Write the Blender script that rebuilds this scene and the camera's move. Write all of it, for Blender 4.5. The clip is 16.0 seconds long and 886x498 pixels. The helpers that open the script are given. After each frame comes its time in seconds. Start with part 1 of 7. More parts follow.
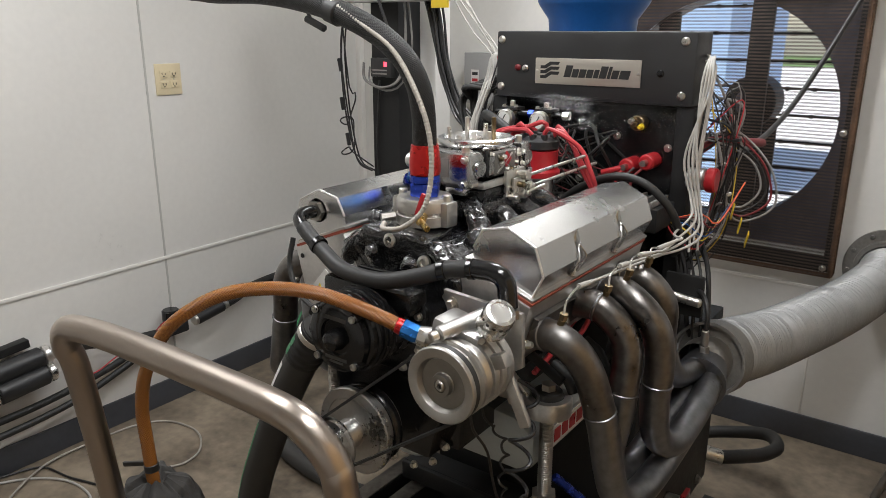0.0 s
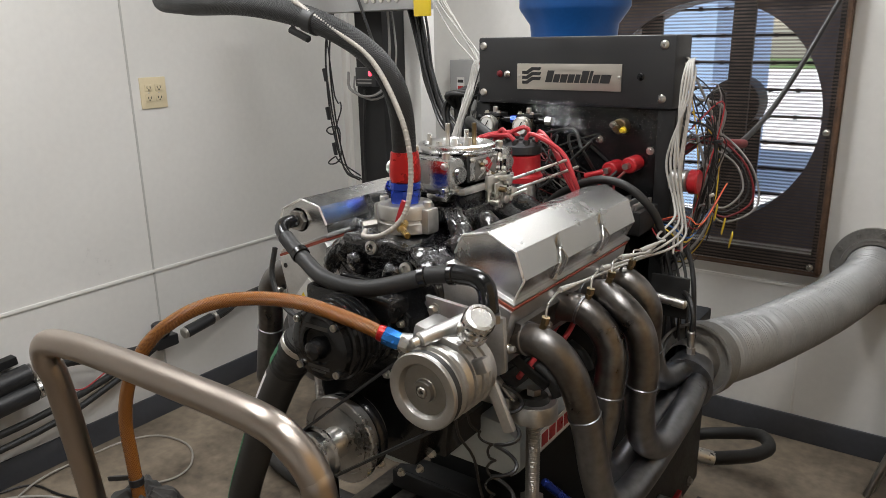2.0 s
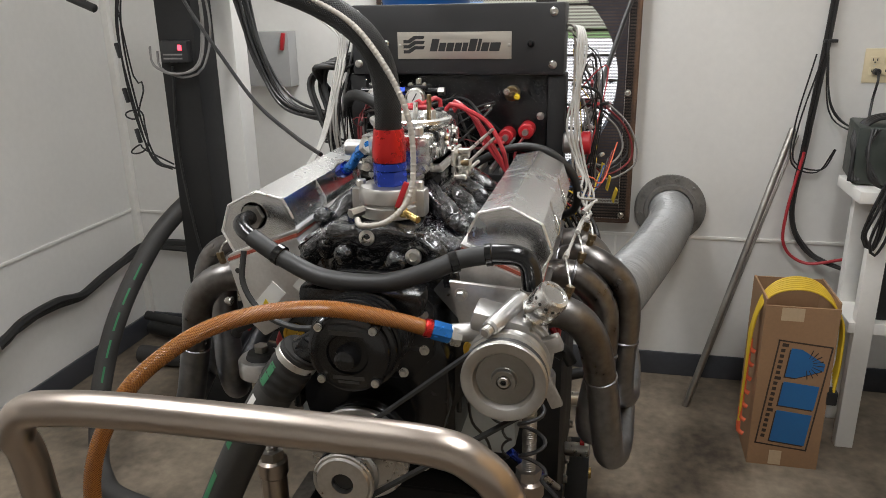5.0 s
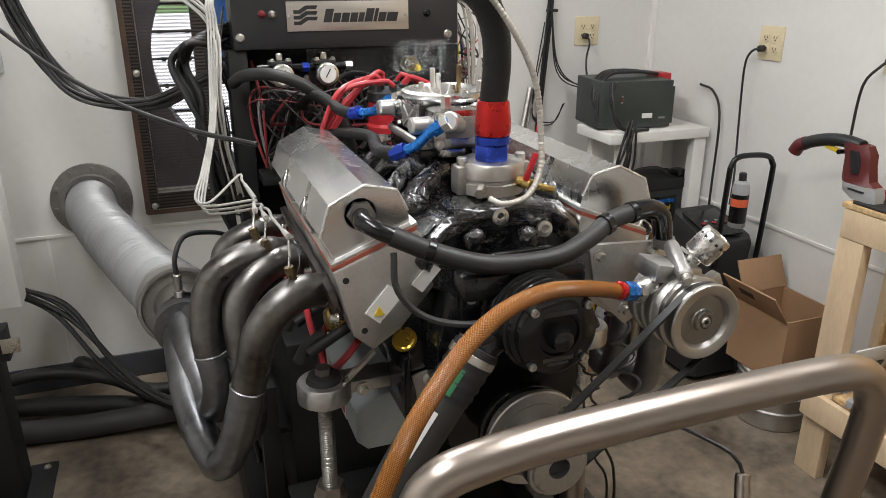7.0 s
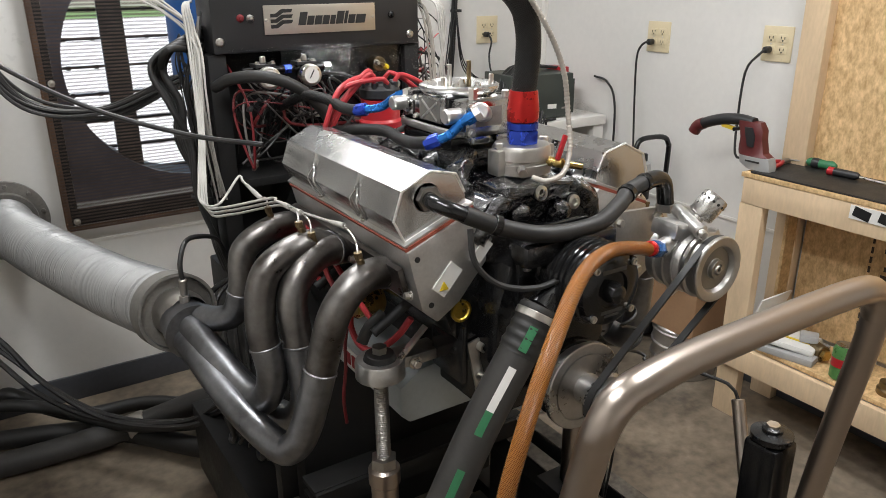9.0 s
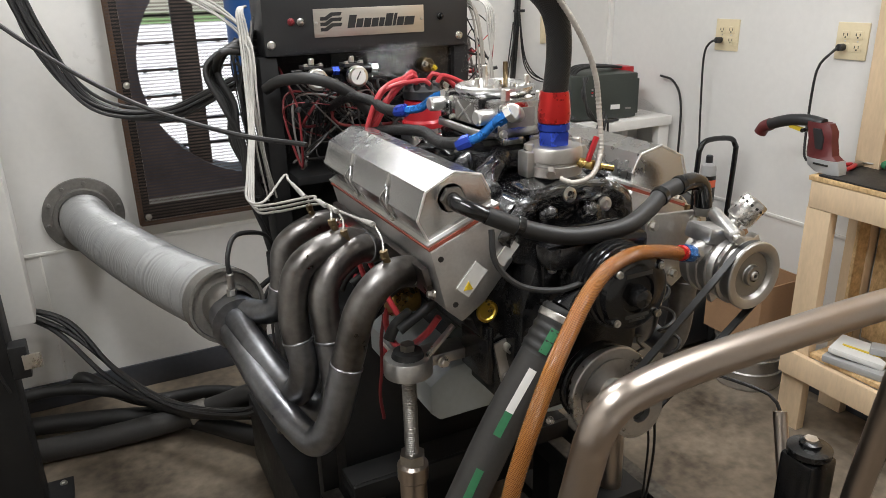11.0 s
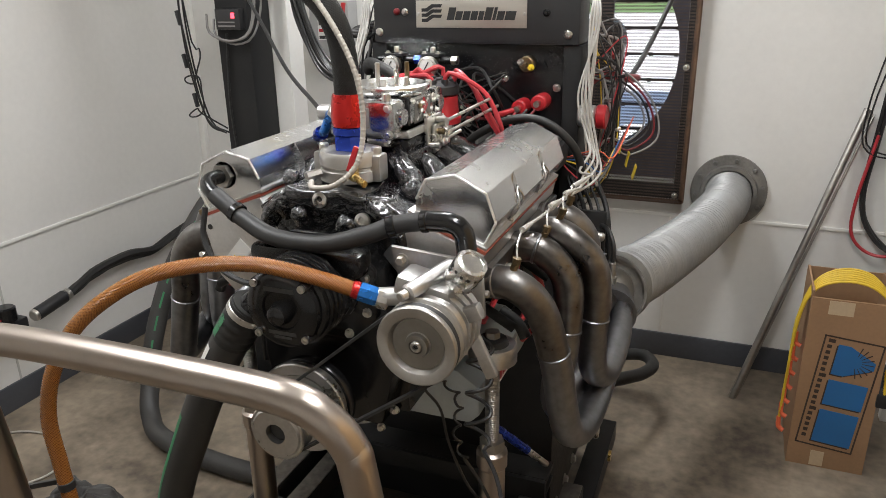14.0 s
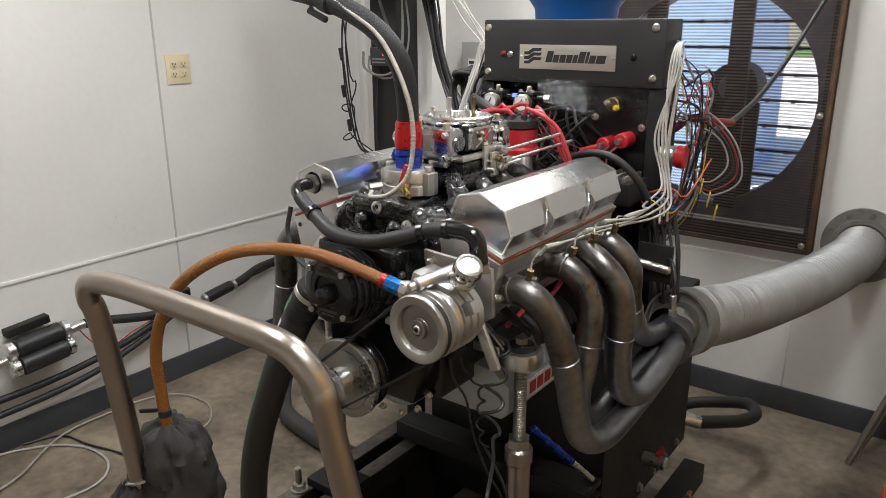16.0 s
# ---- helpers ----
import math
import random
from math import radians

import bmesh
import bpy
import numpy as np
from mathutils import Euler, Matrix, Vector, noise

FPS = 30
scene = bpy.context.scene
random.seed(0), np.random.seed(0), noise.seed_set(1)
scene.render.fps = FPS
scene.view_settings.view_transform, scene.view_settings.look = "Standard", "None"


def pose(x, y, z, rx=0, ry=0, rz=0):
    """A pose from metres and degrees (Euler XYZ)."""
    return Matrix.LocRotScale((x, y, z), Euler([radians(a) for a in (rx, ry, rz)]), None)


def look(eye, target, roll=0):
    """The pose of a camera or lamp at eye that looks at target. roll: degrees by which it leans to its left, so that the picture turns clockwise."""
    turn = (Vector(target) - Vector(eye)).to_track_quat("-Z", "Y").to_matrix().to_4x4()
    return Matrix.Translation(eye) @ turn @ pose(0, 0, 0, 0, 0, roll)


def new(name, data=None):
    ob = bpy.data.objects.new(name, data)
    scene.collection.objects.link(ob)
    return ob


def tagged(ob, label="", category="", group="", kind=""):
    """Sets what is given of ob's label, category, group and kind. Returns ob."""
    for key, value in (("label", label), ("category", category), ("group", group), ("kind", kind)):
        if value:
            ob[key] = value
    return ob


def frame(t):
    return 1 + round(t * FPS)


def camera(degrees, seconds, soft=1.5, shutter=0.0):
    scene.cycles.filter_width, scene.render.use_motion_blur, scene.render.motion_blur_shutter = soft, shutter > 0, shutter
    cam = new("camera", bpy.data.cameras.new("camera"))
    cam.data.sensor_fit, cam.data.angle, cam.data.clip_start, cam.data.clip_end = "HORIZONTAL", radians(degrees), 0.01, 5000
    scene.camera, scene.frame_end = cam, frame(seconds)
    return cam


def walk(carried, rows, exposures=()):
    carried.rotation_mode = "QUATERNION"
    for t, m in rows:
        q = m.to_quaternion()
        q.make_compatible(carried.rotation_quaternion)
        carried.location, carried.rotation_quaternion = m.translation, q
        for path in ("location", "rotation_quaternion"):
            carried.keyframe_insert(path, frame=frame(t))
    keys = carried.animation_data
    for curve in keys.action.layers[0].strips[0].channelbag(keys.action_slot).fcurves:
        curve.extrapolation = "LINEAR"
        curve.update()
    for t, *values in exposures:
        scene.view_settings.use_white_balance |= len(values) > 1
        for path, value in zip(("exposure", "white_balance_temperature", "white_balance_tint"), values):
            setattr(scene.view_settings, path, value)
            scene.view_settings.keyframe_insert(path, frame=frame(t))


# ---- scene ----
cam = camera(61.8, 16.0, soft=0.45)
PATH = [
    (0, (-0.041, 0.14, 1.564), (-1.168, 1.691, 0.992), 0.1),
    (0.5, (-0.039, 0.129, 1.561), (-1.159, 1.684, 0.99), -0.2),
    (1, (-0.035, 0.144, 1.558), (-1.145, 1.709, 0.995), -0.5),
    (1.5, (-0.026, 0.151, 1.555), (-1.139, 1.718, 1.003), -0.7),
    (2, (-0.022, 0.152, 1.56), (-1.14, 1.717, 1.01), -1.0),
    (2.5, (-0.003, 0.147, 1.557), (-1.132, 1.706, 1.012), -1.1),
    (3, (0.021, 0.146, 1.548), (-1.107, 1.707, 1.009), -1.2),
    (3.5, (0.006, 0.151, 1.554), (-1.047, 1.754, 0.988), -1.0),
    (4, (-0.089, 0.113, 1.54), (-0.984, 1.804, 0.957), -0.7),
    (4.5, (-0.297, 0.037, 1.555), (-0.964, 1.824, 0.955), -0.6),
    (5, (-0.489, 0.033, 1.555), (-0.913, 1.884, 0.928), -1.0),
    (5.2, (-0.57, 0.049, 1.547), (-0.874, 1.916, 0.898), -1.1),
    (7.3, (-1.445, 0.157, 1.546), (-0.663, 1.859, 0.846), -0.0),
    (7.5, (-1.529, 0.169, 1.548), (-0.673, 1.834, 0.844), -0.1),
    (8, (-1.628, 0.169, 1.54), (-0.693, 1.789, 0.833), -0.2),
    (8.5, (-1.653, 0.168, 1.543), (-0.653, 1.756, 0.849), -0.3),
    (8.7, (-1.654, 0.173, 1.549), (-0.642, 1.754, 0.857), -0.4),
    (11, (-1.584, 0.121, 1.552), (-0.755, 1.806, 0.865), -1.5),
    (11.5, (-1.402, 0.039, 1.564), (-0.812, 1.813, 0.853), -2.0),
    (12, (-1.128, -0.047, 1.562), (-0.81, 1.801, 0.866), -2.6),
    (12.5, (-0.928, -0.03, 1.565), (-0.85, 1.842, 0.864), -2.5),
    (13, (-0.704, 0.055, 1.551), (-0.91, 1.918, 0.852), -2.0),
    (13.5, (-0.464, 0.064, 1.537), (-0.926, 1.881, 0.84), -1.2),
    (14, (-0.241, 0.096, 1.54), (-0.937, 1.841, 0.855), -1.0),
    (14.5, (-0.115, 0.13, 1.544), (-0.992, 1.796, 0.87), -0.4),
    (15, (0.036, 0.069, 1.549), (-0.985, 1.667, 0.914), -0.5),
    (15.5, (0.094, 0.048, 1.555), (-1.005, 1.602, 0.942), -0.5),
    (16, (0.094, 0.049, 1.553), (-1.052, 1.579, 0.965), -0.3),
]
walk(cam, [(t, look(eye, target, roll)) for t, eye, target, roll in PATH],
     exposures=[(0, 0.15), (1, 0.17), (3.5, 0.07), (5, 0.23), (7.5, 0.35), (8.5, 0.38), (11, 0.42), (11.5, 0.44), (12, 0.41), (13, 0.56), (14, 0.44), (14.5, 0.34), (16, 0.31)])

# ---------------------------------------------------------------- world and light
world = bpy.data.worlds.new("world")
scene.world = world
world.use_nodes = True
sky = world.node_tree.nodes.new("ShaderNodeTexSky")
sky.sky_type, sky.sun_disc = "NISHITA", False
sky.sun_elevation, sky.sun_rotation = radians(58), radians(205)
world.node_tree.nodes["Background"].inputs["Strength"].default_value = 0.15
world.node_tree.links.new(sky.outputs["Color"], world.node_tree.nodes["Background"].inputs["Color"])

sun = new("sun", bpy.data.lights.new("sun", "SUN"))
sun.data.energy, sun.data.angle, sun.data.color = 5.0, radians(0.6), (1, 0.95, 0.88)
sun.matrix_world = look((0, 0, 0), (0.25, 0.5, -0.95))


def tube_lamp(x, y, z, sx, sy, watts):
    lamp = new("ceiling_lamp", bpy.data.lights.new("ceiling_lamp", "AREA"))
    lamp.data.shape, lamp.data.size, lamp.data.size_y = "RECTANGLE", sx, sy
    lamp.data.energy, lamp.data.color = watts, (0.97, 0.985, 1.0)
    lamp.matrix_world = pose(x, y, z)
    return lamp


LAMPS = [(-1.75, 0.75), (-0.15, 0.75), (-1.0, 2.35)]
for lx, ly in LAMPS:
    tube_lamp(lx, ly, 2.635, 0.26, 1.15, 22.0)

# ---------------------------------------------------------------- materials


def mat(name, color, rough=0.5, metal=0.0, vary=0.12, scale=6.0, fine=90.0, bump=0.05, stretch=(1, 1, 1), rvary=0.12, coat=0.0, tint=None):
    """A surface with broad stains and fine grain in its colour, gloss and relief."""
    m = bpy.data.materials.new(name)
    m.use_nodes = True
    nt = m.node_tree
    n, l = nt.nodes, nt.links
    b = n["Principled BSDF"]
    tc = n.new("ShaderNodeTexCoord")
    mp = n.new("ShaderNodeMapping")
    mp.inputs["Scale"].default_value = stretch
    l.new(tc.outputs["Object"], mp.inputs["Vector"])
    big, small = n.new("ShaderNodeTexNoise"), n.new("ShaderNodeTexNoise")
    for node, sc, det in ((big, scale, 5), (small, fine, 3)):
        node.inputs["Scale"].default_value, node.inputs["Detail"].default_value = sc, det
        l.new(mp.outputs["Vector"], node.inputs["Vector"])
    mix = n.new("ShaderNodeMix")
    mix.data_type = "FLOAT"
    mix.inputs["Factor"].default_value = 0.35
    l.new(big.outputs["Fac"], mix.inputs["A"])
    l.new(small.outputs["Fac"], mix.inputs["B"])
    ramp = n.new("ShaderNodeValToRGB")
    c = Vector(color)
    dark = c * (1 - vary)
    light = c * (1 + vary)
    if tint:
        dark = Vector(tint)
    ramp.color_ramp.elements[0].position, ramp.color_ramp.elements[1].position = 0.32, 0.68
    ramp.color_ramp.elements[0].color = (*dark, 1)
    ramp.color_ramp.elements[1].color = (*[min(v, 1.0) for v in light], 1)
    l.new(mix.outputs["Result"], ramp.inputs["Fac"])
    l.new(ramp.outputs["Color"], b.inputs["Base Color"])
    rr = n.new("ShaderNodeMapRange")
    rr.inputs["From Min"].default_value, rr.inputs["From Max"].default_value = 0.3, 0.7
    rr.inputs["To Min"].default_value, rr.inputs["To Max"].default_value = max(rough - rvary, 0.02), min(rough + rvary, 1)
    l.new(mix.outputs["Result"], rr.inputs["Value"])
    l.new(rr.outputs["Result"], b.inputs["Roughness"])
    b.inputs["Metallic"].default_value = metal
    b.inputs["Coat Weight"].default_value = coat
    if bump:
        bp = n.new("ShaderNodeBump")
        bp.inputs["Strength"].default_value, bp.inputs["Distance"].default_value = bump, 0.01
        l.new(mix.outputs["Result"], bp.inputs["Height"])
        l.new(bp.outputs["Normal"], b.inputs["Normal"])
    return m


def glow(name, color, power):
    m = bpy.data.materials.new(name)
    m.use_nodes = True
    b = m.node_tree.nodes["Principled BSDF"]
    b.inputs["Base Color"].default_value = (*color, 1)
    b.inputs["Emission Color"].default_value = (*color, 1)
    b.inputs["Emission Strength"].default_value = power
    return m


def clear(name, color=(1, 1, 1), rough=0.05, amount=1.0, alpha=1.0):
    m = bpy.data.materials.new(name)
    m.use_nodes = True
    b = m.node_tree.nodes["Principled BSDF"]
    b.inputs["Base Color"].default_value = (*color, 1)
    b.inputs["Transmission Weight"].default_value = amount
    b.inputs["Roughness"].default_value, b.inputs["IOR"].default_value = rough, 1.45
    b.inputs["Alpha"].default_value = alpha
    return m


def woven(name, c0, c1, rough, pitch, metal=0.0):
    """Braid: two crossing sets of fine diagonal strands, along z and round the hose."""
    m = mat(name, c0, rough, metal, 0.15)
    nt = m.node_tree
    n, l = nt.nodes, nt.links
    b = n["Principled BSDF"]
    tc = n.new("ShaderNodeTexCoord")
    waves = []
    for turn in (0.7, -0.7):
        mp = n.new("ShaderNodeMapping")
        mp.inputs["Rotation"].default_value = (0, 0, turn)
        l.new(tc.outputs["UV"], mp.inputs["Vector"])
        w = n.new("ShaderNodeTexWave")
        w.inputs["Scale"].default_value = pitch
        l.new(mp.outputs["Vector"], w.inputs["Vector"])
        waves.append(w)
    mul = n.new("ShaderNodeMath")
    mul.operation = "MAXIMUM"
    l.new(waves[0].outputs["Fac"], mul.inputs[0])
    l.new(waves[1].outputs["Fac"], mul.inputs[1])
    ramp = n.new("ShaderNodeValToRGB")
    ramp.color_ramp.elements[0].position = 0.6
    ramp.color_ramp.elements[0].color, ramp.color_ramp.elements[1].color = (*c0, 1), (*c1, 1)
    l.new(mul.outputs["Value"], ramp.inputs["Fac"])
    l.new(ramp.outputs["Color"], b.inputs["Base Color"])
    bp = n.new("ShaderNodeBump")
    bp.inputs["Strength"].default_value, bp.inputs["Distance"].default_value = 0.5, 0.002
    l.new(mul.outputs["Value"], bp.inputs["Height"])
    l.new(bp.outputs["Normal"], b.inputs["Normal"])
    return m


WALL = mat("wall_panel_white", (0.71, 0.695, 0.665), 0.38, 0, 0.045, 1.6, 40, 0.04)
TRIMW = mat("white_trim", (0.78, 0.76, 0.72), 0.4, 0, 0.04, 3, 60, 0.03)
CEIL = mat("ceiling_white", (0.75, 0.74, 0.71), 0.8, 0, 0.03, 2, 60, 0.05)
BASEB = mat("vinyl_base_slate", (0.055, 0.058, 0.068), 0.45, 0, 0.2, 5, 60, 0.05)
FLOOR = mat("concrete_floor", (0.195, 0.158, 0.116), 0.5, 0, 0.5, 3.4, 26, 0.16, tint=(0.058, 0.044, 0.032))
IVORY = mat("ivory_plastic", (0.70, 0.60, 0.40), 0.35, 0, 0.05, 8, 90, 0.02)
DARKSLOT = mat("dark_slot", (0.02, 0.018, 0.016), 0.6)
BLACKP = mat("black_powder_coat", (0.018, 0.018, 0.019), 0.42, 0, 0.15, 10, 300, 0.06)
BLACKM = mat("black_painted_steel", (0.015, 0.0148, 0.015), 0.55, 0, 0.35, 6, 70, 0.05)
BLACKM.node_tree.nodes["Principled BSDF"].inputs["Specular IOR Level"].default_value = 0.3
BLACKG = mat("gloss_black_paint", (0.007, 0.007, 0.0075), 0.2, 0, 0.2, 8, 80, 0.03, coat=0.0)
WRAP = mat("wrinkled_black_gloss", (0.005, 0.005, 0.006), 0.08, 0, 0.3, 34, 110, 1.0, rvary=0.04, coat=1.0)
WRAP.node_tree.nodes["Bump"].inputs["Distance"].default_value = 0.022
RUBBER = mat("black_rubber", (0.016, 0.0155, 0.015), 0.55, 0, 0.2, 12, 160, 0.08)
RUBBERG = mat("worn_grey_rubber", (0.036, 0.034, 0.032), 0.6, 0, 0.3, 9, 120, 0.1)
ALU = mat("sheet_aluminium", (0.68, 0.68, 0.675), 0.25, 1.0, 0.045, 5, 40, 0.003, rvary=0.05)
CASTAL = mat("cast_aluminium", (0.56, 0.55, 0.535), 0.42, 1.0, 0.16, 14, 160, 0.035)
MACHAL = mat("machined_aluminium", (0.70, 0.69, 0.67), 0.30, 1.0, 0.1, 10, 120, 0.0)
WELD = mat("weld_bead", (0.85, 0.84, 0.82), 0.35, 1.0, 0.15, 60, 300, 0.5)
STAIN = mat("brushed_stainless", (0.42, 0.365, 0.32), 0.31, 1.0, 0.03, 2, 400, 0.0, stretch=(0.3, 1, 1), rvary=0.03)
HEADER = mat("heat_stained_steel", (0.185, 0.178, 0.172), 0.36, 1.0, 0.3, 9, 70, 0.015, tint=(0.098, 0.088, 0.082))
COLLECT = mat("blue_grey_welded_steel", (0.24, 0.242, 0.252), 0.37, 1.0, 0.2, 7, 60, 0.01, tint=(0.125, 0.126, 0.134))
CHROME = mat("carburetor_casting", (0.52, 0.52, 0.515), 0.22, 1.0, 0.25, 30, 140, 0.10, rvary=0.12)
PULLEY = mat("spun_grey_aluminium", (0.46, 0.445, 0.42), 0.40, 1.0, 0.12, 12, 130, 0.0)
MACHST = mat("turned_steel", (0.50, 0.49, 0.475), 0.30, 1.0, 0.18, 10, 120, 0.0)
AGEDBR = mat("aged_brass", (0.22, 0.165, 0.095), 0.4, 1.0, 0.25, 40, 120, 0.02)
SWIRL = mat("swirl_machined_face", (0.30, 0.285, 0.26), 0.42, 1.0, 0.12, 20, 120, 0.0)
STEEL = mat("dull_steel", (0.42, 0.40, 0.37), 0.4, 1.0, 0.2, 12, 90, 0.02)
WORNRAIL = mat("worn_bare_rail", (0.16, 0.145, 0.125), 0.5, 0.7, 0.5, 7, 60, 0.05, tint=(0.03, 0.026, 0.023))
BOLT = mat("zinc_bolt", (0.62, 0.60, 0.56), 0.32, 1.0, 0.12, 40, 120, 0.0)
DUCT = mat("galvanised_flex_duct", (0.285, 0.285, 0.283), 0.5, 0.5, 0.16, 7, 120, 0.05)
FLANGE = mat("weathered_grey_steel", (0.20, 0.19, 0.175), 0.6, 0.5, 0.3, 10, 120, 0.15)
RUSTMESH = mat("rusty_expanded_steel", (0.125, 0.095, 0.08), 0.5, 0.4, 0.4, 18, 160, 0.1, tint=(0.06, 0.045, 0.04))
RUSTFRAME = mat("rust_brown_frame", (0.15, 0.085, 0.05), 0.7, 0.2, 0.4, 14, 120, 0.1, tint=(0.06, 0.035, 0.024))
RED = mat("red_anodised", (0.50, 0.022, 0.02), 0.28, 0.7, 0.1, 20, 120, 0.03)
REDP = mat("red_plastic", (0.40, 0.016, 0.022), 0.35, 0, 0.1, 20, 120, 0.03)
BLUE = mat("blue_anodised", (0.025, 0.06, 0.42), 0.26, 0.7, 0.1, 20, 120, 0.03)
BLUEL = mat("light_blue_anodised", (0.03, 0.20, 0.62), 0.25, 0.7, 0.1, 20, 120, 0.03)
BLUEP = mat("blue_moulded_plastic", (0.01, 0.085, 0.30), 0.4, 0, 0.15, 6, 80, 0.05)
BRASS = mat("brass", (0.46, 0.32, 0.11), 0.3, 1.0, 0.15, 30, 100, 0.01)
GOLD = mat("gold_plated_plug", (0.65, 0.45, 0.08), 0.3, 1.0, 0.1, 30, 160, 0.05)
PLATE = mat("brushed_name_plate", (0.62, 0.58, 0.52), 0.38, 1.0, 0.06, 8, 200, 0.04, stretch=(1, 1, 18))
BADGE = mat("black_badge_ink", (0.015, 0.015, 0.015), 0.5)
WIREW = mat("pale_wire_sheath", (0.40, 0.385, 0.355), 0.5, 0, 0.12, 20, 90, 0.05)
WIREG = mat("grey_wire_sheath", (0.22, 0.21, 0.20), 0.5, 0, 0.15, 20, 90, 0.05)
WIREB = mat("black_wire_sheath", (0.016, 0.015, 0.015), 0.45, 0, 0.2, 20, 90, 0.05)
WIREY = mat("yellow_wire_sheath", (0.62, 0.42, 0.03), 0.45, 0, 0.12, 20, 90, 0.05)
WIRER = mat("red_wire_sheath", (0.42, 0.032, 0.04), 0.4, 0, 0.12, 20, 90, 0.05)
DARKRED = mat("dark_red_wire_sheath", (0.16, 0.014, 0.018), 0.45, 0, 0.15, 20, 90, 0.05)
ORANGE = mat("orange_boot", (0.66, 0.12, 0.05), 0.45, 0, 0.12, 20, 90, 0.05)
PINE = mat("pine_lumber", (0.66, 0.50, 0.325), 0.6, 0, 0.14, 5, 60, 0.08, stretch=(2, 2, 0.5))
OSB = mat("osb_sheet", (0.62, 0.44, 0.235), 0.6, 0, 0.3, 34, 90, 0.18, stretch=(1, 1.8, 1), tint=(0.40, 0.245, 0.105))
CARD = mat("corrugated_cardboard", (0.31, 0.182, 0.098), 0.75, 0, 0.12, 5, 90, 0.06)
TAPE = mat("packing_tape", (0.50, 0.38, 0.25), 0.4, 0, 0.1)
BLUEINK = mat("blue_print_ink", (0.02, 0.13, 0.33), 0.6, 0, 0.1)
BOXINK = mat("brown_black_print_ink", (0.05, 0.03, 0.02), 0.7, 0, 0.2)
GREENM = mat("dark_green_metal_case", (0.035, 0.042, 0.036), 0.45, 0, 0.15, 9, 160, 0.05)
GREYP = mat("grey_enamel", (0.36, 0.36, 0.355), 0.42, 0, 0.06, 6, 90, 0.03)
GASKET = mat("rust_red_gasket", (0.26, 0.06, 0.035), 0.6, 0, 0.2)
OILPAN = mat("grey_painted_pan", (0.40, 0.44, 0.455), 0.45, 0.3, 0.1, 8, 90, 0.06)
STICKER = mat("white_sticker", (0.72, 0.71, 0.68), 0.4, 0, 0.05)
YELLOWS = mat("yellow_sticker", (0.72, 0.52, 0.03), 0.4, 0, 0.05)
GREEN = mat("green_stripe", (0.03, 0.17, 0.072), 0.55, 0, 0.15, 30, 120, 0.05)
AMBER = woven("amber_braided_hose", (0.155, 0.048, 0.008), (0.37, 0.150, 0.030), 0.18, 19)
BRAID = woven("black_braided_hose", (0.006, 0.006, 0.006), (0.017, 0.0165, 0.016), 0.5, 12)
BRAID.node_tree.nodes["Principled BSDF"].inputs["Specular IOR Level"].default_value = 0.35
CONDUIT = mat("bare_metal_conduit", (0.40, 0.37, 0.33), 0.5, 0.35, 0.2, 40, 200, 0.05)
CLOTH = mat("dark_grey_rag", (0.035, 0.033, 0.031), 0.9, 0, 0.3, 14, 200, 0.3)
CLEARP = clear("clear_plastic_sheet", (0.70, 0.76, 0.92), 0.04, 1.0, 0.05)
# dark sheet steel with the sky's blue light mixed into its colour
SHROUD = mat("sky_tinted_sheet_steel", (0.055, 0.055, 0.075), 0.4, 0, 0.25, 6, 80, 0.05)
SEAM = mat("panel_seam_grey", (0.47, 0.46, 0.43), 0.6, 0, 0.05)
SCREENR = glow("red_display_digits", (1.0, 0.05, 0.08), 3.0)
TUBEGLOW = glow("fluorescent_diffuser", (1.0, 0.96, 0.9), 2.0)
GAUGE = mat("gauge_face_white", (0.72, 0.71, 0.68), 0.4, 0, 0.04)
LABELG = mat("green_can_print", (0.10, 0.26, 0.08), 0.35, 0.3, 0.2)
OLIVEG = mat("grass_beyond", (0.10, 0.17, 0.05), 0.9, 0, 0.4, 4, 40, 0.3)

# ---------------------------------------------------------------- building tools


def finish(bm, angle=38):
    bmesh.ops.recalc_face_normals(bm, faces=bm.faces)
    me = bpy.data.meshes.new("mesh")
    bm.to_mesh(me)
    bm.free()
    me.polygons.foreach_set("use_smooth", [True] * len(me.polygons))
    me.set_sharp_from_angle(angle=radians(angle))
    return me


def thing(name, loc, label, category, group="", kind=""):
    e = new(name)
    e.location = loc
    e.empty_display_size = 0.05
    return tagged(e, label, category, group, kind)


def part(name, bm, material, parent=None, label="", angle=38):
    me = finish(bm, angle)
    me.materials.append(material)
    ob = new(name, me)
    if parent is not None:
        ob.parent = parent
        root = parent if parent.parent is None else parent.parent
        ob.matrix_parent_inverse = Matrix.Translation(-Vector(root.location))
        if parent.parent is not None:
            ob.matrix_parent_inverse = Matrix.Identity(4)
    if label:
        ob["label"] = label
    return ob


def solid(name, bm, material, label, category, group="", kind=""):
    ob = part(name, bm, material)
    return tagged(ob, label, category, group, kind)


def basis(axis):
    a = Vector(axis).normalized()
    up = Vector((0, 0, 1)) if abs(a.z) < 0.9 else Vector((0, 1, 0))
    u = up.cross(a).normalized()
    return u, a.cross(u).normalized(), a


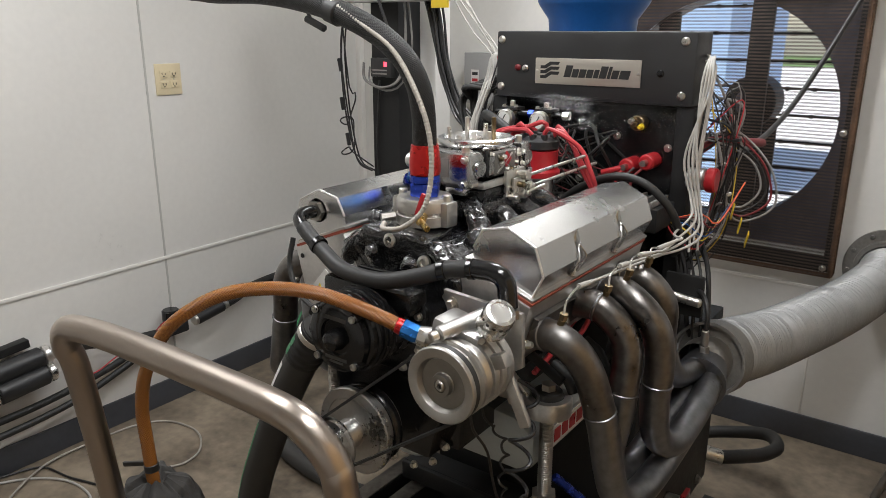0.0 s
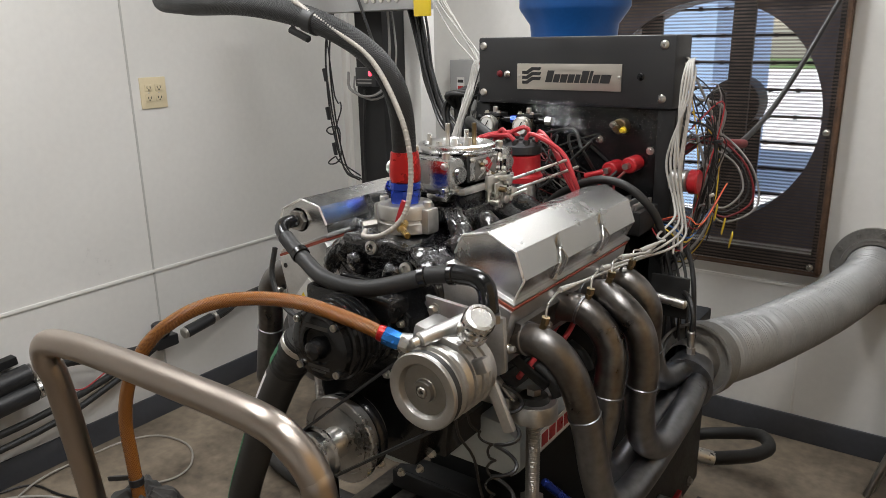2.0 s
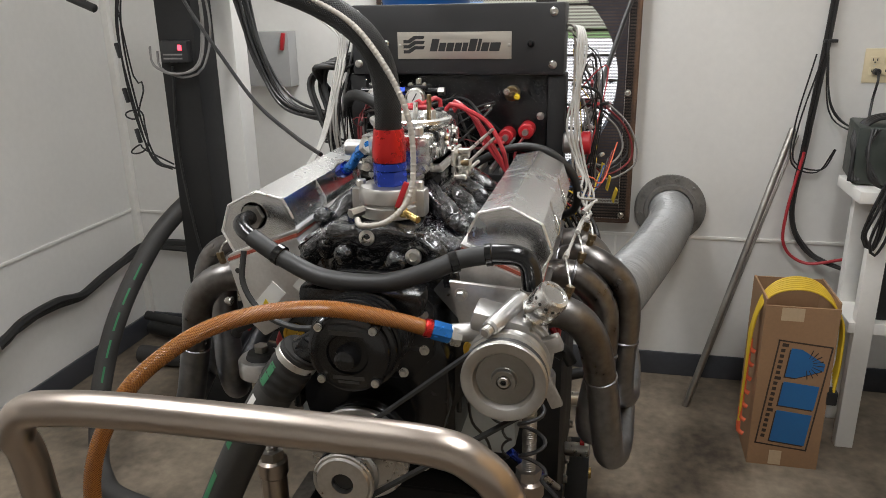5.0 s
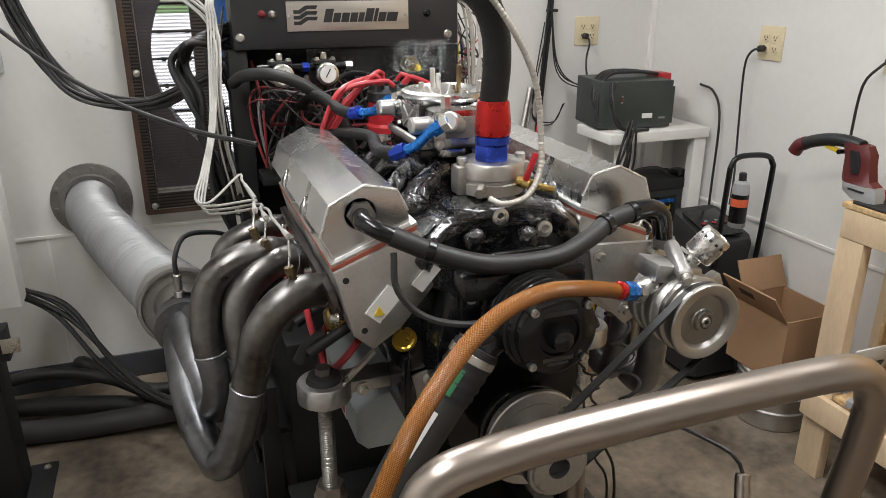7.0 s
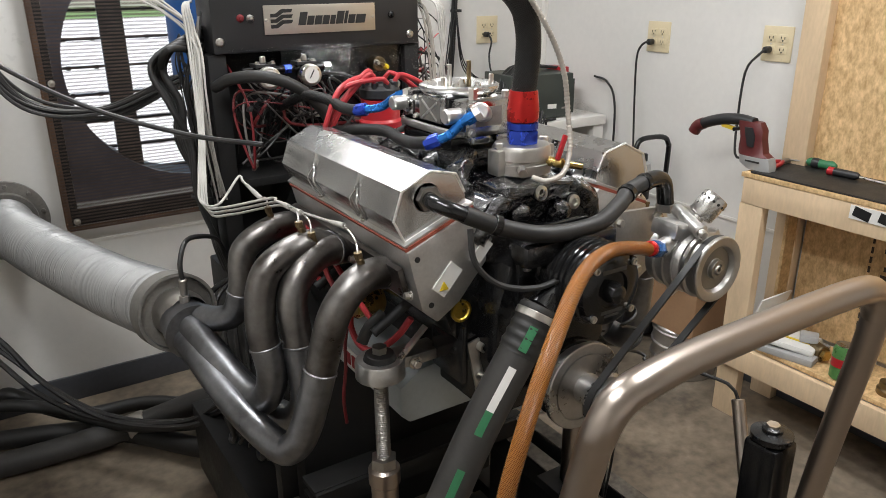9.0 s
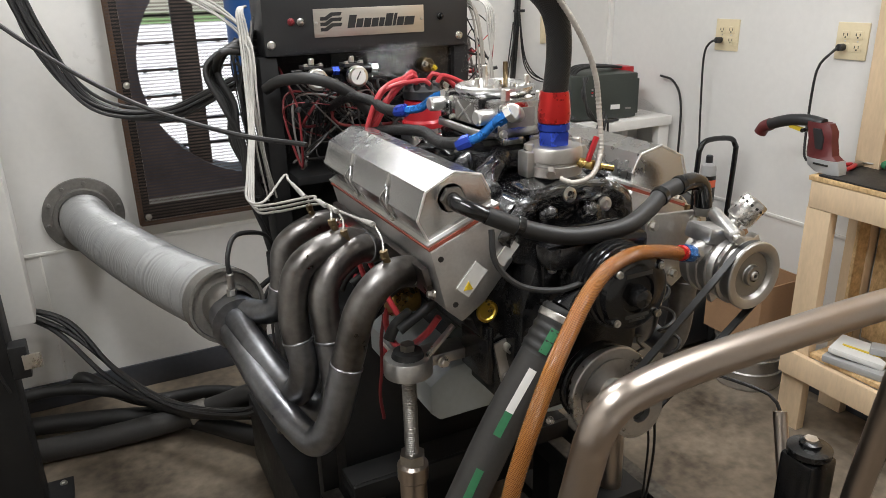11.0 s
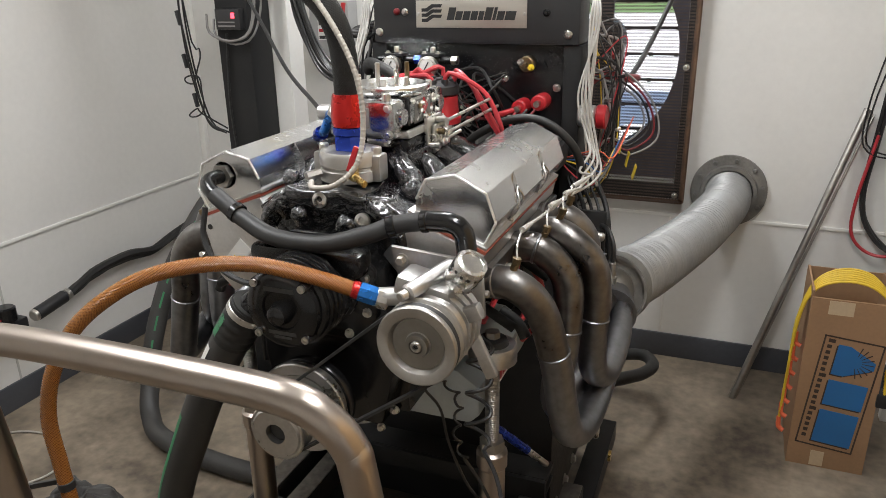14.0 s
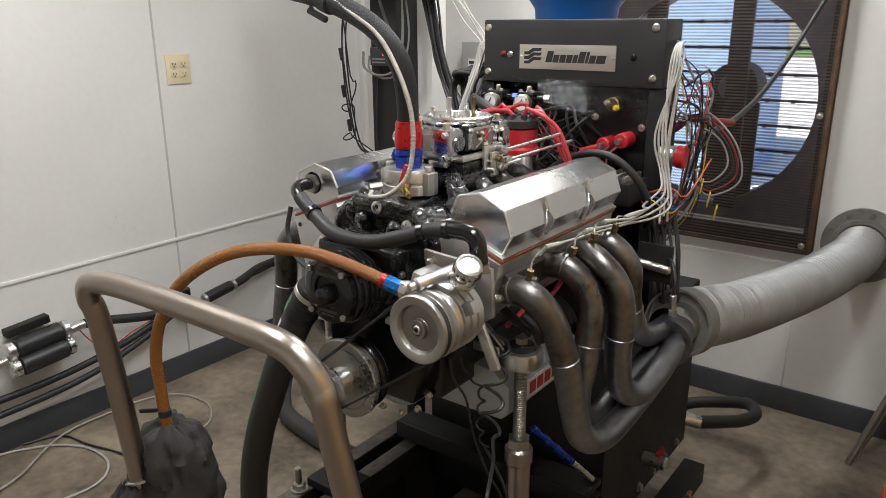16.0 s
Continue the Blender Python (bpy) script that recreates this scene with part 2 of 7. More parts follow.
def box(c, s, bevel=0.0, turn=None, bm=None, seg=2):
    own = bmesh.new()
    bmesh.ops.create_cube(own, size=1)
    bmesh.ops.scale(own, vec=s, verts=own.verts)
    if bevel:
        bmesh.ops.bevel(own, geom=own.edges[:], offset=bevel, segments=seg, affect="EDGES", profile=0.6)
    if turn:
        bmesh.ops.rotate(own, matrix=Euler([radians(a) for a in turn]).to_matrix(), verts=own.verts)
    bmesh.ops.translate(own, vec=c, verts=own.verts)
    return merge(bm, own)


def merge(bm, own):
    if bm is None:
        return own
    me = bpy.data.meshes.new("tmp")
    own.to_mesh(me)
    own.free()
    bm.from_mesh(me)
    bpy.data.meshes.remove(me)
    return bm


def span(x0, x1, y0, y1, z0, z1, bevel=0.0, bm=None):
    return box(((x0 + x1) / 2, (y0 + y1) / 2, (z0 + z1) / 2), (abs(x1 - x0), abs(y1 - y0), abs(z1 - z0)), bevel, None, bm)


def lathe(profile, origin, axis=(0, 0, 1), seg=28, bm=None, close=True):
    """Profile of (radius, height) turned round an axis."""
    own = bmesh.new() if bm is None else bm
    u, v, a = basis(axis)
    o = Vector(origin)
    rings = []
    for r, h in profile:
        if r < 1e-5:
            rings.append([own.verts.new(o + a * h)])
        else:
            rings.append([own.verts.new(o + a * h + (u * math.cos(k) + v * math.sin(k)) * r) for k in (2 * math.pi * i / seg for i in range(seg))])
    for p, q in zip(rings, rings[1:]):
        for i in range(seg):
            j = (i + 1) % seg
            if len(p) == 1 and len(q) > 1:
                own.faces.new((p[0], q[i], q[j]))
            elif len(q) == 1 and len(p) > 1:
                own.faces.new((p[i], q[0], p[j]))
            elif len(p) > 1:
                own.faces.new((p[i], q[i], q[j], p[j]))
    if close:
        for ring in (rings[0], rings[-1]):
            if len(ring) > 2:
                own.faces.new(ring)
    return own


def rod(p0, p1, r, seg=16, bevel=0.0, bm=None):
    d = Vector(p1) - Vector(p0)
    h = d.length
    b = min(bevel, r * 0.5, h * 0.4)
    prof = [(r - b, 0), (r, b), (r, h - b), (r - b, h)] if b else [(r, 0), (r, h)]
    return lathe(prof, p0, d, seg, bm)


def hexbolt(p, axis, r=0.007, h=0.006, bm=None):
    bm = lathe([(r * 1.35, 0), (r * 1.35, h * 0.25)], p, axis, 16, bm)
    return lathe([(r, h * 0.2), (r, h * 0.85), (r * 0.8, h)], p, axis, 6, bm)


def curve_points(pts, step=0.012):
    """A smooth way through the points."""
    P = [Vector(p) for p in pts]
    P = [P[0] * 2 - P[1]] + P + [P[-1] * 2 - P[-2]]
    out = []
    for a, b, c, d in zip(P, P[1:], P[2:], P[3:]):
        n = max(2, int((c - b).length / step))
        for i in range(n):
            t = i / n
            out.append(0.5 * ((2 * b) + (c - a) * t + (2 * a - 5 * b + 4 * c - d) * t * t + (3 * b - a - 3 * c + d) * t ** 3))
    out.append(P[-2])
    return out


def tube(pts, r, seg=12, step=0.012, bm=None, radius=None, smooth=True, caps=True):
    """A round tube along a way; radius(s) may change it along its length s in metres. UV runs in metres."""
    own = bmesh.new() if bm is None else bm
    uvl = own.loops.layers.uv.verify()
    C = curve_points(pts, step) if smooth else [Vector(p) for p in pts]
    tang = [(C[min(i + 1, len(C) - 1)] - C[max(i - 1, 0)]).normalized() for i in range(len(C))]
    u, v, _ = basis(tang[0])
    rings, s, S = [], 0.0, []
    for i, (p, t) in enumerate(zip(C, tang)):
        u = (u - t * u.dot(t)).normalized()
        v = t.cross(u)
        if i:
            s += (p - C[i - 1]).length
        S.append(s)
        rr = radius(s) if radius else r
        rings.append([own.verts.new(p + (u * math.cos(k) + v * math.sin(k)) * rr) for k in (2 * math.pi * j / seg for j in range(seg))])
    for i in range(len(rings) - 1):
        for j in range(seg):
            k = (j + 1) % seg
            f = own.faces.new((rings[i][j], rings[i][k], rings[i + 1][k], rings[i + 1][j]))
            w = 2 * math.pi * r
            for loop, (a, b) in zip(f.loops, ((j, i), (j + 1, i), (j + 1, i + 1), (j, i + 1))):
                loop[uvl].uv = (a / seg * w * 8, S[b] * 8)
    if caps:
        own.faces.new(rings[0][::-1])
        own.faces.new(rings[-1])
    return own


def prism(poly, y0, y1, bevel=0.0, bm=None):
    """A polygon of (x, z) drawn out along y."""
    own = bmesh.new()
    a = [own.verts.new((x, y0, z)) for x, z in poly]
    b = [own.verts.new((x, y1, z)) for x, z in poly]
    own.faces.new(a)
    own.faces.new(b[::-1])
    n = len(poly)
    for i in range(n):
        own.faces.new((a[i], b[i], b[(i + 1) % n], a[(i + 1) % n]))
    bmesh.ops.recalc_face_normals(own, faces=own.faces)
    if bevel:
        bmesh.ops.bevel(own, geom=own.edges[:], offset=bevel, segments=2, affect="EDGES", profile=0.6)
    return merge(bm, own)


def loft(sections):
    """Closed loops of equal length joined into a solid."""
    own = bmesh.new()
    rings = [[own.verts.new(p) for p in s] for s in sections]
    n = len(rings[0])
    for p, q in zip(rings, rings[1:]):
        for i in range(n):
            own.faces.new((p[i], p[(i + 1) % n], q[(i + 1) % n], q[i]))
    own.faces.new(rings[0])
    own.faces.new(rings[-1][::-1])
    return own


def hose(name, pts, r, material, label, category="hose", seg=12, group="", step=0.012):
    return solid(name, tube(pts, r, seg, step), material, label, category, group)


def wires(name, bundles, r, material, label, spread=0.01, count=4, category="cable"):
    """Several loose strands that follow one way, under one bundle."""
    e = thing(name, bundles[0], label, category)
    for k in range(count):
        off = Vector((random.uniform(-1, 1), random.uniform(-1, 1), random.uniform(-1, 1))) * spread
        pts = [Vector(p) + off + Vector((random.uniform(-1, 1), random.uniform(-1, 1), random.uniform(-1, 1))) * spread * 0.5 for p in bundles]
        part("strand", tube(pts, r, 6, 0.02), material, e)
    return e


# ---------------------------------------------------------------- the room
X0, X1, YB, YF, ZC = -2.72, 0.81, 3.09, -1.75, 2.72

solid("floor", span(X0 - 0.15, X1 + 0.15, YF - 0.15, YB + 0.15, -0.12, 0), FLOOR, "stained grey-brown concrete floor", "floor", kind="structure")
solid("wall_left", span(X0 - 0.12, X0, YF, YB + 0.12, 0, ZC), WALL, "white smooth panelled wall", "wall", kind="structure")
solid("wall_right", span(X1, X1 + 0.12, YF, YB + 0.12, 0, ZC), WALL, "white smooth panelled wall", "wall", kind="structure")
solid("wall_front", span(X0 - 0.12, X1 + 0.12, YF - 0.12, YF, 0, ZC), WALL, "plain white wall behind the camera", "wall", kind="structure")
solid("ceiling", span(X0 - 0.12, X1 + 0.12, YF - 0.12, YB + 0.12, ZC, ZC + 0.1), CEIL, "plain white ceiling", "ceiling", kind="structure")
HX0, HX1, HZ0, HZ1 = -1.38, -0.44, 0.76, 1.70
bm = span(X0, HX0, YB, YB + 0.12, 0, ZC)
span(HX1, X1, YB, YB + 0.12, 0, ZC, 0, bm)
span(HX0, HX1, YB, YB + 0.12, 0, HZ0, 0, bm)
span(HX0, HX1, YB, YB + 0.12, HZ1, ZC, 0, bm)
solid("wall_back", bm, WALL, "white panelled wall with a square fan opening", "wall", kind="structure")

solid("baseboard_left", span(X0, X0 + 0.012, YF, YB, 0, 0.105, 0.003), BASEB, "dark slate vinyl baseboard", "baseboard", kind="structure")
solid("baseboard_right", span(X1 - 0.012, X1, YF, YB, 0, 0.105, 0.003), BASEB, "dark slate vinyl baseboard", "baseboard", kind="structure")
solid("baseboard_back", span(X0 + 0.014, X1 - 0.014, YB - 0.012, YB, 0, 0.105, 0.003), BASEB, "dark slate vinyl baseboard", "baseboard", kind="structure")


def trim(name, *s):
    solid(name, span(*s, 0.002), TRIMW, "thin white panel joint strip", "trim", kind="structure")


trim("trim_left", X0, X0 + 0.006, YF, YB - 0.02, 0.636, 0.65)
trim("trim_right", X1 - 0.006, X1, YF, YB - 0.02, 0.636, 0.65)
trim("trim_back", X0 + 0.03, X1 - 0.02, YB - 0.006, YB, 0.624, 0.637)
trim("trim_corner", X0, X0 + 0.03, YB - 0.03, YB, 0.106, ZC)
trim("trim_corner_right", X1 - 0.022, X1, YB - 0.022, YB, 0.106, ZC)
for i, ys in enumerate((-0.6, 0.62, 1.85)):
    solid("trim_seam_left", span(X0, X0 + 0.0025, ys - 0.004, ys + 0.004, 0.106, ZC), SEAM, "thin grey joint between wall panels", "trim", kind="structure")
trim("trim_seam_back", -0.447, -0.439, YB - 0.0025, YB, 0.106, 0.623)
trim("trim_seam_back_west", -1.79, -1.782, YB - 0.0025, YB, 0.106, 0.623)


# ceiling fixtures over the engine
for lx, ly in LAMPS:
    f = thing("ceiling_light", (lx, ly, ZC), "white surface-mounted fluorescent ceiling light", "light", "ceiling lights")
    part("housing", span(lx - 0.17, lx + 0.17, ly - 0.64, ly + 0.64, ZC - 0.055, ZC, 0.006), TRIMW, f)
    part("diffuser", span(lx - 0.14, lx + 0.14, ly - 0.6, ly + 0.6, ZC - 0.075, ZC - 0.0555, 0.005), TUBEGLOW, f, "glowing white diffuser")


def outlet(p, n, label, group="wall outlets"):
    """A two-gang outlet plate with four sockets; n is the way it faces."""
    e = thing("wall_outlet", p, label, "outlet", group)
    u, v, a = basis(n)
    o = Vector(p)
    turn = Matrix((u, v, a)).transposed()

    def put(c, s, m, name, bevel=0.0015):
        b = box((0, 0, 0), s, bevel)
        bmesh.ops.rotate(b, matrix=turn, verts=b.verts)
        bmesh.ops.translate(b, vec=o + turn @ Vector(c), verts=b.verts)
        return part(name, b, m, e)
    put((0, 0, 0.003), (0.117, 0.122, 0.007), IVORY, "cover_plate", 0.003)
    for sx in (-0.023, 0.023):
        for sy in (-0.02, 0.02):
            s = put((sx, sy, 0.0075), (0.033, 0.027, 0.004), IVORY, "socket", 0.0018)
            b = bmesh.new()
            for k in (-0.007, 0.007):
                c = box((0, 0, 0), (0.0028, 0.009, 0.001))
                bmesh.ops.translate(c, vec=(sx + k, sy + 0.002, 0.0098), verts=c.verts)
                merge(b, c)
            lathe([(0.003, 0), (0.003, 0.001)], (sx, sy - 0.0075, 0.0094), (0, 0, 1), 10, b)
            bmesh.ops.rotate(b, matrix=turn, verts=b.verts)
            bmesh.ops.translate(b, vec=o, verts=b.verts)
            part("slots", b, DARKSLOT, e)
        part("screw", lathe([(0.003, 0), (0.003, 0.0015), (0.002, 0.002)], o + turn @ Vector((sx, 0, 0.0065)), a, 10), BOLT, e)
    return e


outlet((X0, 1.948, 1.366), (1, 0, 0), "ivory four-socket wall outlet on white panel wall")
outlet((0.462, YB, 1.317), (0, -1, 0), "ivory four-socket wall outlet with a plugged-in lead")
outlet((X1, 2.357, 1.311), (-1, 0, 0), "ivory four-socket wall outlet with a plugged-in lead")
outlet((X1, 1.813, 1.318), (-1, 0, 0), "ivory four-socket wall outlet beside the wooden bench")

# fan opening: mesh guard, dark shroud, ring, fan, shutters
g = thing("wall_fan", (-0.91, YB, 0.72), "large wall fan behind a rusty expanded-metal guard", "fan")
FX, FZ, FR, FY = -0.905, 1.247, 0.435, 3.17
bm = bmesh.new()
n = 48
inner = [(FX + FR * math.cos(2 * math.pi * i / n), FZ + FR * math.sin(2 * math.pi * i / n)) for i in range(n)]
outer = []
for i in range(n):
    c, s = math.cos(2 * math.pi * i / n), math.sin(2 * math.pi * i / n)
    k = 0.47 / max(abs(c), abs(s))
    outer.append((-0.91 + k * c, 1.23 + k * s))
vi = [[bm.verts.new((x, y, z)) for x, z in ring] for ring in (inner, outer) for y in (FY, FY + 0.015)]
for i in range(n):
    j = (i + 1) % n
    for p, q in ((0, 2), (1, 3), (0, 1), (2, 3)):
        bm.faces.new((vi[p][i], vi[p][j], vi[q][j], vi[q][i]))
part("shroud", bm, SHROUD, g, "dark shroud with a round hole")
part("ring", lathe([(FR + 0.012, 0), (FR + 0.012, 0.16), (FR - 0.0, 0.16), (FR - 0.0, 0)], (FX, FY + 0.016, FZ), (0, 1, 0), 48, close=False), BLACKM, g)
# the fan's motor, its bars and blades
MXF, MZF = -0.785, 1.295
part("motor", lathe([(0.0, 0), (0.075, 0.004), (0.095, 0.02), (0.098, 0.06), (0.098, 0.15), (0.07, 0.165), (0, 0.165)], (MXF, FY - 0.03, MZF), (0, 1, 0), 30), BLACKM, g, "dark fan motor")
part("motor_cap", lathe([(0.02, 0), (0.045, 0.0), (0.05, 0.006), (0.05, 0.012)], (MXF, FY - 0.038, MZF), (0, 1, 0), 24), SHROUD, g)
part("motor_mount", span(MXF - 0.11, MXF + 0.10, FY + 0.03, FY + 0.045, FZ - FR + 0.03, MZF - 0.06, 0.003), BLACKM, g, "dark motor mounting plate")
for bx, bw_, by_ in ((-0.24, 0.042, FY + 0.05), (0.145, 0.04, FY - 0.06)):
    part("support_bar", span(FX + bx - bw_, FX + bx + bw_, by_, by_ + 0.025, FZ - FR, FZ + FR, 0.003), BLACKM, g)
for k in range(9):
    z = FZ - 0.44 + k * 0.105
    sl = part("shutter_slat", span(FX - FR, FX + FR, FY + 0.2, FY + 0.225, z, z + 0.009), BLACKM, g)
    for q in range(9):
        part("slat_clip", span(FX - 0.40 + 0.1 * q, FX - 0.385 + 0.1 * q, FY + 0.195, FY + 0.2, z - 0.004, z + 0.013), BLACKM, sl)
# expanded steel: rows of zigzag strands
MX0, MX1, MZ0, MZ1, MY = -1.425, -0.40, 0.70, 1.725, 3.052


def strands(bm, x0, x1, z0, z1, to):
    dx, dz, w = 0.0107, 0.006, 0.0022
    rows, cols = int((z1 - z0) / (2 * dz)) + 1, int((x1 - x0) / dx)
    for r in range(rows):
        for flip in (0, 1):
            pts = []
            for c in range(cols + 1):
                z = z0 + (2 * r + ((c + flip) % 2)) * dz
                pts.append((x0 + c * dx, min(z, z1)))
            lo = [bm.verts.new(to(x, z - w / 2, 0)) for x, z in pts]
            hi = [bm.verts.new(to(x, z + w / 2, 0)) for x, z in pts]
            bk = [bm.verts.new(to(x, z, 0.004)) for x, z in pts]
            for i in range(cols):
                bm.faces.new((lo[i], lo[i + 1], hi[i + 1], hi[i]))
                bm.faces.new((hi[i], hi[i + 1], bk[i + 1], bk[i]))
                bm.faces.new((bk[i], bk[i + 1], lo[i + 1], lo[i]))


bm = bmesh.new()
strands(bm, MX0, MX1, MZ0, MZ1, lambda a, b, c: (a, MY - 0.03 + c, b))
part("mesh_guard", bm, RUSTMESH, g, "rusty diamond mesh")
for x in (MX0, MX1):
    bm = bmesh.new()
    strands(bm, 0, 0.065, MZ0, MZ1, lambda a, b, c, x=x: (x + c * (1 if x == MX1 else -1), MY - 0.03 + a, b))
    part("mesh_side", bm, RUSTFRAME, g, "rusty diamond mesh")
for a in ((MX0, MX1, MZ0 - 0.006, MZ0 + 0.012), (MX0, MX1, MZ1 - 0.012, MZ1 + 0.006), (MX0 - 0.006, MX0 + 0.014, MZ0, MZ1), (MX1 - 0.014, MX1 + 0.006, MZ0, MZ1)):
    part("guard_frame", span(a[0], a[1], MY - 0.026, MY - 0.022, a[2], a[3], 0.001), RUSTFRAME, g)
for bx in (MX0 + 0.03, MX1 - 0.03):
    for bz in (MZ0 + 0.03, 1.22, MZ1 - 0.05):
        part("bolt", hexbolt((bx, MY - 0.031, bz), (0, -1, 0), 0.009, 0.008), BOLT, g)

for a in ((MX0, -1.381, MZ0, MZ1), (-0.439, MX1, MZ0, MZ1), (-1.3805, -0.4395, MZ0, 0.759), (-1.3805, -0.4395, 1.701, MZ1)):
    part("backing_frame", span(a[0], a[1], 3.079, 3.0895, a[2], a[3], 0.002), BLACKM, g, "dark backing frame")

# outside: ground, far building and hedge behind the shutters
solid("ground", span(-25, 25, YB + 0.4, 60, -0.4, -0.3), OLIVEG, "mown green grass beyond the fan opening", "ground", kind="structure")
PAVE = mat("pale_concrete_yard", (0.70, 0.70, 0.69), 0.8, 0, 0.08, 0.6, 12, 0.1)
# the shed's blue is skylit shade put into the siding colour
SIDING = mat("skylit_shade_siding", (0.32, 0.45, 0.64), 0.6, 0, 0.06, 2, 30, 0.05)
solid("pavement", span(-24, 24, YB + 0.3, 42, -0.3, -0.29), PAVE, "pale sunlit concrete yard outside", "pavement", kind="structure")
e = thing("shed", (-3.4, 9, -0.29), "metal shed across the yard, siding coloured as in skylit shade", "building")
part("wall", span(-6.5, -2.35, 8.4, 11, -0.29, 3.2), SIDING, e)
part("roof", span(-6.7, -2.2, 8.2, 11.2, 3.2, 3.35), GREYP, e)

# ---------------------------------------------------------------- black post with display, wall switch box
PX, PY = -1.935, 2.435
e = thing("steel_post", (PX, PY, 0), "black square steel post on a bolted base plate", "post")
part("column", span(PX - 0.068, PX + 0.068, PY - 0.068, PY + 0.068, 0.01, ZC, 0.006), BLACKM, e)
part("base_plate", span(PX - 0.14, PX + 0.14, PY - 0.165, PY + 0.12, 0, 0.0095, 0.002), BLACKM, e)
for sx in (-0.11, 0.11):
    for sy in (-0.135, 0.09):
        part("bolt", hexbolt((PX + sx, PY + sy, 0.0095), (0, 0, 1), 0.009, 0.009), STEEL, e)
part("channel", span(PX + 0.005, PX + 0.14, PY + 0.0685, PY + 0.165, 0.60, ZC - 0.02, 0.004), TRIMW, e, "white painted steel channel behind the post")
part("post_cord", tube([(PX - 0.02, PY - 0.078, 1.37), (PX - 0.035, PY - 0.082, 1.1), (PX - 0.01, PY - 0.082, 0.8), (PX + 0.03, PY - 0.08, 0.55), (PX + 0.05, PY - 0.078, 0.46)], 0.0045, 8, 0.02), WIREB, e, "thin black cord down the post")
part("pull_switch", span(PX + 0.068, PX + 0.115, PY - 0.09, PY - 0.03, 0.50, 0.60, 0.004), BLACKM, e)
part("chrome_tab", span(PX + 0.10, PX + 0.15, PY - 0.10, PY - 0.095, 0.53, 0.575, 0.001), BOLT, e)
e = thing("digital_meter", (PX + 0.02, PY - 0.075, 1.39), "small black panel meter with red digits on the post", "meter")
part("case", span(PX - 0.045, PX + 0.055, PY - 0.10, PY - 0.0685, 1.385, 1.455, 0.003), BLACKP, e)
part("display", span(PX + 0.022, PX + 0.036, PY - 0.1015, PY - 0.1002, 1.424, 1.442), SCREENR, e, "lit red digits")
for k in range(2):
    part("legend", span(PX - 0.035, PX + 0.035, PY - 0.1012, PY - 0.1002, 1.395 + k * 0.013, 1.400 + k * 0.013), WIREG, e)
e = thing("boom_box", (-1.95, 2.33, 1.65), "pale grey sensor boom box hung from the post", "electrical box")
part("arm", span(-2.36, -1.62, 2.27, 2.36, 1.655, 1.77, 0.005), GREYP, e)
for k in range(5):
    part("socket", rod((-1.85 + 0.035 * k, 2.269, 1.69), (-1.85 + 0.035 * k, 2.262, 1.69), 0.009, 12), BOLT, e)
part("tag", span(-1.63, -1.56, 2.255, 2.262, 1.63, 1.70, 0.001), YELLOWS, e, "yellow tape tag")

e = thing("disconnect_switch", (-1.91, YB, 1.23), "grey wall-mounted disconnect switch with a red lever", "switch box")
part("case", span(-2.005, -1.815, YB - 0.085, YB, 1.235, 1.46, 0.004), GREYP, e)
part("lever", box((-1.835, YB - 0.095, 1.42), (0.014, 0.02, 0.07), 0.004, (0, 10, 0)), REDP, e, "red lever")
part("label_plate", span(-1.965, -1.925, YB - 0.0865, YB - 0.0852, 1.30, 1.385), STICKER, e)
for k in range(3):
    part("label_print", span(-1.96, -1.93, YB - 0.0875, YB - 0.0866, 1.305 + 0.028 * k, 1.318 + 0.028 * k), BADGE if k != 1 else REDP, e)
part("latch", box((-2.012, YB - 0.05, 1.37), (0.014, 0.03, 0.05), 0.003), STEEL, e)

# ---------------------------------------------------------------- exhaust ducts and their wall flanges


def flange(x, z):
    e = thing("duct_flange", (x, YB, z), "round weathered steel duct flange bolted to the wall", "flange", "duct flanges")
    part("ring", lathe([(0.088, 0), (0.14, 0), (0.14, 0.018), (0.105, 0.022), (0.103, 0.045), (0.088, 0.045), (0.088, 0)], (x, YB, z), (0, -1, 0), 40, close=False), FLANGE, e)
    for k in range(10):
        a = radians(36 * k + 10)
        part("bolt", hexbolt((x + 0.123 * math.cos(a), YB - 0.018, z + 0.123 * math.sin(a)), (0, -1, 0), 0.008, 0.009), FLANGE, e)


def duct(pts, label):
    r = 0.083

    def rib(s):
        return r + 0.0022 * math.sin(s * 2 * math.pi / 0.0095)
    e = thing("exhaust_duct", pts[-1], label, "duct", "exhaust ducts")
    part("flex_pipe", tube(pts, r, 28, 0.0024, None, rib, caps=False), DUCT, e)
    a, b = Vector(pts[-2]), Vector(pts[-1])
    d = (b - a).normalized()
    part("end_collar", lathe([(0.091, -0.045), (0.091, 0.012), (0.084, 0.012), (0.084, -0.005), (0.05, -0.005)], b, d, 36, close=False), FLANGE, e, "dull steel end collar")
    part("reducer", lathe([(0.056, -0.006), (0.056, 0.035), (0.052, 0.055), (0.047, 0.075)], b, d, 32, close=False), STEEL, e, "tan-stained steel reducer")
    return e


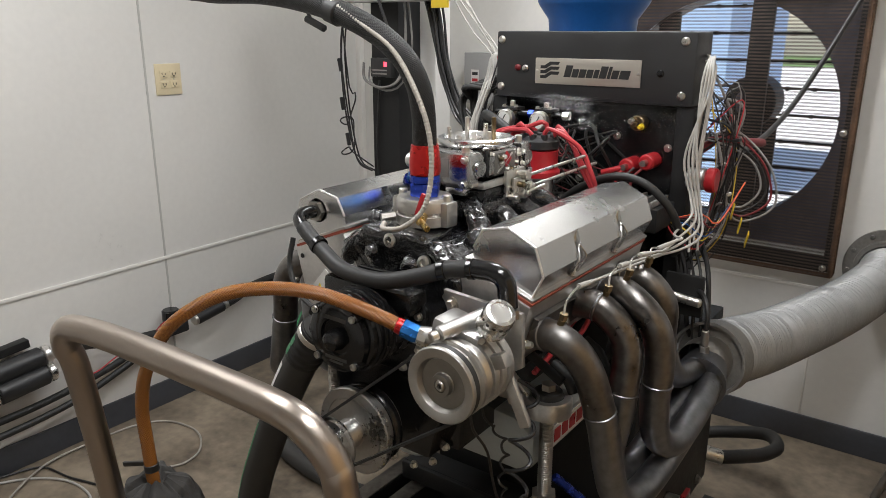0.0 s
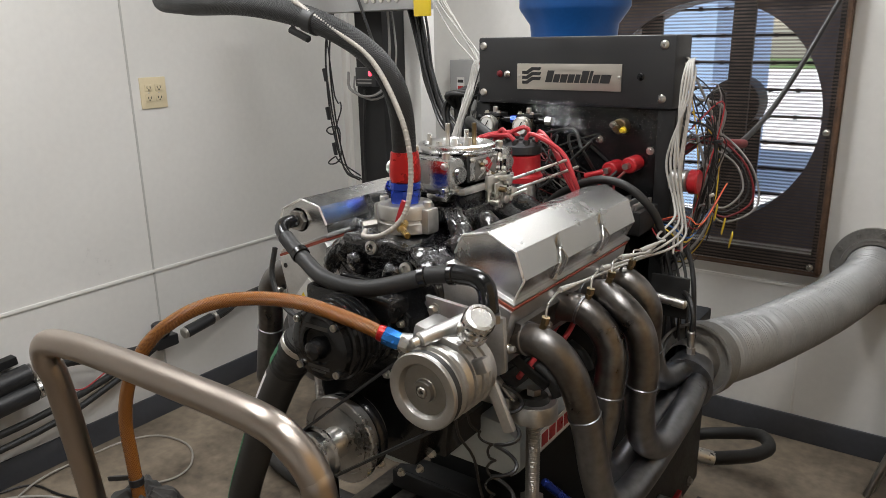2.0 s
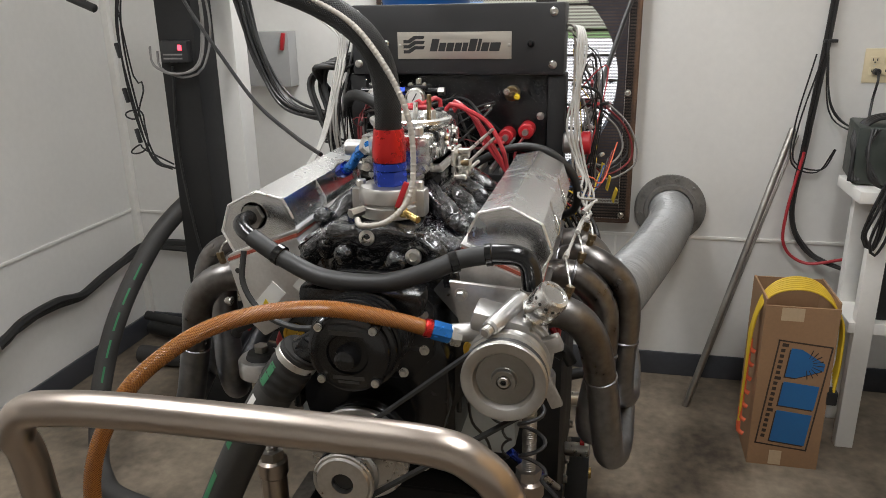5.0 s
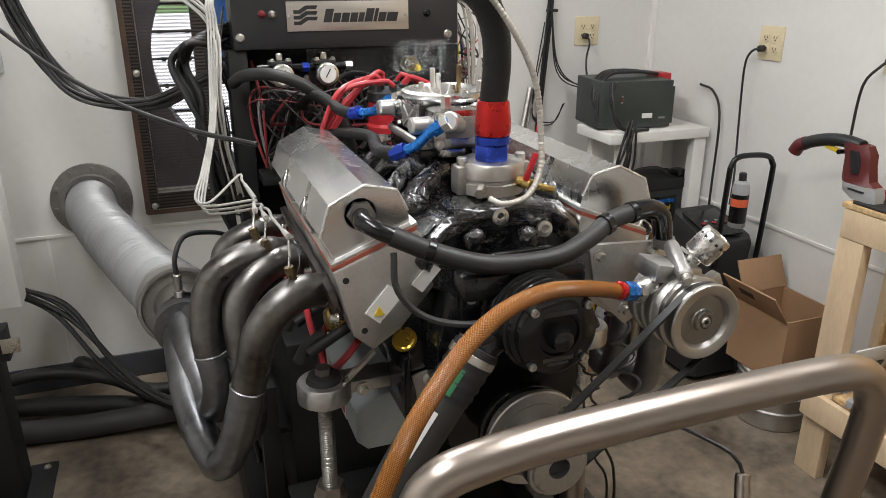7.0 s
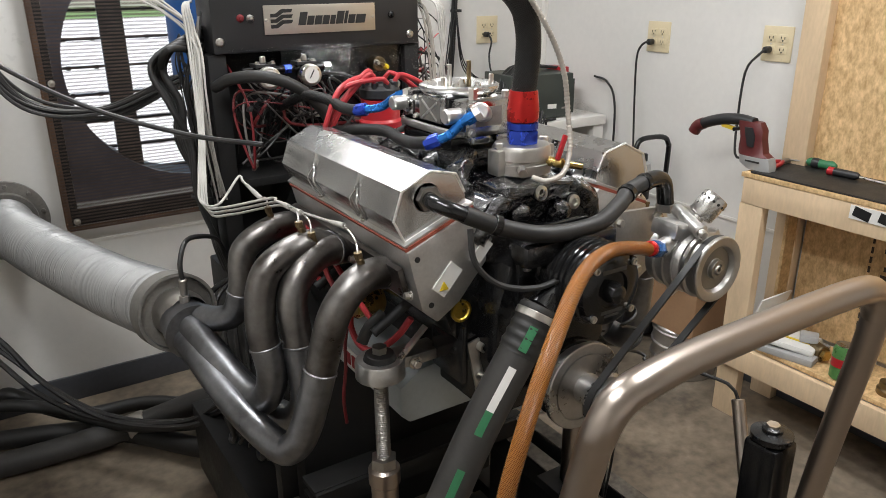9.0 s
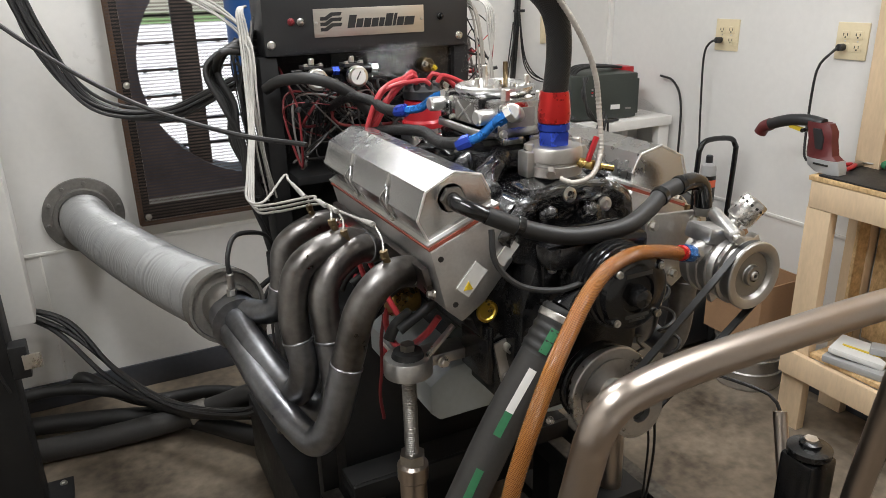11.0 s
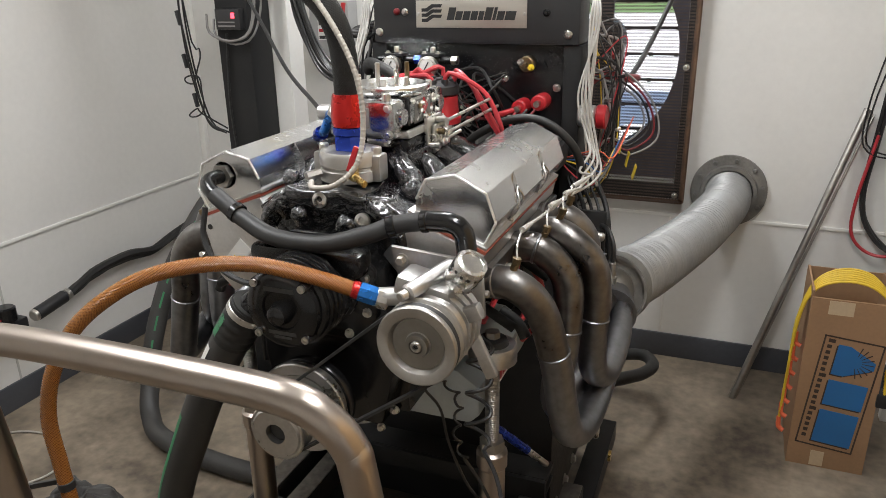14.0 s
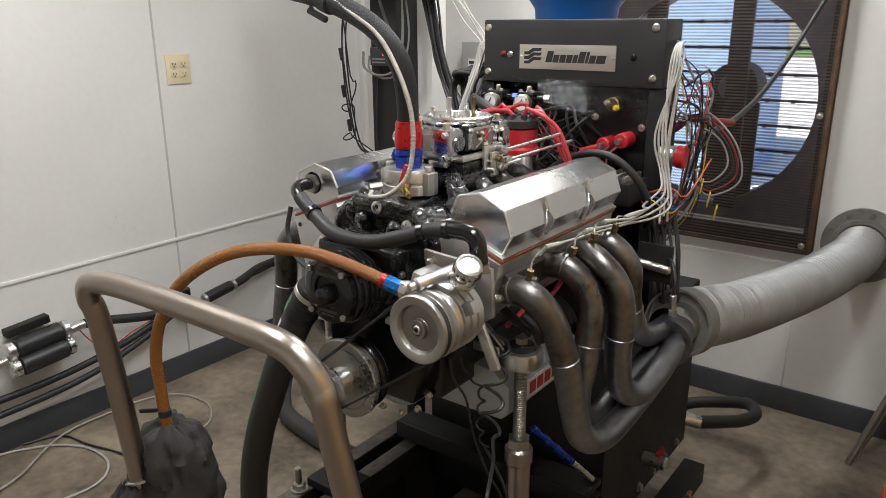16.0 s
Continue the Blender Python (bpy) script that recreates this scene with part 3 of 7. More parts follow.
flange(-0.235, 0.75)
flange(-1.612, 0.757)
duct([(-0.235, 3.085, 0.75), (-0.245, 2.90, 0.742), (-0.32, 2.6, 0.722), (-0.42, 2.2, 0.742), (-0.468, 1.96, 0.78), (-0.482, 1.835, 0.803)], "grey ribbed flexible exhaust duct from wall to header")
duct([(-1.612, 3.085, 0.757), (-1.60, 2.90, 0.765), (-1.53, 2.6, 0.768), (-1.42, 2.2, 0.78), (-1.355, 1.92, 0.815), (-1.338, 1.795, 0.836)], "grey ribbed flexible exhaust duct from wall to header")

# ---------------------------------------------------------------- engine
XC, ZK = -0.848, 0.884
Y0, Y1 = 1.13, 1.60
engine = thing("engine", (XC, 1.35, ZK), "V8 race engine with black block and aluminium heads", "engine")


def mirror(poly, s):
    return [(XC + s * o, z) for o, z in poly]


block = [(0.13, 1.10), (0.20, 1.035), (0.175, 0.97), (0.125, 0.90), (0.125, 0.815), (-0.125, 0.815), (-0.125, 0.90), (-0.175, 0.97), (-0.20, 1.035), (-0.13, 1.10), (-0.05, 1.03), (0.05, 1.03)]
part("block", prism(mirror(block, 1), Y0, Y1, 0.006), BLACKG, engine, "gloss black engine block")
pan = [(0.12, 0.85), (0.17, 0.845), (0.215, 0.815), (0.215, 0.755), (0.195, 0.735), (-0.195, 0.735), (-0.215, 0.755), (-0.215, 0.815), (-0.17, 0.845), (-0.12, 0.85)]
part("oil_pan", prism(mirror(pan, 1), Y0 + 0.12, Y1 - 0.03, 0.006), OILPAN, engine, "grey fabricated oil pan")
part("pan_front", lathe([(0.0, 0), (0.085, 0.0), (0.095, 0.012), (0.095, 0.16), (0, 0.16)], (XC, Y0 - 0.01, 0.86), (0, 1, 0), 32), OILPAN, engine)
for k in range(6):
    part("pan_bolt", hexbolt((XC + 0.108 * math.sin(-1.2 + 0.48 * k), Y0 - 0.006, 0.86 - 0.108 * math.cos(-1.2 + 0.48 * k)), (0, -1, 0), 0.006, 0.01), BOLT, engine)
for s in (1, -1):
    part("pan_sticker", span(XC + s * 0.2155, XC + s * 0.2175, 1.32, 1.50, 0.762, 0.806), STICKER, engine, "red and white sticker")
    for k in range(5):
        part("sticker_print", span(XC + s * 0.2176, XC + s * 0.2186, 1.33 + k * 0.033, 1.356 + k * 0.033, 0.770, 0.798), REDP, engine)
# cylinder heads, gaskets, valve covers
head = [(0.268, 1.134), (0.242, 1.028), (0.212, 1.000), (0.168, 1.028), (0.092, 1.116), (0.138, 1.1845)]
rail = [(0.138, 1.185), (0.268, 1.1345), (0.270, 1.139), (0.140, 1.1905)]


def raised(s):
    """The bank on the far side of the crank sits a little higher."""
    return 0.0085 if s < 0 else 0.0


def bank(poly, s):
    return [(XC + s * o, z + raised(s)) for o, z in poly]


def cover_section(y, push=0.0):
    pts = [(0.145, 1.192), (0.148, 1.212), (0.165, 1.245), (0.213, 1.256), (0.265, 1.230), (0.281, 1.184), (0.262, 1.146)]
    if push:
        pts[5] = (0.281 - push, 1.184)
        pts[6] = (0.262 - push, 1.146 + push * 0.35)
        pts[0] = (0.145 + push, 1.192 - push * 0.35)
        pts[1] = (0.148 + push, 1.212)
    return pts


def sections(s):
    out = []
    for y, p in ((Y0 + 0.006, 0), (1.262, 0), (1.265, 0.016), (1.281, 0.016), (1.284, 0), (1.442, 0), (1.445, 0.016), (1.461, 0.016), (1.464, 0), (Y1 + 0.005, 0)):
        out.append([(XC + s * o, y, z + raised(s)) for o, z in cover_section(y, p)])
    return out


for s in (1, -1):
    h = part("cylinder_head", prism(bank(head, s), Y0 - 0.012, Y1, 0.004), CASTAL, engine, "bare aluminium cylinder head")
    part("gasket", prism(bank(rail, s), Y0 - 0.008, Y1 + 0.004), GASKET, engine, "rust-red cover gasket")
    vc = part("valve_cover", loft(sections(s)), ALU, engine, "polished sheet-aluminium valve cover with welded seams", 15)
    front = [(q[0], Y0 + 0.0055, q[2]) for q in sections(s)[0]]
    bead = bmesh.new()
    for a, b in ((1, 2), (2, 3), (3, 4), (4, 5), (5, 6), (6, 0)):
        tube([front[a], (Vector(front[a]) + Vector(front[b])) / 2, front[b]], 0.0022, 8, 0.0025, bead, lambda q: 0.0021 + 0.0003 * math.sin(q * 2 * math.pi / 0.005))
    part("weld_bead", bead, WELD, vc, "bright weld bead")
    base = bmesh.new()
    prism(bank([(0.136, 1.1912), (0.268, 1.1395), (0.270, 1.1445), (0.138, 1.1965)], s), Y0 - 0.006, Y1 + 0.014, 0.0015, base)
    part("cover_flange", base, CASTAL, vc)
    for y in (1.273, 1.453):
        lift = 0.006 if s < 0 else -0.002
        part("pocket_edge", tube([(XC + s * o, y + dy, z + raised(s)) for o, dy, z in ((0.267, -0.014, 1.152), (0.2825, -0.0135, 1.182), (0.278, -0.007, 1.199), (0.275, 0, 1.205), (0.278, 0.007, 1.199), (0.2825, 0.0135, 1.182), (0.267, 0.014, 1.152))], 0.0018, 8, 0.004), ALU, vc, "arched bolt pocket")
        part("cover_bolt", hexbolt((XC + s * 0.262, y, 1.148 + raised(s)), (s * 0.3, 0, 1), 0.006, 0.012), BOLT, vc)
    for by, o, z in ((Y0 - 0.012, 0.25, 1.12), (Y0 - 0.012, 0.20, 1.05), (Y0 - 0.012, 0.225, 1.035), (Y0 - 0.012, 0.135, 1.13)):
        part("bolt_hole", lathe([(0.005, 0), (0.005, 0.0012)], (XC + s * o, by, z + raised(s)), (0, -1, 0), 12), DARKSLOT, engine)
    # spark plugs, plug wires and header flange along the exhaust side
    for k in range(4):
        y = 1.185 + 0.118 * k
        part("spark_plug", rod((XC + s * 0.22, y, 1.03), (XC + s * 0.30, y, 0.985), 0.009, 10), BLACKM, engine)
    part("header_flange", box((XC + s * 0.262, (Y0 + Y1) / 2, 1.082), (0.012, Y1 - Y0 - 0.02, 0.055), 0.003, (0, s * 14, 0)), HEADER, engine)
for s in (1, -1):
    for k in range(4):
        y = 1.15 + 0.127 * k
        for dy in (-0.036, 0.036):
            part("header_bolt", hexbolt((XC + s * 0.266, y + dy, 1.072), (s, 0, 0.2), 0.006, 0.012), BOLT, engine)
        part("plug_boot", tube([(XC + s * 0.27, y + 0.055, 1.005), (XC + s * 0.30, y + 0.05, 0.99), (XC + s * 0.315, y + 0.05, 0.965)], 0.0105, 10, 0.008), RUBBER, engine, "black spark plug boot")
    for k in range(7):
        part("head_stud", hexbolt((XC + s * 0.247, Y0 + 0.03 + 0.067 * k, 1.1465 + raised(s)), (s * 0.33, 0, 1), 0.005, 0.007), STEEL, engine)
rc = thing("starter_cable", (-1.095, 1.36, 0.88), "red battery cable looping to the starter", "cable")
part("loop", tube([(-1.065, 1.20, 0.985), (-1.085, 1.22, 0.945), (-1.10, 1.28, 0.895), (-1.095, 1.36, 0.878), (-1.08, 1.42, 0.90), (-1.04, 1.45, 0.94)], 0.0065, 8, 0.01), WIRER, rc)
for k in range(1):
    part("drop", tube([(-1.08, 1.43 + 0.01 * k, 0.90), (-1.088, 1.435 + 0.012 * k, 0.84), (-1.084 - 0.006 * k, 1.45, 0.77), (-1.09, 1.455 + 0.01 * k, 0.70), (-1.075, 1.48, 0.62)], 0.004, 8, 0.012), DARKRED, rc)
part("solenoid", rod((-1.01, 1.42, 0.93), (-1.075, 1.42, 0.93), 0.03, 18, 0.004), BRASS, rc, "brass-coloured starter solenoid")
rc2 = thing("starter_cable", (-0.58, 1.36, 0.95), "red battery cable looping to the starter", "cable")
part("loop", tube([(-0.60, 1.22, 0.99), (-0.575, 1.26, 0.955), (-0.57, 1.34, 0.945), (-0.60, 1.42, 0.955), (-0.64, 1.48, 0.93)], 0.0065, 8, 0.01), WIRER, rc2)
part("loop_low", tube([(-0.60, 1.46, 1.0), (-0.575, 1.48, 0.94), (-0.58, 1.49, 0.86), (-0.62, 1.5, 0.80)], 0.0065, 8, 0.01), WIRER, rc2)
# head front plates: stickers
part("warning_label", box((-1.042, Y0 - 0.0135, 1.083), (0.055, 0.002, 0.03), 0, (0, -48, 0)), STICKER, engine, "white warning label with a yellow triangle")
part("warning_triangle", prism([(-1.0585, 1.0665), (-1.0415, 1.0665), (-1.05, 1.0815)], Y0 - 0.0165, Y0 - 0.0147), YELLOWS, engine, "yellow warning triangle")
part("data_plate", box((-0.975, Y0 - 0.014, 1.118), (0.045, 0.003, 0.022), 0, (0, -48, 0)), STICKER, engine)
# freeze plugs and hole caps on the block front
for s in (1, -1):
    part("core_plug", lathe([(0.020, 0), (0.020, 0.005), (0.016, 0.005), (0.014, 0.002), (0, 0.002)], (XC + s * 0.16, Y0 - 0.001, 1.013), (0, -1, 0), 28), GOLD, engine, "gold core plug")

# intake manifold, wrapped and glossy black


def crumple(bm, amount=0.007, cuts=3):
    """Wrinkles, as of film drawn over a casting."""
    bmesh.ops.subdivide_edges(bm, edges=bm.edges[:], cuts=cuts, use_grid_fill=True)
    for v in bm.verts:
        q = v.co * 26
        v.co += Vector((noise.noise(q), noise.noise(q + Vector((9, 0, 0))), noise.noise(q + Vector((0, 9, 0))))) * amount
        q = v.co * 70
        v.co += Vector((noise.noise(q), noise.noise(q + Vector((9, 0, 0))), noise.noise(q + Vector((0, 9, 0))))) * amount * 0.35
    return bm


im = part("intake_manifold", crumple(prism(mirror([(0.13, 1.10), (0.14, 1.185), (0.10, 1.205), (-0.10, 1.205), (-0.14, 1.185), (-0.13, 1.10), (-0.04, 1.06), (0.04, 1.06)], 1), Y0 - 0.012, Y1 - 0.01, 0.012)), WRAP, engine, "gloss black intake manifold, wrinkled film finish", 60)
for k in range(4):
    y = 1.21 + 0.105 * k
    for s in (1, -1):
        part("runner", crumple(tube([(XC + s * 0.125, y, 1.175), (XC + s * 0.09, y * 0.8 + 0.2 * 1.367, 1.215), (XC + s * 0.045, y * 0.55 + 0.45 * 1.367, 1.24)], 0.024, 10, 0.012), 0.006, 1), WRAP, im, angle=60)
for k, (x, y, z, r) in enumerate(((-0.085, 1.13, 1.175, 0.022), (0.09, 1.14, 1.18, 0.024), (-0.05, 1.115, 1.165, 0.018), (0.03, 1.115, 1.155, 0.02), (-0.115, 1.2, 1.20, 0.02), (0.115, 1.2, 1.20, 0.02))):
    part("wrapped_boss", crumple(lathe([(r * 0.6, -0.02), (r, 0), (r * 0.9, 0.02), (r * 0.4, 0.03)], (XC + x, y, z), (0.2 * (1 if x > 0 else -1), -0.6, 0.7), 10), 0.006, 2), WRAP, im, angle=60)
part("carburetor_pad", box((XC, 1.367, 1.235), (0.17, 0.2, 0.035), 0.008), WRAP, im)
part("coolant_crossover", crumple(box((XC - 0.01, 1.150, 1.200), (0.15, 0.085, 0.04), 0.01), 0.009, 3), WRAP, im, angle=60)
for s in (1, -1):
    part("crossover_leg", crumple(tube([(XC + s * 0.03, 1.135, 1.20), (XC + s * 0.08, 1.125, 1.19), (XC + s * 0.115, 1.12, 1.165), (XC + s * 0.125, 1.13, 1.13)], 0.02, 10, 0.012), 0.008, 2), WRAP, im, angle=60)
for k, (dx, dz) in enumerate(((0.065, 1.175), (-0.011, 1.203))):
    part("intake_bolt", lathe([(0.006, 0), (0.013, 0.001), (0.013, 0.007), (0.007, 0.009), (0.006, 0.004), (0, 0.004)], (XC + dx, Y0 - 0.02, dz), (0, -1, 0.15), 18), BOLT, engine)
part("valley_cover", span(XC - 0.10, XC + 0.10, Y0 - 0.006, Y0 + 0.05, 1.03, 1.10, 0.006), WRAP, engine)

# thermostat housing, coolant fitting and its ball valve
th = thing("thermostat_housing", (-0.841, 1.184, 1.222), "tan-clear aluminium coolant housing bolted to the intake", "housing")
part("body", lathe([(0.046, 0), (0.052, 0.003), (0.052, 0.02), (0.049, 0.022), (0.049, 0.026), (0.052, 0.028), (0.052, 0.045), (0.048, 0.052), (0, 0.052)], (-0.841, 1.184, 1.222), (0, 0, 1), 36), PULLEY, th)
for s in (1, -1):
    part("ear", box((-0.841 + s * 0.048, 1.184, 1.246), (0.03, 0.034, 0.046), 0.006), PULLEY, th)
    part("cap_screw", rod((-0.841 + s * 0.05, 1.184, 1.268), (-0.841 + s * 0.05, 1.184, 1.281), 0.0085, 14, 0.0015), BOLT, th)
part("plug", rod((-0.875, 1.14, 1.24), (-0.889, 1.118, 1.238), 0.008, 6), STEEL, th)
part("valve_body", rod((-0.815, 1.145, 1.246), (-0.80, 1.118, 1.244), 0.009, 12, 0.002), BRASS, th, "brass drain valve")
part("valve_spout", rod((-0.80, 1.118, 1.244), (-0.772, 1.10, 1.238), 0.006, 10, 0.001), BRASS, th)
part("valve_lever", box((-0.803, 1.122, 1.272), (0.009, 0.006, 0.045), 0.002, (0, 22, 0)), REDP, th, "red lever")
ft = thing("hose_end_fitting", (-0.84, 1.184, 1.275), "red and blue anodised hose end on the coolant housing", "fitting")
part("blue_nut", lathe([(0.027, 0), (0.0285, 0.003), (0.0285, 0.022), (0.027, 0.024)], (-0.84, 1.184, 1.274), (0, 0, 1), 6), BLUE, ft, "blue hexagon nut")
part("blue_collar", lathe([(0.024, 0), (0.0275, 0.002), (0.0275, 0.013), (0.024, 0.015)], (-0.84, 1.184, 1.298), (0, 0, 1), 28), BLUE, ft)
part("red_socket", lathe([(0.0275, 0), (0.0285, 0.006), (0.0285, 0.022), (0.0255, 0.050), (0.0245, 0.053)], (-0.84, 1.184, 1.313), (0, 0, 1), 12), RED, ft, "red anodised socket")
ch_ = thing("coolant_hose", (-0.839, 1.182, 1.355), "thick black braided coolant hose arching up from engine", "hose")
part("braided_hose", tube([(-0.84, 1.184, 1.362), (-0.838, 1.178, 1.42), (-0.845, 1.172, 1.47), (-0.868, 1.165, 1.512), (-0.915, 1.165, 1.548), (-0.99, 1.17, 1.58), (-1.09, 1.18, 1.607), (-1.26, 1.2, 1.63), (-1.5, 1.24, 1.64), (-1.8, 1.4, 1.68), (-1.95, 1.7, 1.85), (-1.97, 2.0, 2.1), (-1.96, 2.3, 2.4)], 0.0215, 18, 0.012), BRAID, ch_)
part("sleeve_band", rod((-1.02, 1.171, 1.588), (-1.05, 1.174, 1.597), 0.0235, 18, 0.002), RUBBER, ch_, "smooth black sleeve band")

# carburetor
cb = thing("carburetor", (-0.851, 1.367, 1.255), "polished four-barrel carburetor on a black spacer", "carburetor")
cx, cy = -0.851, 1.367
part("spacer", box((cx, cy, 1.262), (0.135, 0.155, 0.022), 0.006), BLACKG, cb)
part("base_plate", box((cx, cy, 1.281), (0.14, 0.165, 0.014), 0.005), CASTAL, cb)
part("main_body", box((cx, cy, 1.313), (0.118, 0.112, 0.052), 0.008), CHROME, cb)
part("air_horn", lathe([(0.060, 0), (0.066, 0.006), (0.068, 0.011), (0.068, 0.016), (0.062, 0.019), (0.060, 0.015), (0.052, 0.008), (0.045, -0.004), (0, -0.004)], (cx, cy, 1.339), (0, 0, 1), 40), ALU, cb, "polished air horn ring")
for sx in (-0.022, 0.022):
    for sy in (-0.024, 0.024):
        part("booster", lathe([(0.009, 0), (0.010, 0.006), (0.006, 0.016), (0.005, 0.022)], (cx + sx, cy + sy, 1.337), (0, 0, 1), 14), MACHAL, cb)
        part("venturi", lathe([(0.020, 0), (0.020, 0.0012)], (cx + sx, cy + sy, 1.3352), (0, 0, 1), 20), DARKSLOT, cb)
for s in (1, -1):
    bx = (cx, cy + s * 0.078, 1.308)
    bowl = part("fuel_bowl", box(bx, (0.112, 0.05, 0.064), 0.010), CHROME, cb, "polished fuel bowl")
    part("metering_block", box((cx, cy + s * 0.052, 1.308), (0.118, 0.012, 0.066), 0.003), BLACKG, cb)
    part("sight_plug", lathe([(0.011, 0), (0.011, 0.003), (0.006, 0.004), (0, 0.003)], (cx + 0.056, cy + s * 0.08, 1.306), (1, 0, 0), 18), CHROME, bowl)
    part("needle_seat", rod((cx + 0.035, cy + s * 0.085, 1.338), (cx + 0.035, cy + s * 0.085, 1.352), 0.007, 12, 0.002), BOLT, bowl)
    part("inlet_boss", rod((cx - 0.045, cy + s * 0.085, 1.315), (cx - 0.085, cy + s * 0.085, 1.315), 0.014, 16, 0.003), CASTAL, bowl)
    for a in (-0.045, 0.045):
        part("bowl_screw", rod((cx + a, cy + s * 0.102, 1.287), (cx + a, cy + s * 0.108, 1.287), 0.006, 6), BOLT, bowl)
part("vent_tube", rod((cx + 0.02, cy - 0.06, 1.335), (cx + 0.045, cy - 0.095, 1.305), 0.013, 16, 0.003), CASTAL, cb, "cast angled vent boss")
part("red_badge", box((cx + 0.060, cy + 0.005, 1.318), (0.002, 0.022, 0.022), 0.0005, (45, 0, 0)), REDP, cb, "red emblem")
for k, (sx, sy, h) in enumerate(((-0.02, 0.0, 0.034), (0.028, 0.012, 0.036), (0.0, 0.03, 0.02), (-0.045, -0.02, 0.015), (0.045, -0.03, 0.015))):
    part("stud", rod((cx + sx, cy + sy, 1.335), (cx + sx, cy + sy, 1.358 + h), 0.0042, 10, 0.001), AGEDBR if h > 0.035 else BOLT, cb)
part("throttle_lever", prism([(cx + 0.07, 1.245), (cx + 0.076, 1.245), (cx + 0.076, 1.30), (cx + 0.07, 1.30)], cy - 0.02, cy + 0.045, 0.001), BOLT, cb, "stamped throttle lever")
for k, (dy, z, l) in enumerate(((0.03, 1.285, 0.20), (0.045, 1.262, 0.24), (0.02, 1.252, 0.05))):
    part("linkage_rod", rod((cx + 0.085, cy + dy, z), (cx + 0.10, cy + dy + l, z + 0.01), 0.0032, 10), BOLT, cb, "bright throttle linkage rod")
    part("rod_end", rod((cx + 0.078, cy + dy, z), (cx + 0.092, cy + dy, z), 0.009, 12, 0.002), BOLT, cb)
for k in range(9):
    a = random.uniform(-0.05, 0.06)
    part("small_screw", hexbolt((cx + 0.06, cy + a, 1.285 + random.uniform(0, 0.05)), (1, 0, 0), 0.004, 0.006), random.choice([BOLT, BOLT, AGEDBR]), cb)
part("spring", tube([(cx + 0.08 + 0.007 * math.cos(k * 1.05), cy - 0.01 + 0.0035 * k * 0.5, 1.262 + 0.007 * math.sin(k * 1.05)) for k in range(40)], 0.0013, 5, 0.004), BOLT, cb)

# cast ribs, covers and screws on the body and bowls
for s in (1, -1):
    fx = cx + s * 0.0595
    for turn in (35, -35):
        part("cross_rib", box((fx, cy, 1.312), (0.003, 0.058, 0.004), 0.001, (turn, 0, 0)), CASTAL, cb)
    part("side_recess", box((cx + s * 0.0588, cy, 1.312), (0.0012, 0.066, 0.04), 0), FLANGE, cb, "dull cast side panel")
    part("body_gasket", box((cx, cy, 1.2905), (0.128, 0.150, 0.003), 0), BLACKP, cb)
    for t in (1, -1):
        yb = cy + t * 0.078
        part("sight_ring", lathe([(0.0075, 0), (0.014, 0), (0.014, 0.006), (0.0075, 0.006)], (cx + s * 0.056, yb, 1.312), (s, 0, 0), 20), CHROME, cb)
        part("sight_glass", lathe([(0.0075, 0), (0.0075, 0.002)], (cx + s * 0.0565, yb, 1.312), (s, 0, 0), 16), DARKSLOT, cb)
        part("bowl_rib", box((cx + s * 0.0565, yb, 1.284), (0.004, 0.044, 0.006), 0.001), CASTAL, cb)
        part("pump_cover", box((cx + s * 0.025, cy + t * 0.085, 1.271), (0.04, 0.034, 0.014), 0.004), CHROME, cb)
    for dz in (-0.022, 0.022):
        part("face_screw", hexbolt((cx + s * 0.046, cy - 0.1035, 1.308 + dz), (0, -1, 0), 0.0055, 0.007), BOLT, cb)
        part("edge_screw", hexbolt((cx + s * 0.0595, cy + 0.045, 1.312 + dz * 0.8), (s, 0, 0), 0.0045, 0.005), BOLT, cb)
part("bowl_face", box((cx - 0.012, cy - 0.1035, 1.312), (0.05, 0.003, 0.034), 0.001), FLANGE, cb, "dark recessed bowl face")
part("adjuster_post", rod((cx - 0.03, cy - 0.085, 1.338), (cx - 0.03, cy - 0.085, 1.36), 0.008, 6, 0.001), BOLT, cb)
part("cam_lever", prism([(cx + 0.078, 1.235), (cx + 0.082, 1.235), (cx + 0.082, 1.285), (cx + 0.078, 1.285)], cy - 0.005, cy + 0.02, 0.001), BOLT, cb)
for k, (dy, z) in enumerate(((-0.01, 1.25), (0.01, 1.272), (0.03, 1.252), (0.018, 1.292))):
    part("link_pivot", rod((cx + 0.076, cy + dy, z), (cx + 0.094, cy + dy, z), 0.0055, 10, 0.001), AGEDBR if k == 1 else BOLT, cb)

for ob in cb.children_recursive:
    ob.data.transform(Matrix.Translation((cx, cy, 1.262)) @ Matrix.Diagonal((1.13, 1.12, 1.03, 1)) @ Matrix.Translation((-cx, -cy, -1.262)))

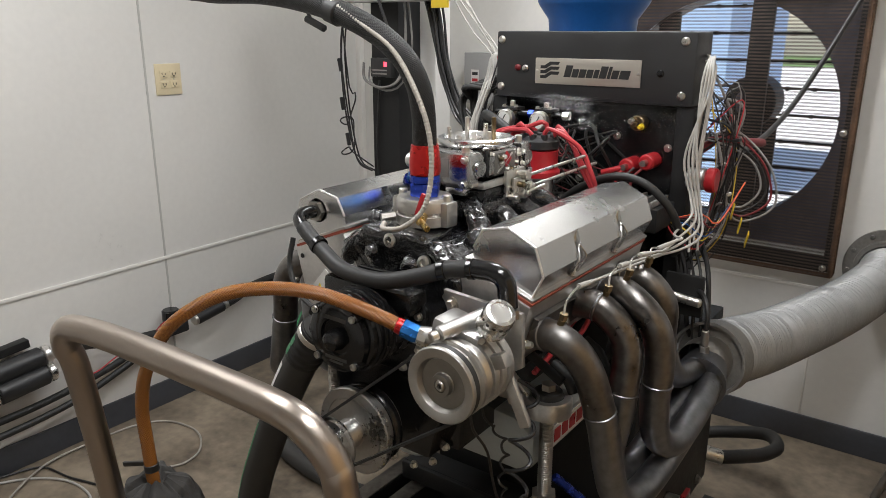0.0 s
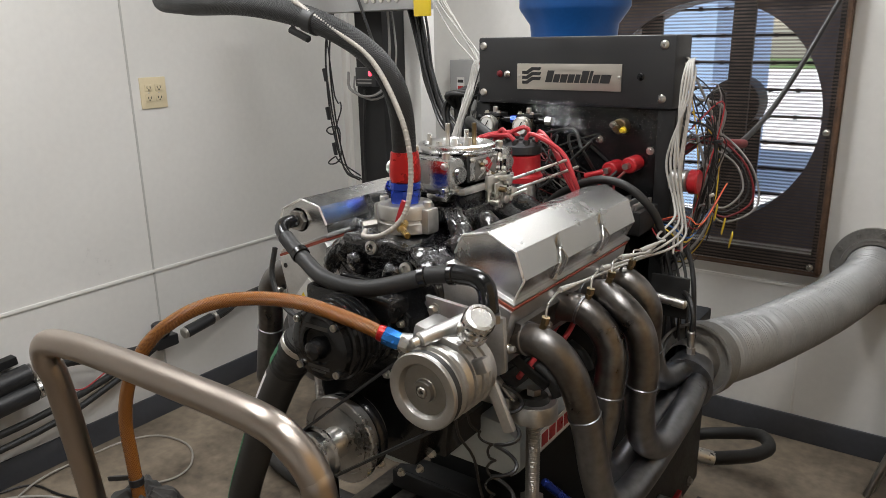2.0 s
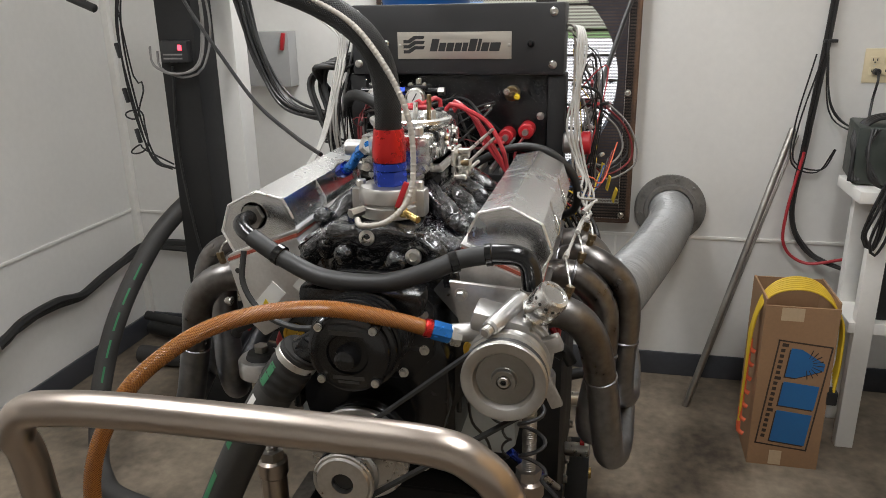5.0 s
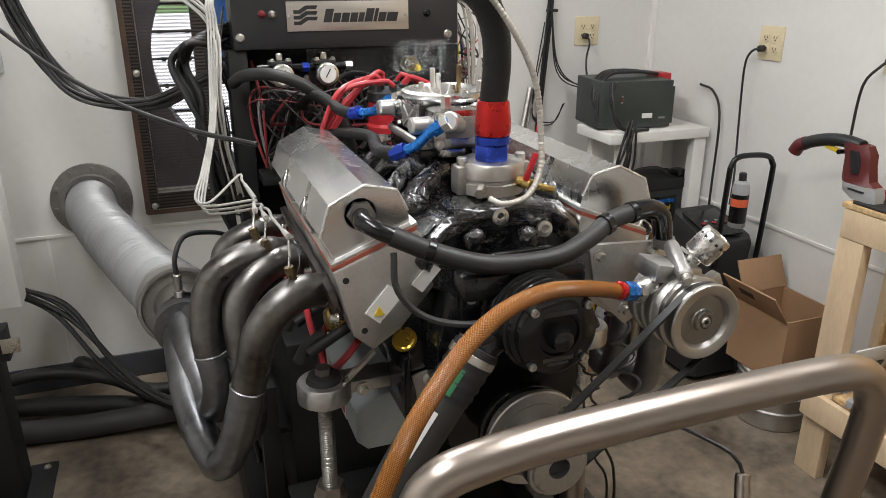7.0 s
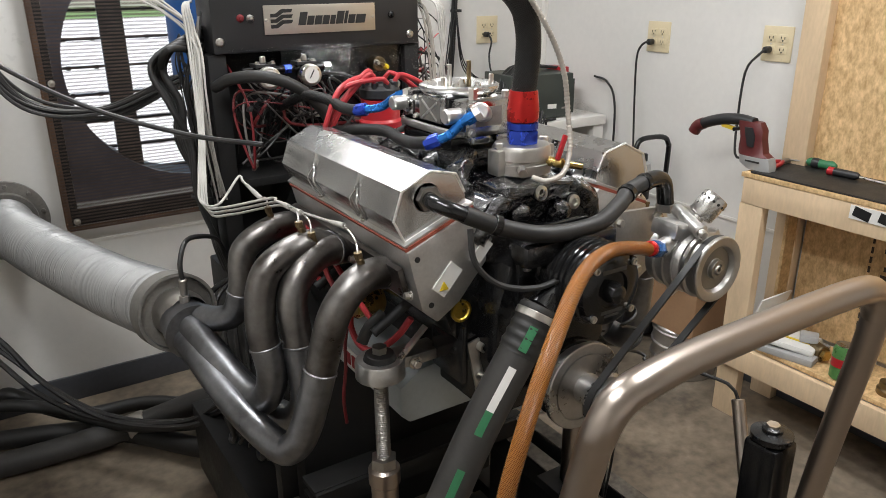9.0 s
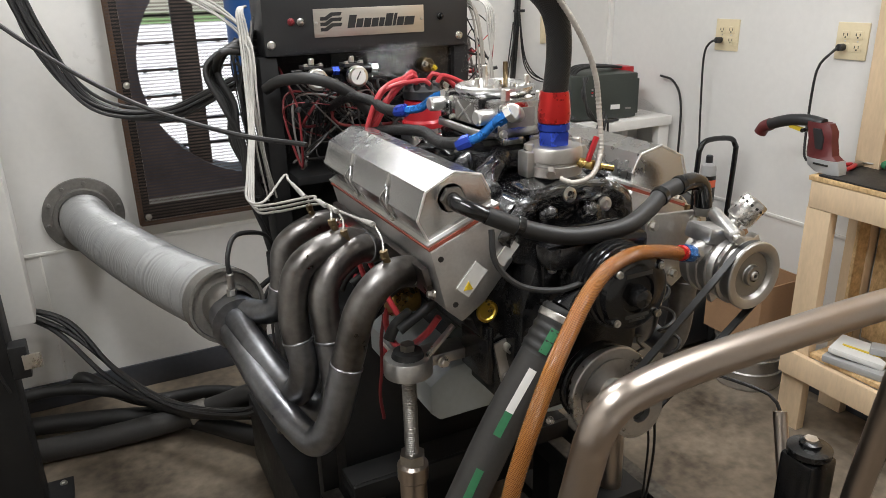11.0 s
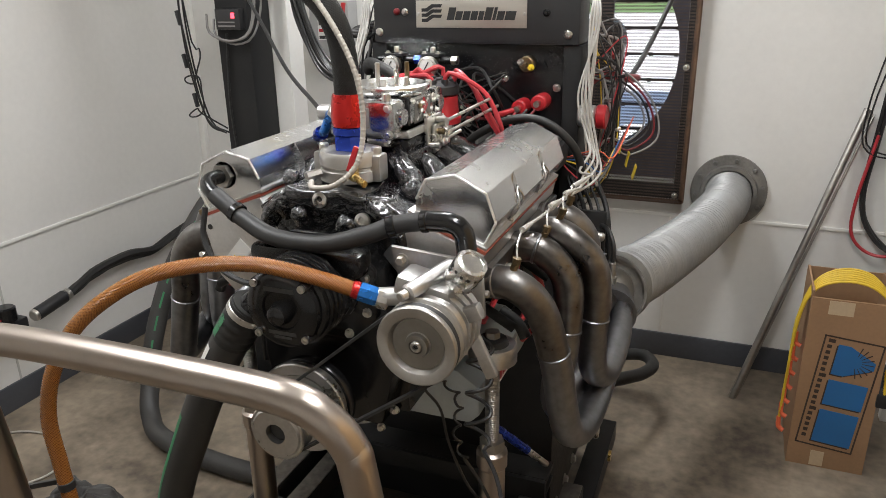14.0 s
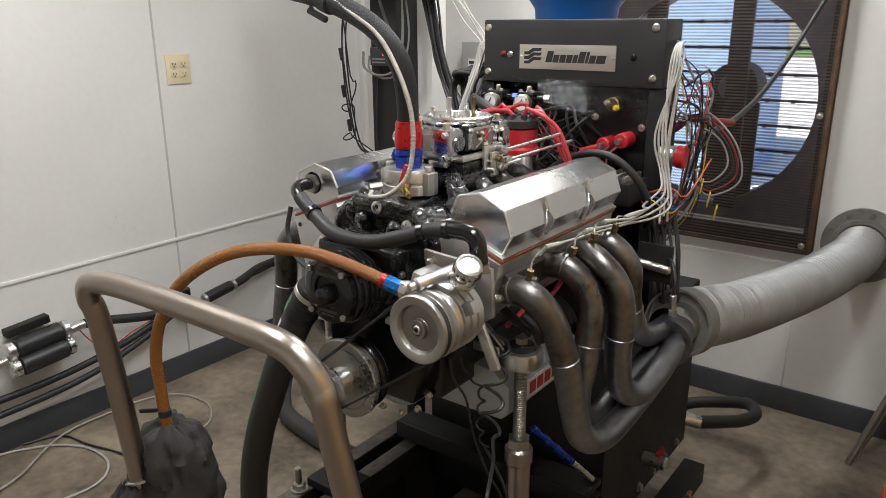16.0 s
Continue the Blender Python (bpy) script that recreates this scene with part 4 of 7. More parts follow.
# blue fuel line fittings on the left of the carburetor
fl = thing("fuel_line", (cx - 0.09, cy, 1.31), "black fuel hose with light-blue anodised elbows", "fuel line")
for way in ([(-0.893, 1.238, 1.327), (-0.92, 1.256, 1.306), (-0.938, 1.270, 1.284), (-0.957, 1.287, 1.273)], [(-0.903, 1.462, 1.333), (-0.925, 1.49, 1.322), (-0.938, 1.525, 1.300), (-0.965, 1.565, 1.291)]):
    part("blue_elbow", tube(way, 0.0088, 12, 0.006), BLUEL, fl, "light-blue hose end")
    d0, d1 = Vector(way[1]) - Vector(way[0]), Vector(way[3]) - Vector(way[2])
    part("blue_nut", lathe([(0.0125, 0), (0.0125, 0.016)], Vector(way[0]) + d0 * 0.35, d0, 6), BLUEL, fl)
    part("silver_nut", lathe([(0.0135, 0), (0.0135, 0.012)], way[0], d0, 6), BOLT, fl)
    part("blue_socket", lathe([(0.0135, 0), (0.0135, 0.018), (0.0115, 0.028)], Vector(way[3]) - d1 * 0.3, d1, 8), BLUE, fl)
part("inlet_boss", rod((-0.862, 1.268, 1.314), (-0.893, 1.238, 1.327), 0.0165, 18, 0.003), CASTAL, fl, "cast inlet boss")
part("hose_rear", tube([(-0.968, 1.57, 1.290), (-0.985, 1.60, 1.292), (-1.0, 1.66, 1.305), (-1.01, 1.76, 1.30), (-1.02, 1.88, 1.26)], 0.0115, 10, 0.012), BRAID, fl)
part("hose_front", tube([(-0.96, 1.29, 1.272), (-0.978, 1.32, 1.266), (-0.975, 1.38, 1.262), (-0.96, 1.47, 1.262), (-0.985, 1.58, 1.25), (-1.03, 1.7, 1.22)], 0.0115, 10, 0.012), BRAID, fl)
hose("vent_hose", [(-1.165, 1.90, 1.315), (-1.14, 1.85, 1.338), (-1.085, 1.78, 1.345), (-1.02, 1.76, 1.318), (-0.965, 1.76, 1.265), (-0.935, 1.76, 1.20), (-0.925, 1.76, 1.12)], 0.0135, RUBBER, "black vent hose arching from console to engine", "hose", 12)

# distributor and plug wires
ds = thing("distributor", (-0.868, 1.655, 1.21), "red distributor cap with red plug wires", "distributor")
part("housing", rod((-0.868, 1.66, 1.15), (-0.868, 1.66, 1.235), 0.034, 20, 0.004), MACHAL, ds)
part("cap", lathe([(0.048, 0), (0.049, 0.012), (0.044, 0.018), (0.043, 0.060), (0.040, 0.062), (0, 0.062)], (-0.868, 1.66, 1.234), (0, 0, 1), 32), REDP, ds, "red distributor cap")
part("crown", lathe([(0.040, 0), (0.045, 0.003), (0.045, 0.020), (0.036, 0.030), (0, 0.032)], (-0.868, 1.66, 1.2965), (0, 0, 1), 32), BLACKP, ds, "black wire retainer crown")
for k in range(9):
    a = 2 * math.pi * k / 8
    r = 0.034 if k < 8 else 0.0
    px, py = -0.868 + r * math.cos(a), 1.66 + r * math.sin(a)
    part("tower", rod((px, py, 1.318), (px, py, 1.334), 0.0085, 12, 0.002), BLACKP, ds)
    s = 1 if px > -0.868 else -1
    if k < 8:
        y = 1.19 + 0.118 * (k % 4)
        part("plug_wire", tube([(px, py, 1.32), (px + s * 0.012, py - 0.005, 1.342 + 0.006 * (k % 3)), (-0.868 + s * (0.075 + 0.012 * (k % 4)), 1.66 - 0.008 * (k % 4), 1.325 - 0.012 * (k % 3)), (-0.868 + s * (0.115 + 0.012 * (k % 4)), 1.655 - 0.01 * (k % 4), 1.255), (-0.868 + s * 0.165, 1.645, 1.19), (-0.868 + s * 0.225, 1.62 - 0.004 * k, 1.11), (-0.868 + s * 0.262, min(1.56, y + 0.1), 1.015), (-0.868 + s * 0.262, y, 0.985)], 0.0054, 8, 0.012), WIRER, ds, "red spark plug wire")

# front drive: timing cover, black drive housing, damper, snout, crank pulley
part("timing_cover", prism([(XC + o, z) for o, z in ((0.10, 1.10), (0.125, 1.02), (0.125, 0.92), (0.10, 0.82), (-0.10, 0.82), (-0.125, 0.92), (-0.125, 1.02), (-0.10, 1.10))], Y0 - 0.06, Y0 + 0.002, 0.008), BLACKG, engine, "black billet timing cover")
fd = thing("water_pump", (-0.842, 1.0, 1.072), "gloss black electric water pump with round end cover", "water pump")
WX, WZ, WY = -0.841, 1.079, 0.030
part("end_cover", lathe([(0, 0.004), (0.030, 0.004), (0.032, 0.0), (0.055, 0.0), (0.061, 0.004), (0.061, 0.016), (0.056, 0.016)], (WX, WY + 0.911, WZ), (0, 1, 0), 44), BLACKG, fd)
part("motor_body", lathe([(0.0, 0), (0.058, 0.0), (0.0665, 0.004), (0.0675, 0.012), (0.0675, 0.060), (0.064, 0.063), (0.064, 0.067), (0.0675, 0.070), (0.0675, 0.085), (0.072, 0.088), (0.072, 0.10), (0, 0.10)], (WX, WY + 0.928, WZ), (0, 1, 0), 48), BLACKG, fd)
for a in (0, 90, 180, 270):
    part("cooling_fin", lathe([(0.0672, 0), (0.0715, 0.002), (0.0715, 0.006), (0.0672, 0.008)], (WX, WY + 0.942 + 0.0125 * a / 90, WZ), (0, 1, 0), 40, close=False), BLACKG, fd)
part("hub_cap", lathe([(0, 0), (0.011, 0), (0.015, 0.003), (0.017, 0.012), (0.019, 0.02)], (WX, WY + 0.894, WZ - 0.004), (0, 1, 0), 28), BLACKG, fd)
for a in (45, 135, 225, 315):
    c, q = math.cos(radians(a)), math.sin(radians(a))
    part("ear", lathe([(0.0, 0), (0.007, 0), (0.008, 0.002), (0.008, 0.02)], (WX + 0.058 * c, WY + 0.910, WZ + 0.058 * q), (0, 1, 0), 18), BLACKG, fd)
    part("cover_screw", lathe([(0.003, 0.003), (0.0035, 0), (0.006, 0.0), (0.006, 0.005)], (WX + 0.058 * c, WY + 0.906, WZ + 0.058 * q), (0, 1, 0), 12), BOLT, fd)
for dz, w, h in ((0.033, 0.026, 0.0035), (-0.037, 0.024, 0.003), (-0.044, 0.016, 0.002)):
    part("raised_mark", span(WX - w, WX + w, WY + 0.9105, WY + 0.912, WZ + dz - h, WZ + dz + h), RUBBERG, fd)
part("back_plate", prism([(WX + o, WZ + z) for o, z in ((-0.10, -0.055), (-0.06, -0.095), (0.06, -0.095), (0.10, -0.05), (0.10, 0.03), (0.05, 0.085), (-0.05, 0.085), (-0.10, 0.03))], 1.056, 1.07, 0.004), BLACKG, fd)
for o, z in ((-0.085, -0.045), (-0.05, -0.082), (0.05, -0.082), (0.085, -0.04), (0.085, 0.02), (-0.085, 0.02)):
    part("plate_bolt", hexbolt((WX + o, 1.056, WZ + z), (0, -1, 0), 0.006, 0.009), BOLT, fd)
part("inlet_neck", tube([(-0.86, 1.03, 1.06), (-0.90, 1.012, 1.06), (-0.94, 1.002, 1.042)], 0.027, 18, 0.01), BLACKG, fd)
part("inlet_wing", box((-0.925, 0.985, 1.058), (0.03, 0.006, 0.03), 0.002, (0, 35, 0)), BLACKG, fd)
part("upper_manifold", box((-0.85, 1.05, 1.125), (0.20, 0.05, 0.04), 0.012), BLACKG, fd)

dm = thing("crank_damper", (XC, 1.02, ZK), "machined steel crank damper with long snout and pulley", "pulley")
part("front_disc", lathe([(0.026, 0.0), (0.060, 0.0), (0.0605, 0.003), (0.0635, 0.003), (0.064, 0.0), (0.079, 0.0), (0.081, 0.002), (0.081, 0.010), (0.078, 0.013), (0.06, 0.013)], (XC, 0.983, ZK), (0, 1, 0), 56), MACHST, dm, "turned steel disc with a groove")
part("damper_hub", lathe([(0.066, 0), (0.068, 0.002), (0.068, 0.040), (0.066, 0.042), (0.0, 0.042)], (XC, 0.996, ZK), (0, 1, 0), 48), MACHST, dm)
part("damper_band", lathe([(0.0735, 0), (0.075, 0.002), (0.075, 0.016), (0.0735, 0.018), (0.066, 0.018)], (XC, 1.012, ZK), (0, 1, 0), 48), BLACKG, dm, "black damper band")
part("snout", lathe([(0.0265, 0), (0.0265, 0.036), (0.0275, 0.038), (0.0275, 0.046), (0.0255, 0.048), (0.0255, 0.062)], (XC, 0.933, ZK), (0, 1, 0), 36), MACHST, dm)
part("crank_pulley", lathe([(0.017, 0.012), (0.017, 0.0), (0.040, 0.0), (0.043, 0.003), (0.046, 0.003), (0.048, 0.005), (0.048, 0.008), (0.043, 0.011), (0.043, 0.024), (0.048, 0.027), (0.048, 0.031), (0.026, 0.033)], (XC, 0.906, ZK), (0, 1, 0), 44), MACHST, dm)
part("socket_hole", lathe([(0.0172, 0), (0.0172, 0.001)], (XC, 0.918, ZK), (0, -1, 0), 24), DARKSLOT, dm)

# vacuum pump with pulley, breather can and fittings
vp = thing("vacuum_pump", (-0.611, 1.0, 1.05), "cast aluminium vacuum pump with belt pulley", "pump")
pc = Vector((-0.6115, 0.917, 1.070))
part("pulley", lathe([(0, 0.008), (0.0167, 0.007), (0.0186, 0.010), (0.0391, 0.011), (0.0428, 0.002), (0.0465, 0.0), (0.0577, 0.0), (0.0595, 0.002), (0.0595, 0.007), (0.0549, 0.011), (0.0549, 0.026), (0.0595, 0.029), (0.0595, 0.036), (0.0279, 0.04)], pc, (0, 1, 0), 56), PULLEY, vp, "spun aluminium belt pulley")
part("pulley_web", lathe([(0.019, 0), (0.0386, 0.0), (0.0386, 0.001)], pc + Vector((0, 0.0098, 0)), (0, 1, 0), 48, close=False), SWIRL, vp, "dull swirl-machined pulley face")
part("pulley_hub", lathe([(0.0095, 0.003), (0.0105, 0.0), (0.0165, 0.0), (0.0175, 0.003), (0.0175, 0.009)], pc + Vector((0, 0.001, 0)), (0, 1, 0), 28), SWIRL, vp, "brown-stained hub ring")
part("pulley_bolt", lathe([(0.0, 0.004), (0.004, 0.004), (0.0042, 0.0), (0.007, 0.0), (0.0085, 0.002), (0.0085, 0.008)], pc + Vector((0, -0.001, 0)), (0, 1, 0), 16), STEEL, vp)
part("pulley_socket", lathe([(0.004, 0), (0.004, 0.0006)], pc + Vector((0, 0.0028, 0)), (0, -1, 0), 6), DARKSLOT, vp)
part("pump_body", lathe([(0.03, 0), (0.052, 0.003), (0.056, 0.01), (0.056, 0.075), (0.05, 0.08), (0, 0.08)], pc + Vector((0.0, 0.042, 0.0)), (0, 1, 0), 36), CASTAL, vp)
for k in range(3):
    part("cooling_rib", lathe([(0.056, 0), (0.060, 0.001), (0.060, 0.006), (0.056, 0.007)], pc + Vector((0, 0.055 + 0.02 * k, 0)), (0, 1, 0), 36), CASTAL, vp)
part("top_block", box((-0.625, 1.0, 1.125), (0.085, 0.06, 0.03), 0.008, (0, 12, 0)), CASTAL, vp)
part("outlet_elbow", tube([(-0.655, 0.99, 1.11), (-0.68, 0.985, 1.108), (-0.705, 0.979, 1.106)], 0.014, 14, 0.008), CASTAL, vp)
part("side_block", box((-0.565, 0.985, 1.095), (0.055, 0.02, 0.022), 0.003, (0, -25, 0)), CASTAL, vp)
part("relief_valve", rod((-0.635, 0.945, 1.135), (-0.60, 1.03, 1.15), 0.012, 16, 0.003), CASTAL, vp)
part("relief_tip", rod((-0.64, 0.933, 1.133), (-0.635, 0.945, 1.135), 0.008, 12, 0.002), BOLT, vp)
br = Vector((-0.578, 0.997, 1.14))
ax = Vector((0.52, -0.28, 0.72)).normalized()
can = part("breather_can", lathe([(0.012, -0.02), (0.012, 0), (0.022, 0.002), (0.024, 0.005), (0.024, 0.044), (0.022, 0.048), (0.017, 0.049), (0.0165, 0.047), (0, 0.047)], br, ax, 32), MACHAL, vp, "slotted silver breather can")
u, v, a = basis(ax)
for k in range(14):
    q = 2 * math.pi * k / 14
    d = u * math.cos(q) + v * math.sin(q)
    part("breather_hole", lathe([(0.0026, 0), (0.0026, 0.0008)], br + ax * 0.036 + d * 0.0236, d, 8), DARKSLOT, can)
part("mount_plate", prism([(-0.72, 1.15), (-0.57, 1.14), (-0.565, 1.05), (-0.64, 1.0), (-0.70, 1.06)], 1.075, 1.085, 0.002), CASTAL, vp, "aluminium pump bracket")
for q in ((-0.70, 1.13), (-0.60, 1.125), (-0.645, 1.03)):
    part("bracket_bolt", hexbolt((q[0], 1.075, q[1]), (0, -1, 0), 0.008, 0.012), BOLT, vp)
part("lower_arm", box((-0.565, 1.06, 1.0), (0.02, 0.012, 0.09), 0.004, (0, -25, 0)), CASTAL, vp)

# drive belt: two runs and two wraps


def belt(ca, ra, cb_, rb, y0, y1, thick):
    d = Vector((cb_[0] - ca[0], cb_[1] - ca[1]))
    L = d.length
    base = math.atan2(d.y, d.x)
    off = math.acos((ra - rb) / L)
    ring = []
    for i in range(25):
        a = base + off + (2 * math.pi - 2 * off) * i / 24
        ring.append((ca, ra, a))
    for i in range(25):
        a = base - off + 2 * off * i / 24
        ring.append((cb_, rb, a))
    own = bmesh.new()
    rows = []
    for c, r, a in ring:
        rows.append([own.verts.new((c[0] + (r + e) * math.cos(a), y, c[1] + (r + e) * math.sin(a))) for y, e in ((y0, 0), (y1, 0), (y1, thick), (y0, thick))])
    for i in range(len(rows)):
        p, q = rows[i], rows[(i + 1) % len(rows)]
        for k in range(4):
            own.faces.new((p[k], p[(k + 1) % 4], q[(k + 1) % 4], q[k]))
    return own


solid("drive_belt", belt((XC, ZK), 0.044, (pc.x, pc.z), 0.0551, 0.9215, 0.9345, 0.004), RUBBER, "worn black drive belt between crank and pump", "belt")

# ---------------------------------------------------------------- exhaust headers
RUNS = [
    [(0.233, 1.172, 1.066), (0.302, 1.157, 1.077), (0.346, 1.173, 1.031), (0.368, 1.202, 0.928), (0.380, 1.218, 0.832), (0.388, 1.243, 0.768), (0.402, 1.296, 0.743), (0.410, 1.384, 0.750), (0.412, 1.57, 0.777), (0.396, 1.735, 0.785)],
    [(0.261, 1.300, 1.089), (0.315, 1.300, 1.087), (0.362, 1.304, 1.030), (0.364, 1.292, 0.918), (0.352, 1.288, 0.830), (0.352, 1.305, 0.778), (0.362, 1.360, 0.752), (0.372, 1.49, 0.775), (0.375, 1.735, 0.800)],
    [(0.268, 1.404, 1.075), (0.330, 1.355, 1.105), (0.392, 1.346, 1.063), (0.406, 1.357, 0.993), (0.402, 1.360, 0.902), (0.405, 1.385, 0.822), (0.420, 1.445, 0.790), (0.422, 1.58, 0.803), (0.404, 1.735, 0.812)],
    [(0.261, 1.488, 1.091), (0.318, 1.486, 1.092), (0.356, 1.500, 1.043), (0.352, 1.524, 0.964), (0.358, 1.552, 0.893), (0.362, 1.61, 0.848), (0.378, 1.735, 0.828)],
]


RUNS_L = [
    [(0.224, 1.222, 1.070), (0.313, 1.186, 1.089), (0.368, 1.179, 1.044), (0.393, 1.190, 0.955), (0.423, 1.200, 0.845), (0.445, 1.215, 0.797), (0.463, 1.256, 0.786), (0.492, 1.408, 0.806), (0.505, 1.71, 0.826)],
    [(0.248, 1.360, 1.076), (0.329, 1.336, 1.084), (0.388, 1.313, 1.036), (0.391, 1.298, 0.941), (0.388, 1.291, 0.845), (0.396, 1.320, 0.785), (0.420, 1.38, 0.772), (0.450, 1.52, 0.79), (0.468, 1.71, 0.82)],
    [(0.267, 1.388, 1.072), (0.345, 1.352, 1.102), (0.424, 1.338, 1.070), (0.446, 1.327, 0.984), (0.437, 1.318, 0.886), (0.450, 1.347, 0.822), (0.465, 1.422, 0.813), (0.479, 1.545, 0.833), (0.492, 1.71, 0.855)],
    [(0.245, 1.600, 1.060), (0.320, 1.582, 1.066), (0.385, 1.583, 1.030), (0.398, 1.579, 0.958), (0.414, 1.594, 0.896), (0.440, 1.63, 0.872), (0.478, 1.71, 0.862)],
]


def header(s, label):
    def at(o, y, z):
        return (XC + s * o, y, z)
    e = thing("exhaust_header", at(0.40, 1.70, 0.8), label, "exhaust header", "exhaust headers")
    for run in (RUNS if s > 0 else RUNS_L):
        pts = [at(*p) for p in run]
        C = curve_points(pts, 0.008)
        top = max(range(len(C)), key=lambda i: C[i].z)
        cut = next(i for i in range(top, len(C)) if C[i].z < 0.945)
        t = part("primary_tube", tube(C[:cut + 1], 0.0272, 20, 0.008, smooth=False), HEADER, e, "heat-stained primary tube")
        part("return_tube", tube(C[cut:], 0.0275, 20, 0.008, smooth=False), COLLECT, e, "blue-grey lower tube")
        for i in (int(len(C) * 0.05), cut):
            part("weld_ring", lathe([(0.0272, -0.003), (0.0292, -0.0015), (0.0292, 0.0015), (0.0272, 0.003)], C[i], C[i + 1] - C[i - 1], 20, close=False), COLLECT, t)
        b = rod(Vector(pts[1]) + Vector((0, 0, 0.02)), Vector(pts[1]) + Vector((s * 0.006, 0, 0.036)), 0.0065, 10, 0.0015)
        rod(Vector(pts[1]) + Vector((s * 0.006, 0, 0.036)), Vector(pts[1]) + Vector((s * 0.008, 0, 0.046)), 0.0075, 6, 0, b)
        part("probe_bung", b, AGEDBR, t, "brass temperature probe")
    a, c = Vector(at(0.385, 1.69, 0.803) if s > 0 else at(0.484, 1.67, 0.835)), Vector((-0.481, 1.825, 0.803) if s > 0 else (-1.338, 1.785, 0.836))
    part("collector", tube([a, a.lerp(c, 0.35), a.lerp(c, 0.7), c], 0.05, 24, 0.01, None, lambda q: 0.062 - 0.014 * min(1, q / 0.1)), COLLECT, e, "blue-grey merge collector")
    o = a.lerp(c, 0.4) + Vector((0, 0, 0.045))
    sensor = part("oxygen_sensor", rod(o, o + Vector((0, -0.004, 0.028)), 0.011, 6, 0.001), STEEL, e)
    part("sensor_body", rod(o + Vector((0, -0.004, 0.028)), o + Vector((0, -0.008, 0.066)), 0.0085, 14, 0.002), STEEL, sensor)
    part("sensor_lead", tube([o + Vector((0, -0.008, 0.066)), o + Vector((0, -0.004, 0.10)), o + Vector((-s * 0.02, 0.02, 0.135)), o + Vector((-s * 0.06, 0.08, 0.125)), o + Vector((-s * 0.12, 0.14, 0.09)), o + Vector((-s * 0.15, 0.18, 0.02))], 0.0055, 8, 0.01), WIREB, sensor, "black sleeved sensor lead")
    return e


header(1, "raw steel four-tube exhaust header with bluish collector")
header(-1, "raw steel four-tube exhaust header with bluish collector")

# pale thermocouple leads from the probes back to the console
for s in (1, -1):
    e = thing("probe_leads", (XC + s * 0.33, 1.4, 1.13), "pale sheathed temperature leads along the head", "cable", "probe leads")
    top = (-0.575, 1.87, 1.50) if s > 0 else (-1.185, 1.94, 1.50)
    for k, run in enumerate(RUNS if s > 0 else RUNS_L):
        p = Vector((XC + s * run[1][0] + s * 0.008, run[1][1], run[1][2] + 0.045))
        d = 0.009 * k
        bend = p + Vector((-s * 0.004, 0.012, 0.014))
        slim = bend + Vector((-s * 0.010, 0.065, 0.008 - 0.008 * k))
        back = Vector((XC + s * (0.31 + d), max(1.56, slim.y + 0.07), 1.118 + d))
        plug = slim.lerp(back, min(0.8, 0.05 / (back - slim).length))
        part("probe", tube([p, bend, bend.lerp(slim, 0.5) + Vector((0, 0, 0.003)), slim], 0.0019, 7, 0.008), BOLT, e, "thin steel probe")
        part("crimp", tube([slim, slim.lerp(plug, 0.5), plug], 0.0052, 10, 0.01, None, lambda q: 0.0052 if q < 0.032 else 0.0042), WIREW, e, "pale connector sleeve")
        if s > 0:
            rest = [(-0.525 - d, 1.71, 1.105 + d), (-0.52 - d, 1.80, 1.115 + 1.5 * d), (-0.54 - d, 1.845, 1.16 + d), (-0.565 - d, 1.855, 1.28)]
        else:
            rest = [(-1.225 - d, 1.66, 1.085 + d), (-1.262 - 0.6 * d, 1.70, 1.085 + d), (-1.243 - 0.5 * d, 1.775, 1.15), (-1.214 - 0.4 * d, 1.853, 1.24)]
        part("lead", tube([plug, plug.lerp(back, 0.5), back] + rest + [(top[0] + s * 0.7 * d, top[1], 1.42), (top[0] + s * 0.5 * d, top[1] + 0.03, 1.49), (top[0] - s * 0.02, 2.02, 1.50)], 0.0029, 8, 0.004, None, lambda q: 0.0028 + 0.0003 * math.sin(q * 2 * math.pi / 0.012)), WIREW, e)

# ---------------------------------------------------------------- hoses round the engine
ah = thing("amber_hose", (-1.18, 0.79, 0.76), "amber braided vacuum hose with red and blue end fitting", "hose")
part("hose", tube([(-0.722, 0.975, 1.112), (-0.757, 0.966, 1.125), (-0.813, 0.948, 1.142), (-0.869, 0.929, 1.154), (-0.937, 0.899, 1.156), (-0.999, 0.862, 1.146), (-1.052, 0.830, 1.118), (-1.104, 0.803, 1.070), (-1.148, 0.787, 0.995), (-1.173, 0.784, 0.915), (-1.172, 0.785, 0.836), (-1.165, 0.784, 0.757)], 0.0118, 18, 0.008), AMBER, ah)
part("red_ring", rod((-0.722, 0.973, 1.115), (-0.733, 0.968, 1.119), 0.0135, 20, 0.002), RED, ah)
part("blue_socket", lathe([(0.015, 0), (0.015, 0.024), (0.013, 0.028)], (-0.722, 0.973, 1.115), (0.93, 0.22, -0.30), 8), BLUEL, ah)
part("steel_nut", lathe([(0.016, 0), (0.016, 0.014)], (-0.695, 0.980, 1.106), (0.95, 0.22, -0.2), 6), BOLT, ah)
part("worm_clamp", rod((-1.169, 0.785, 0.80), (-1.1675, 0.785, 0.786), 0.0135, 18, 0.001), WIREB, ah, "black clamp")
part("clamp_tail", box((-1.21, 0.785, 0.785), (0.07, 0.006, 0.009), 0.001, (0, -12, 20)), WIREB, ah)
# rag-wrapped bottle that the hose ends in


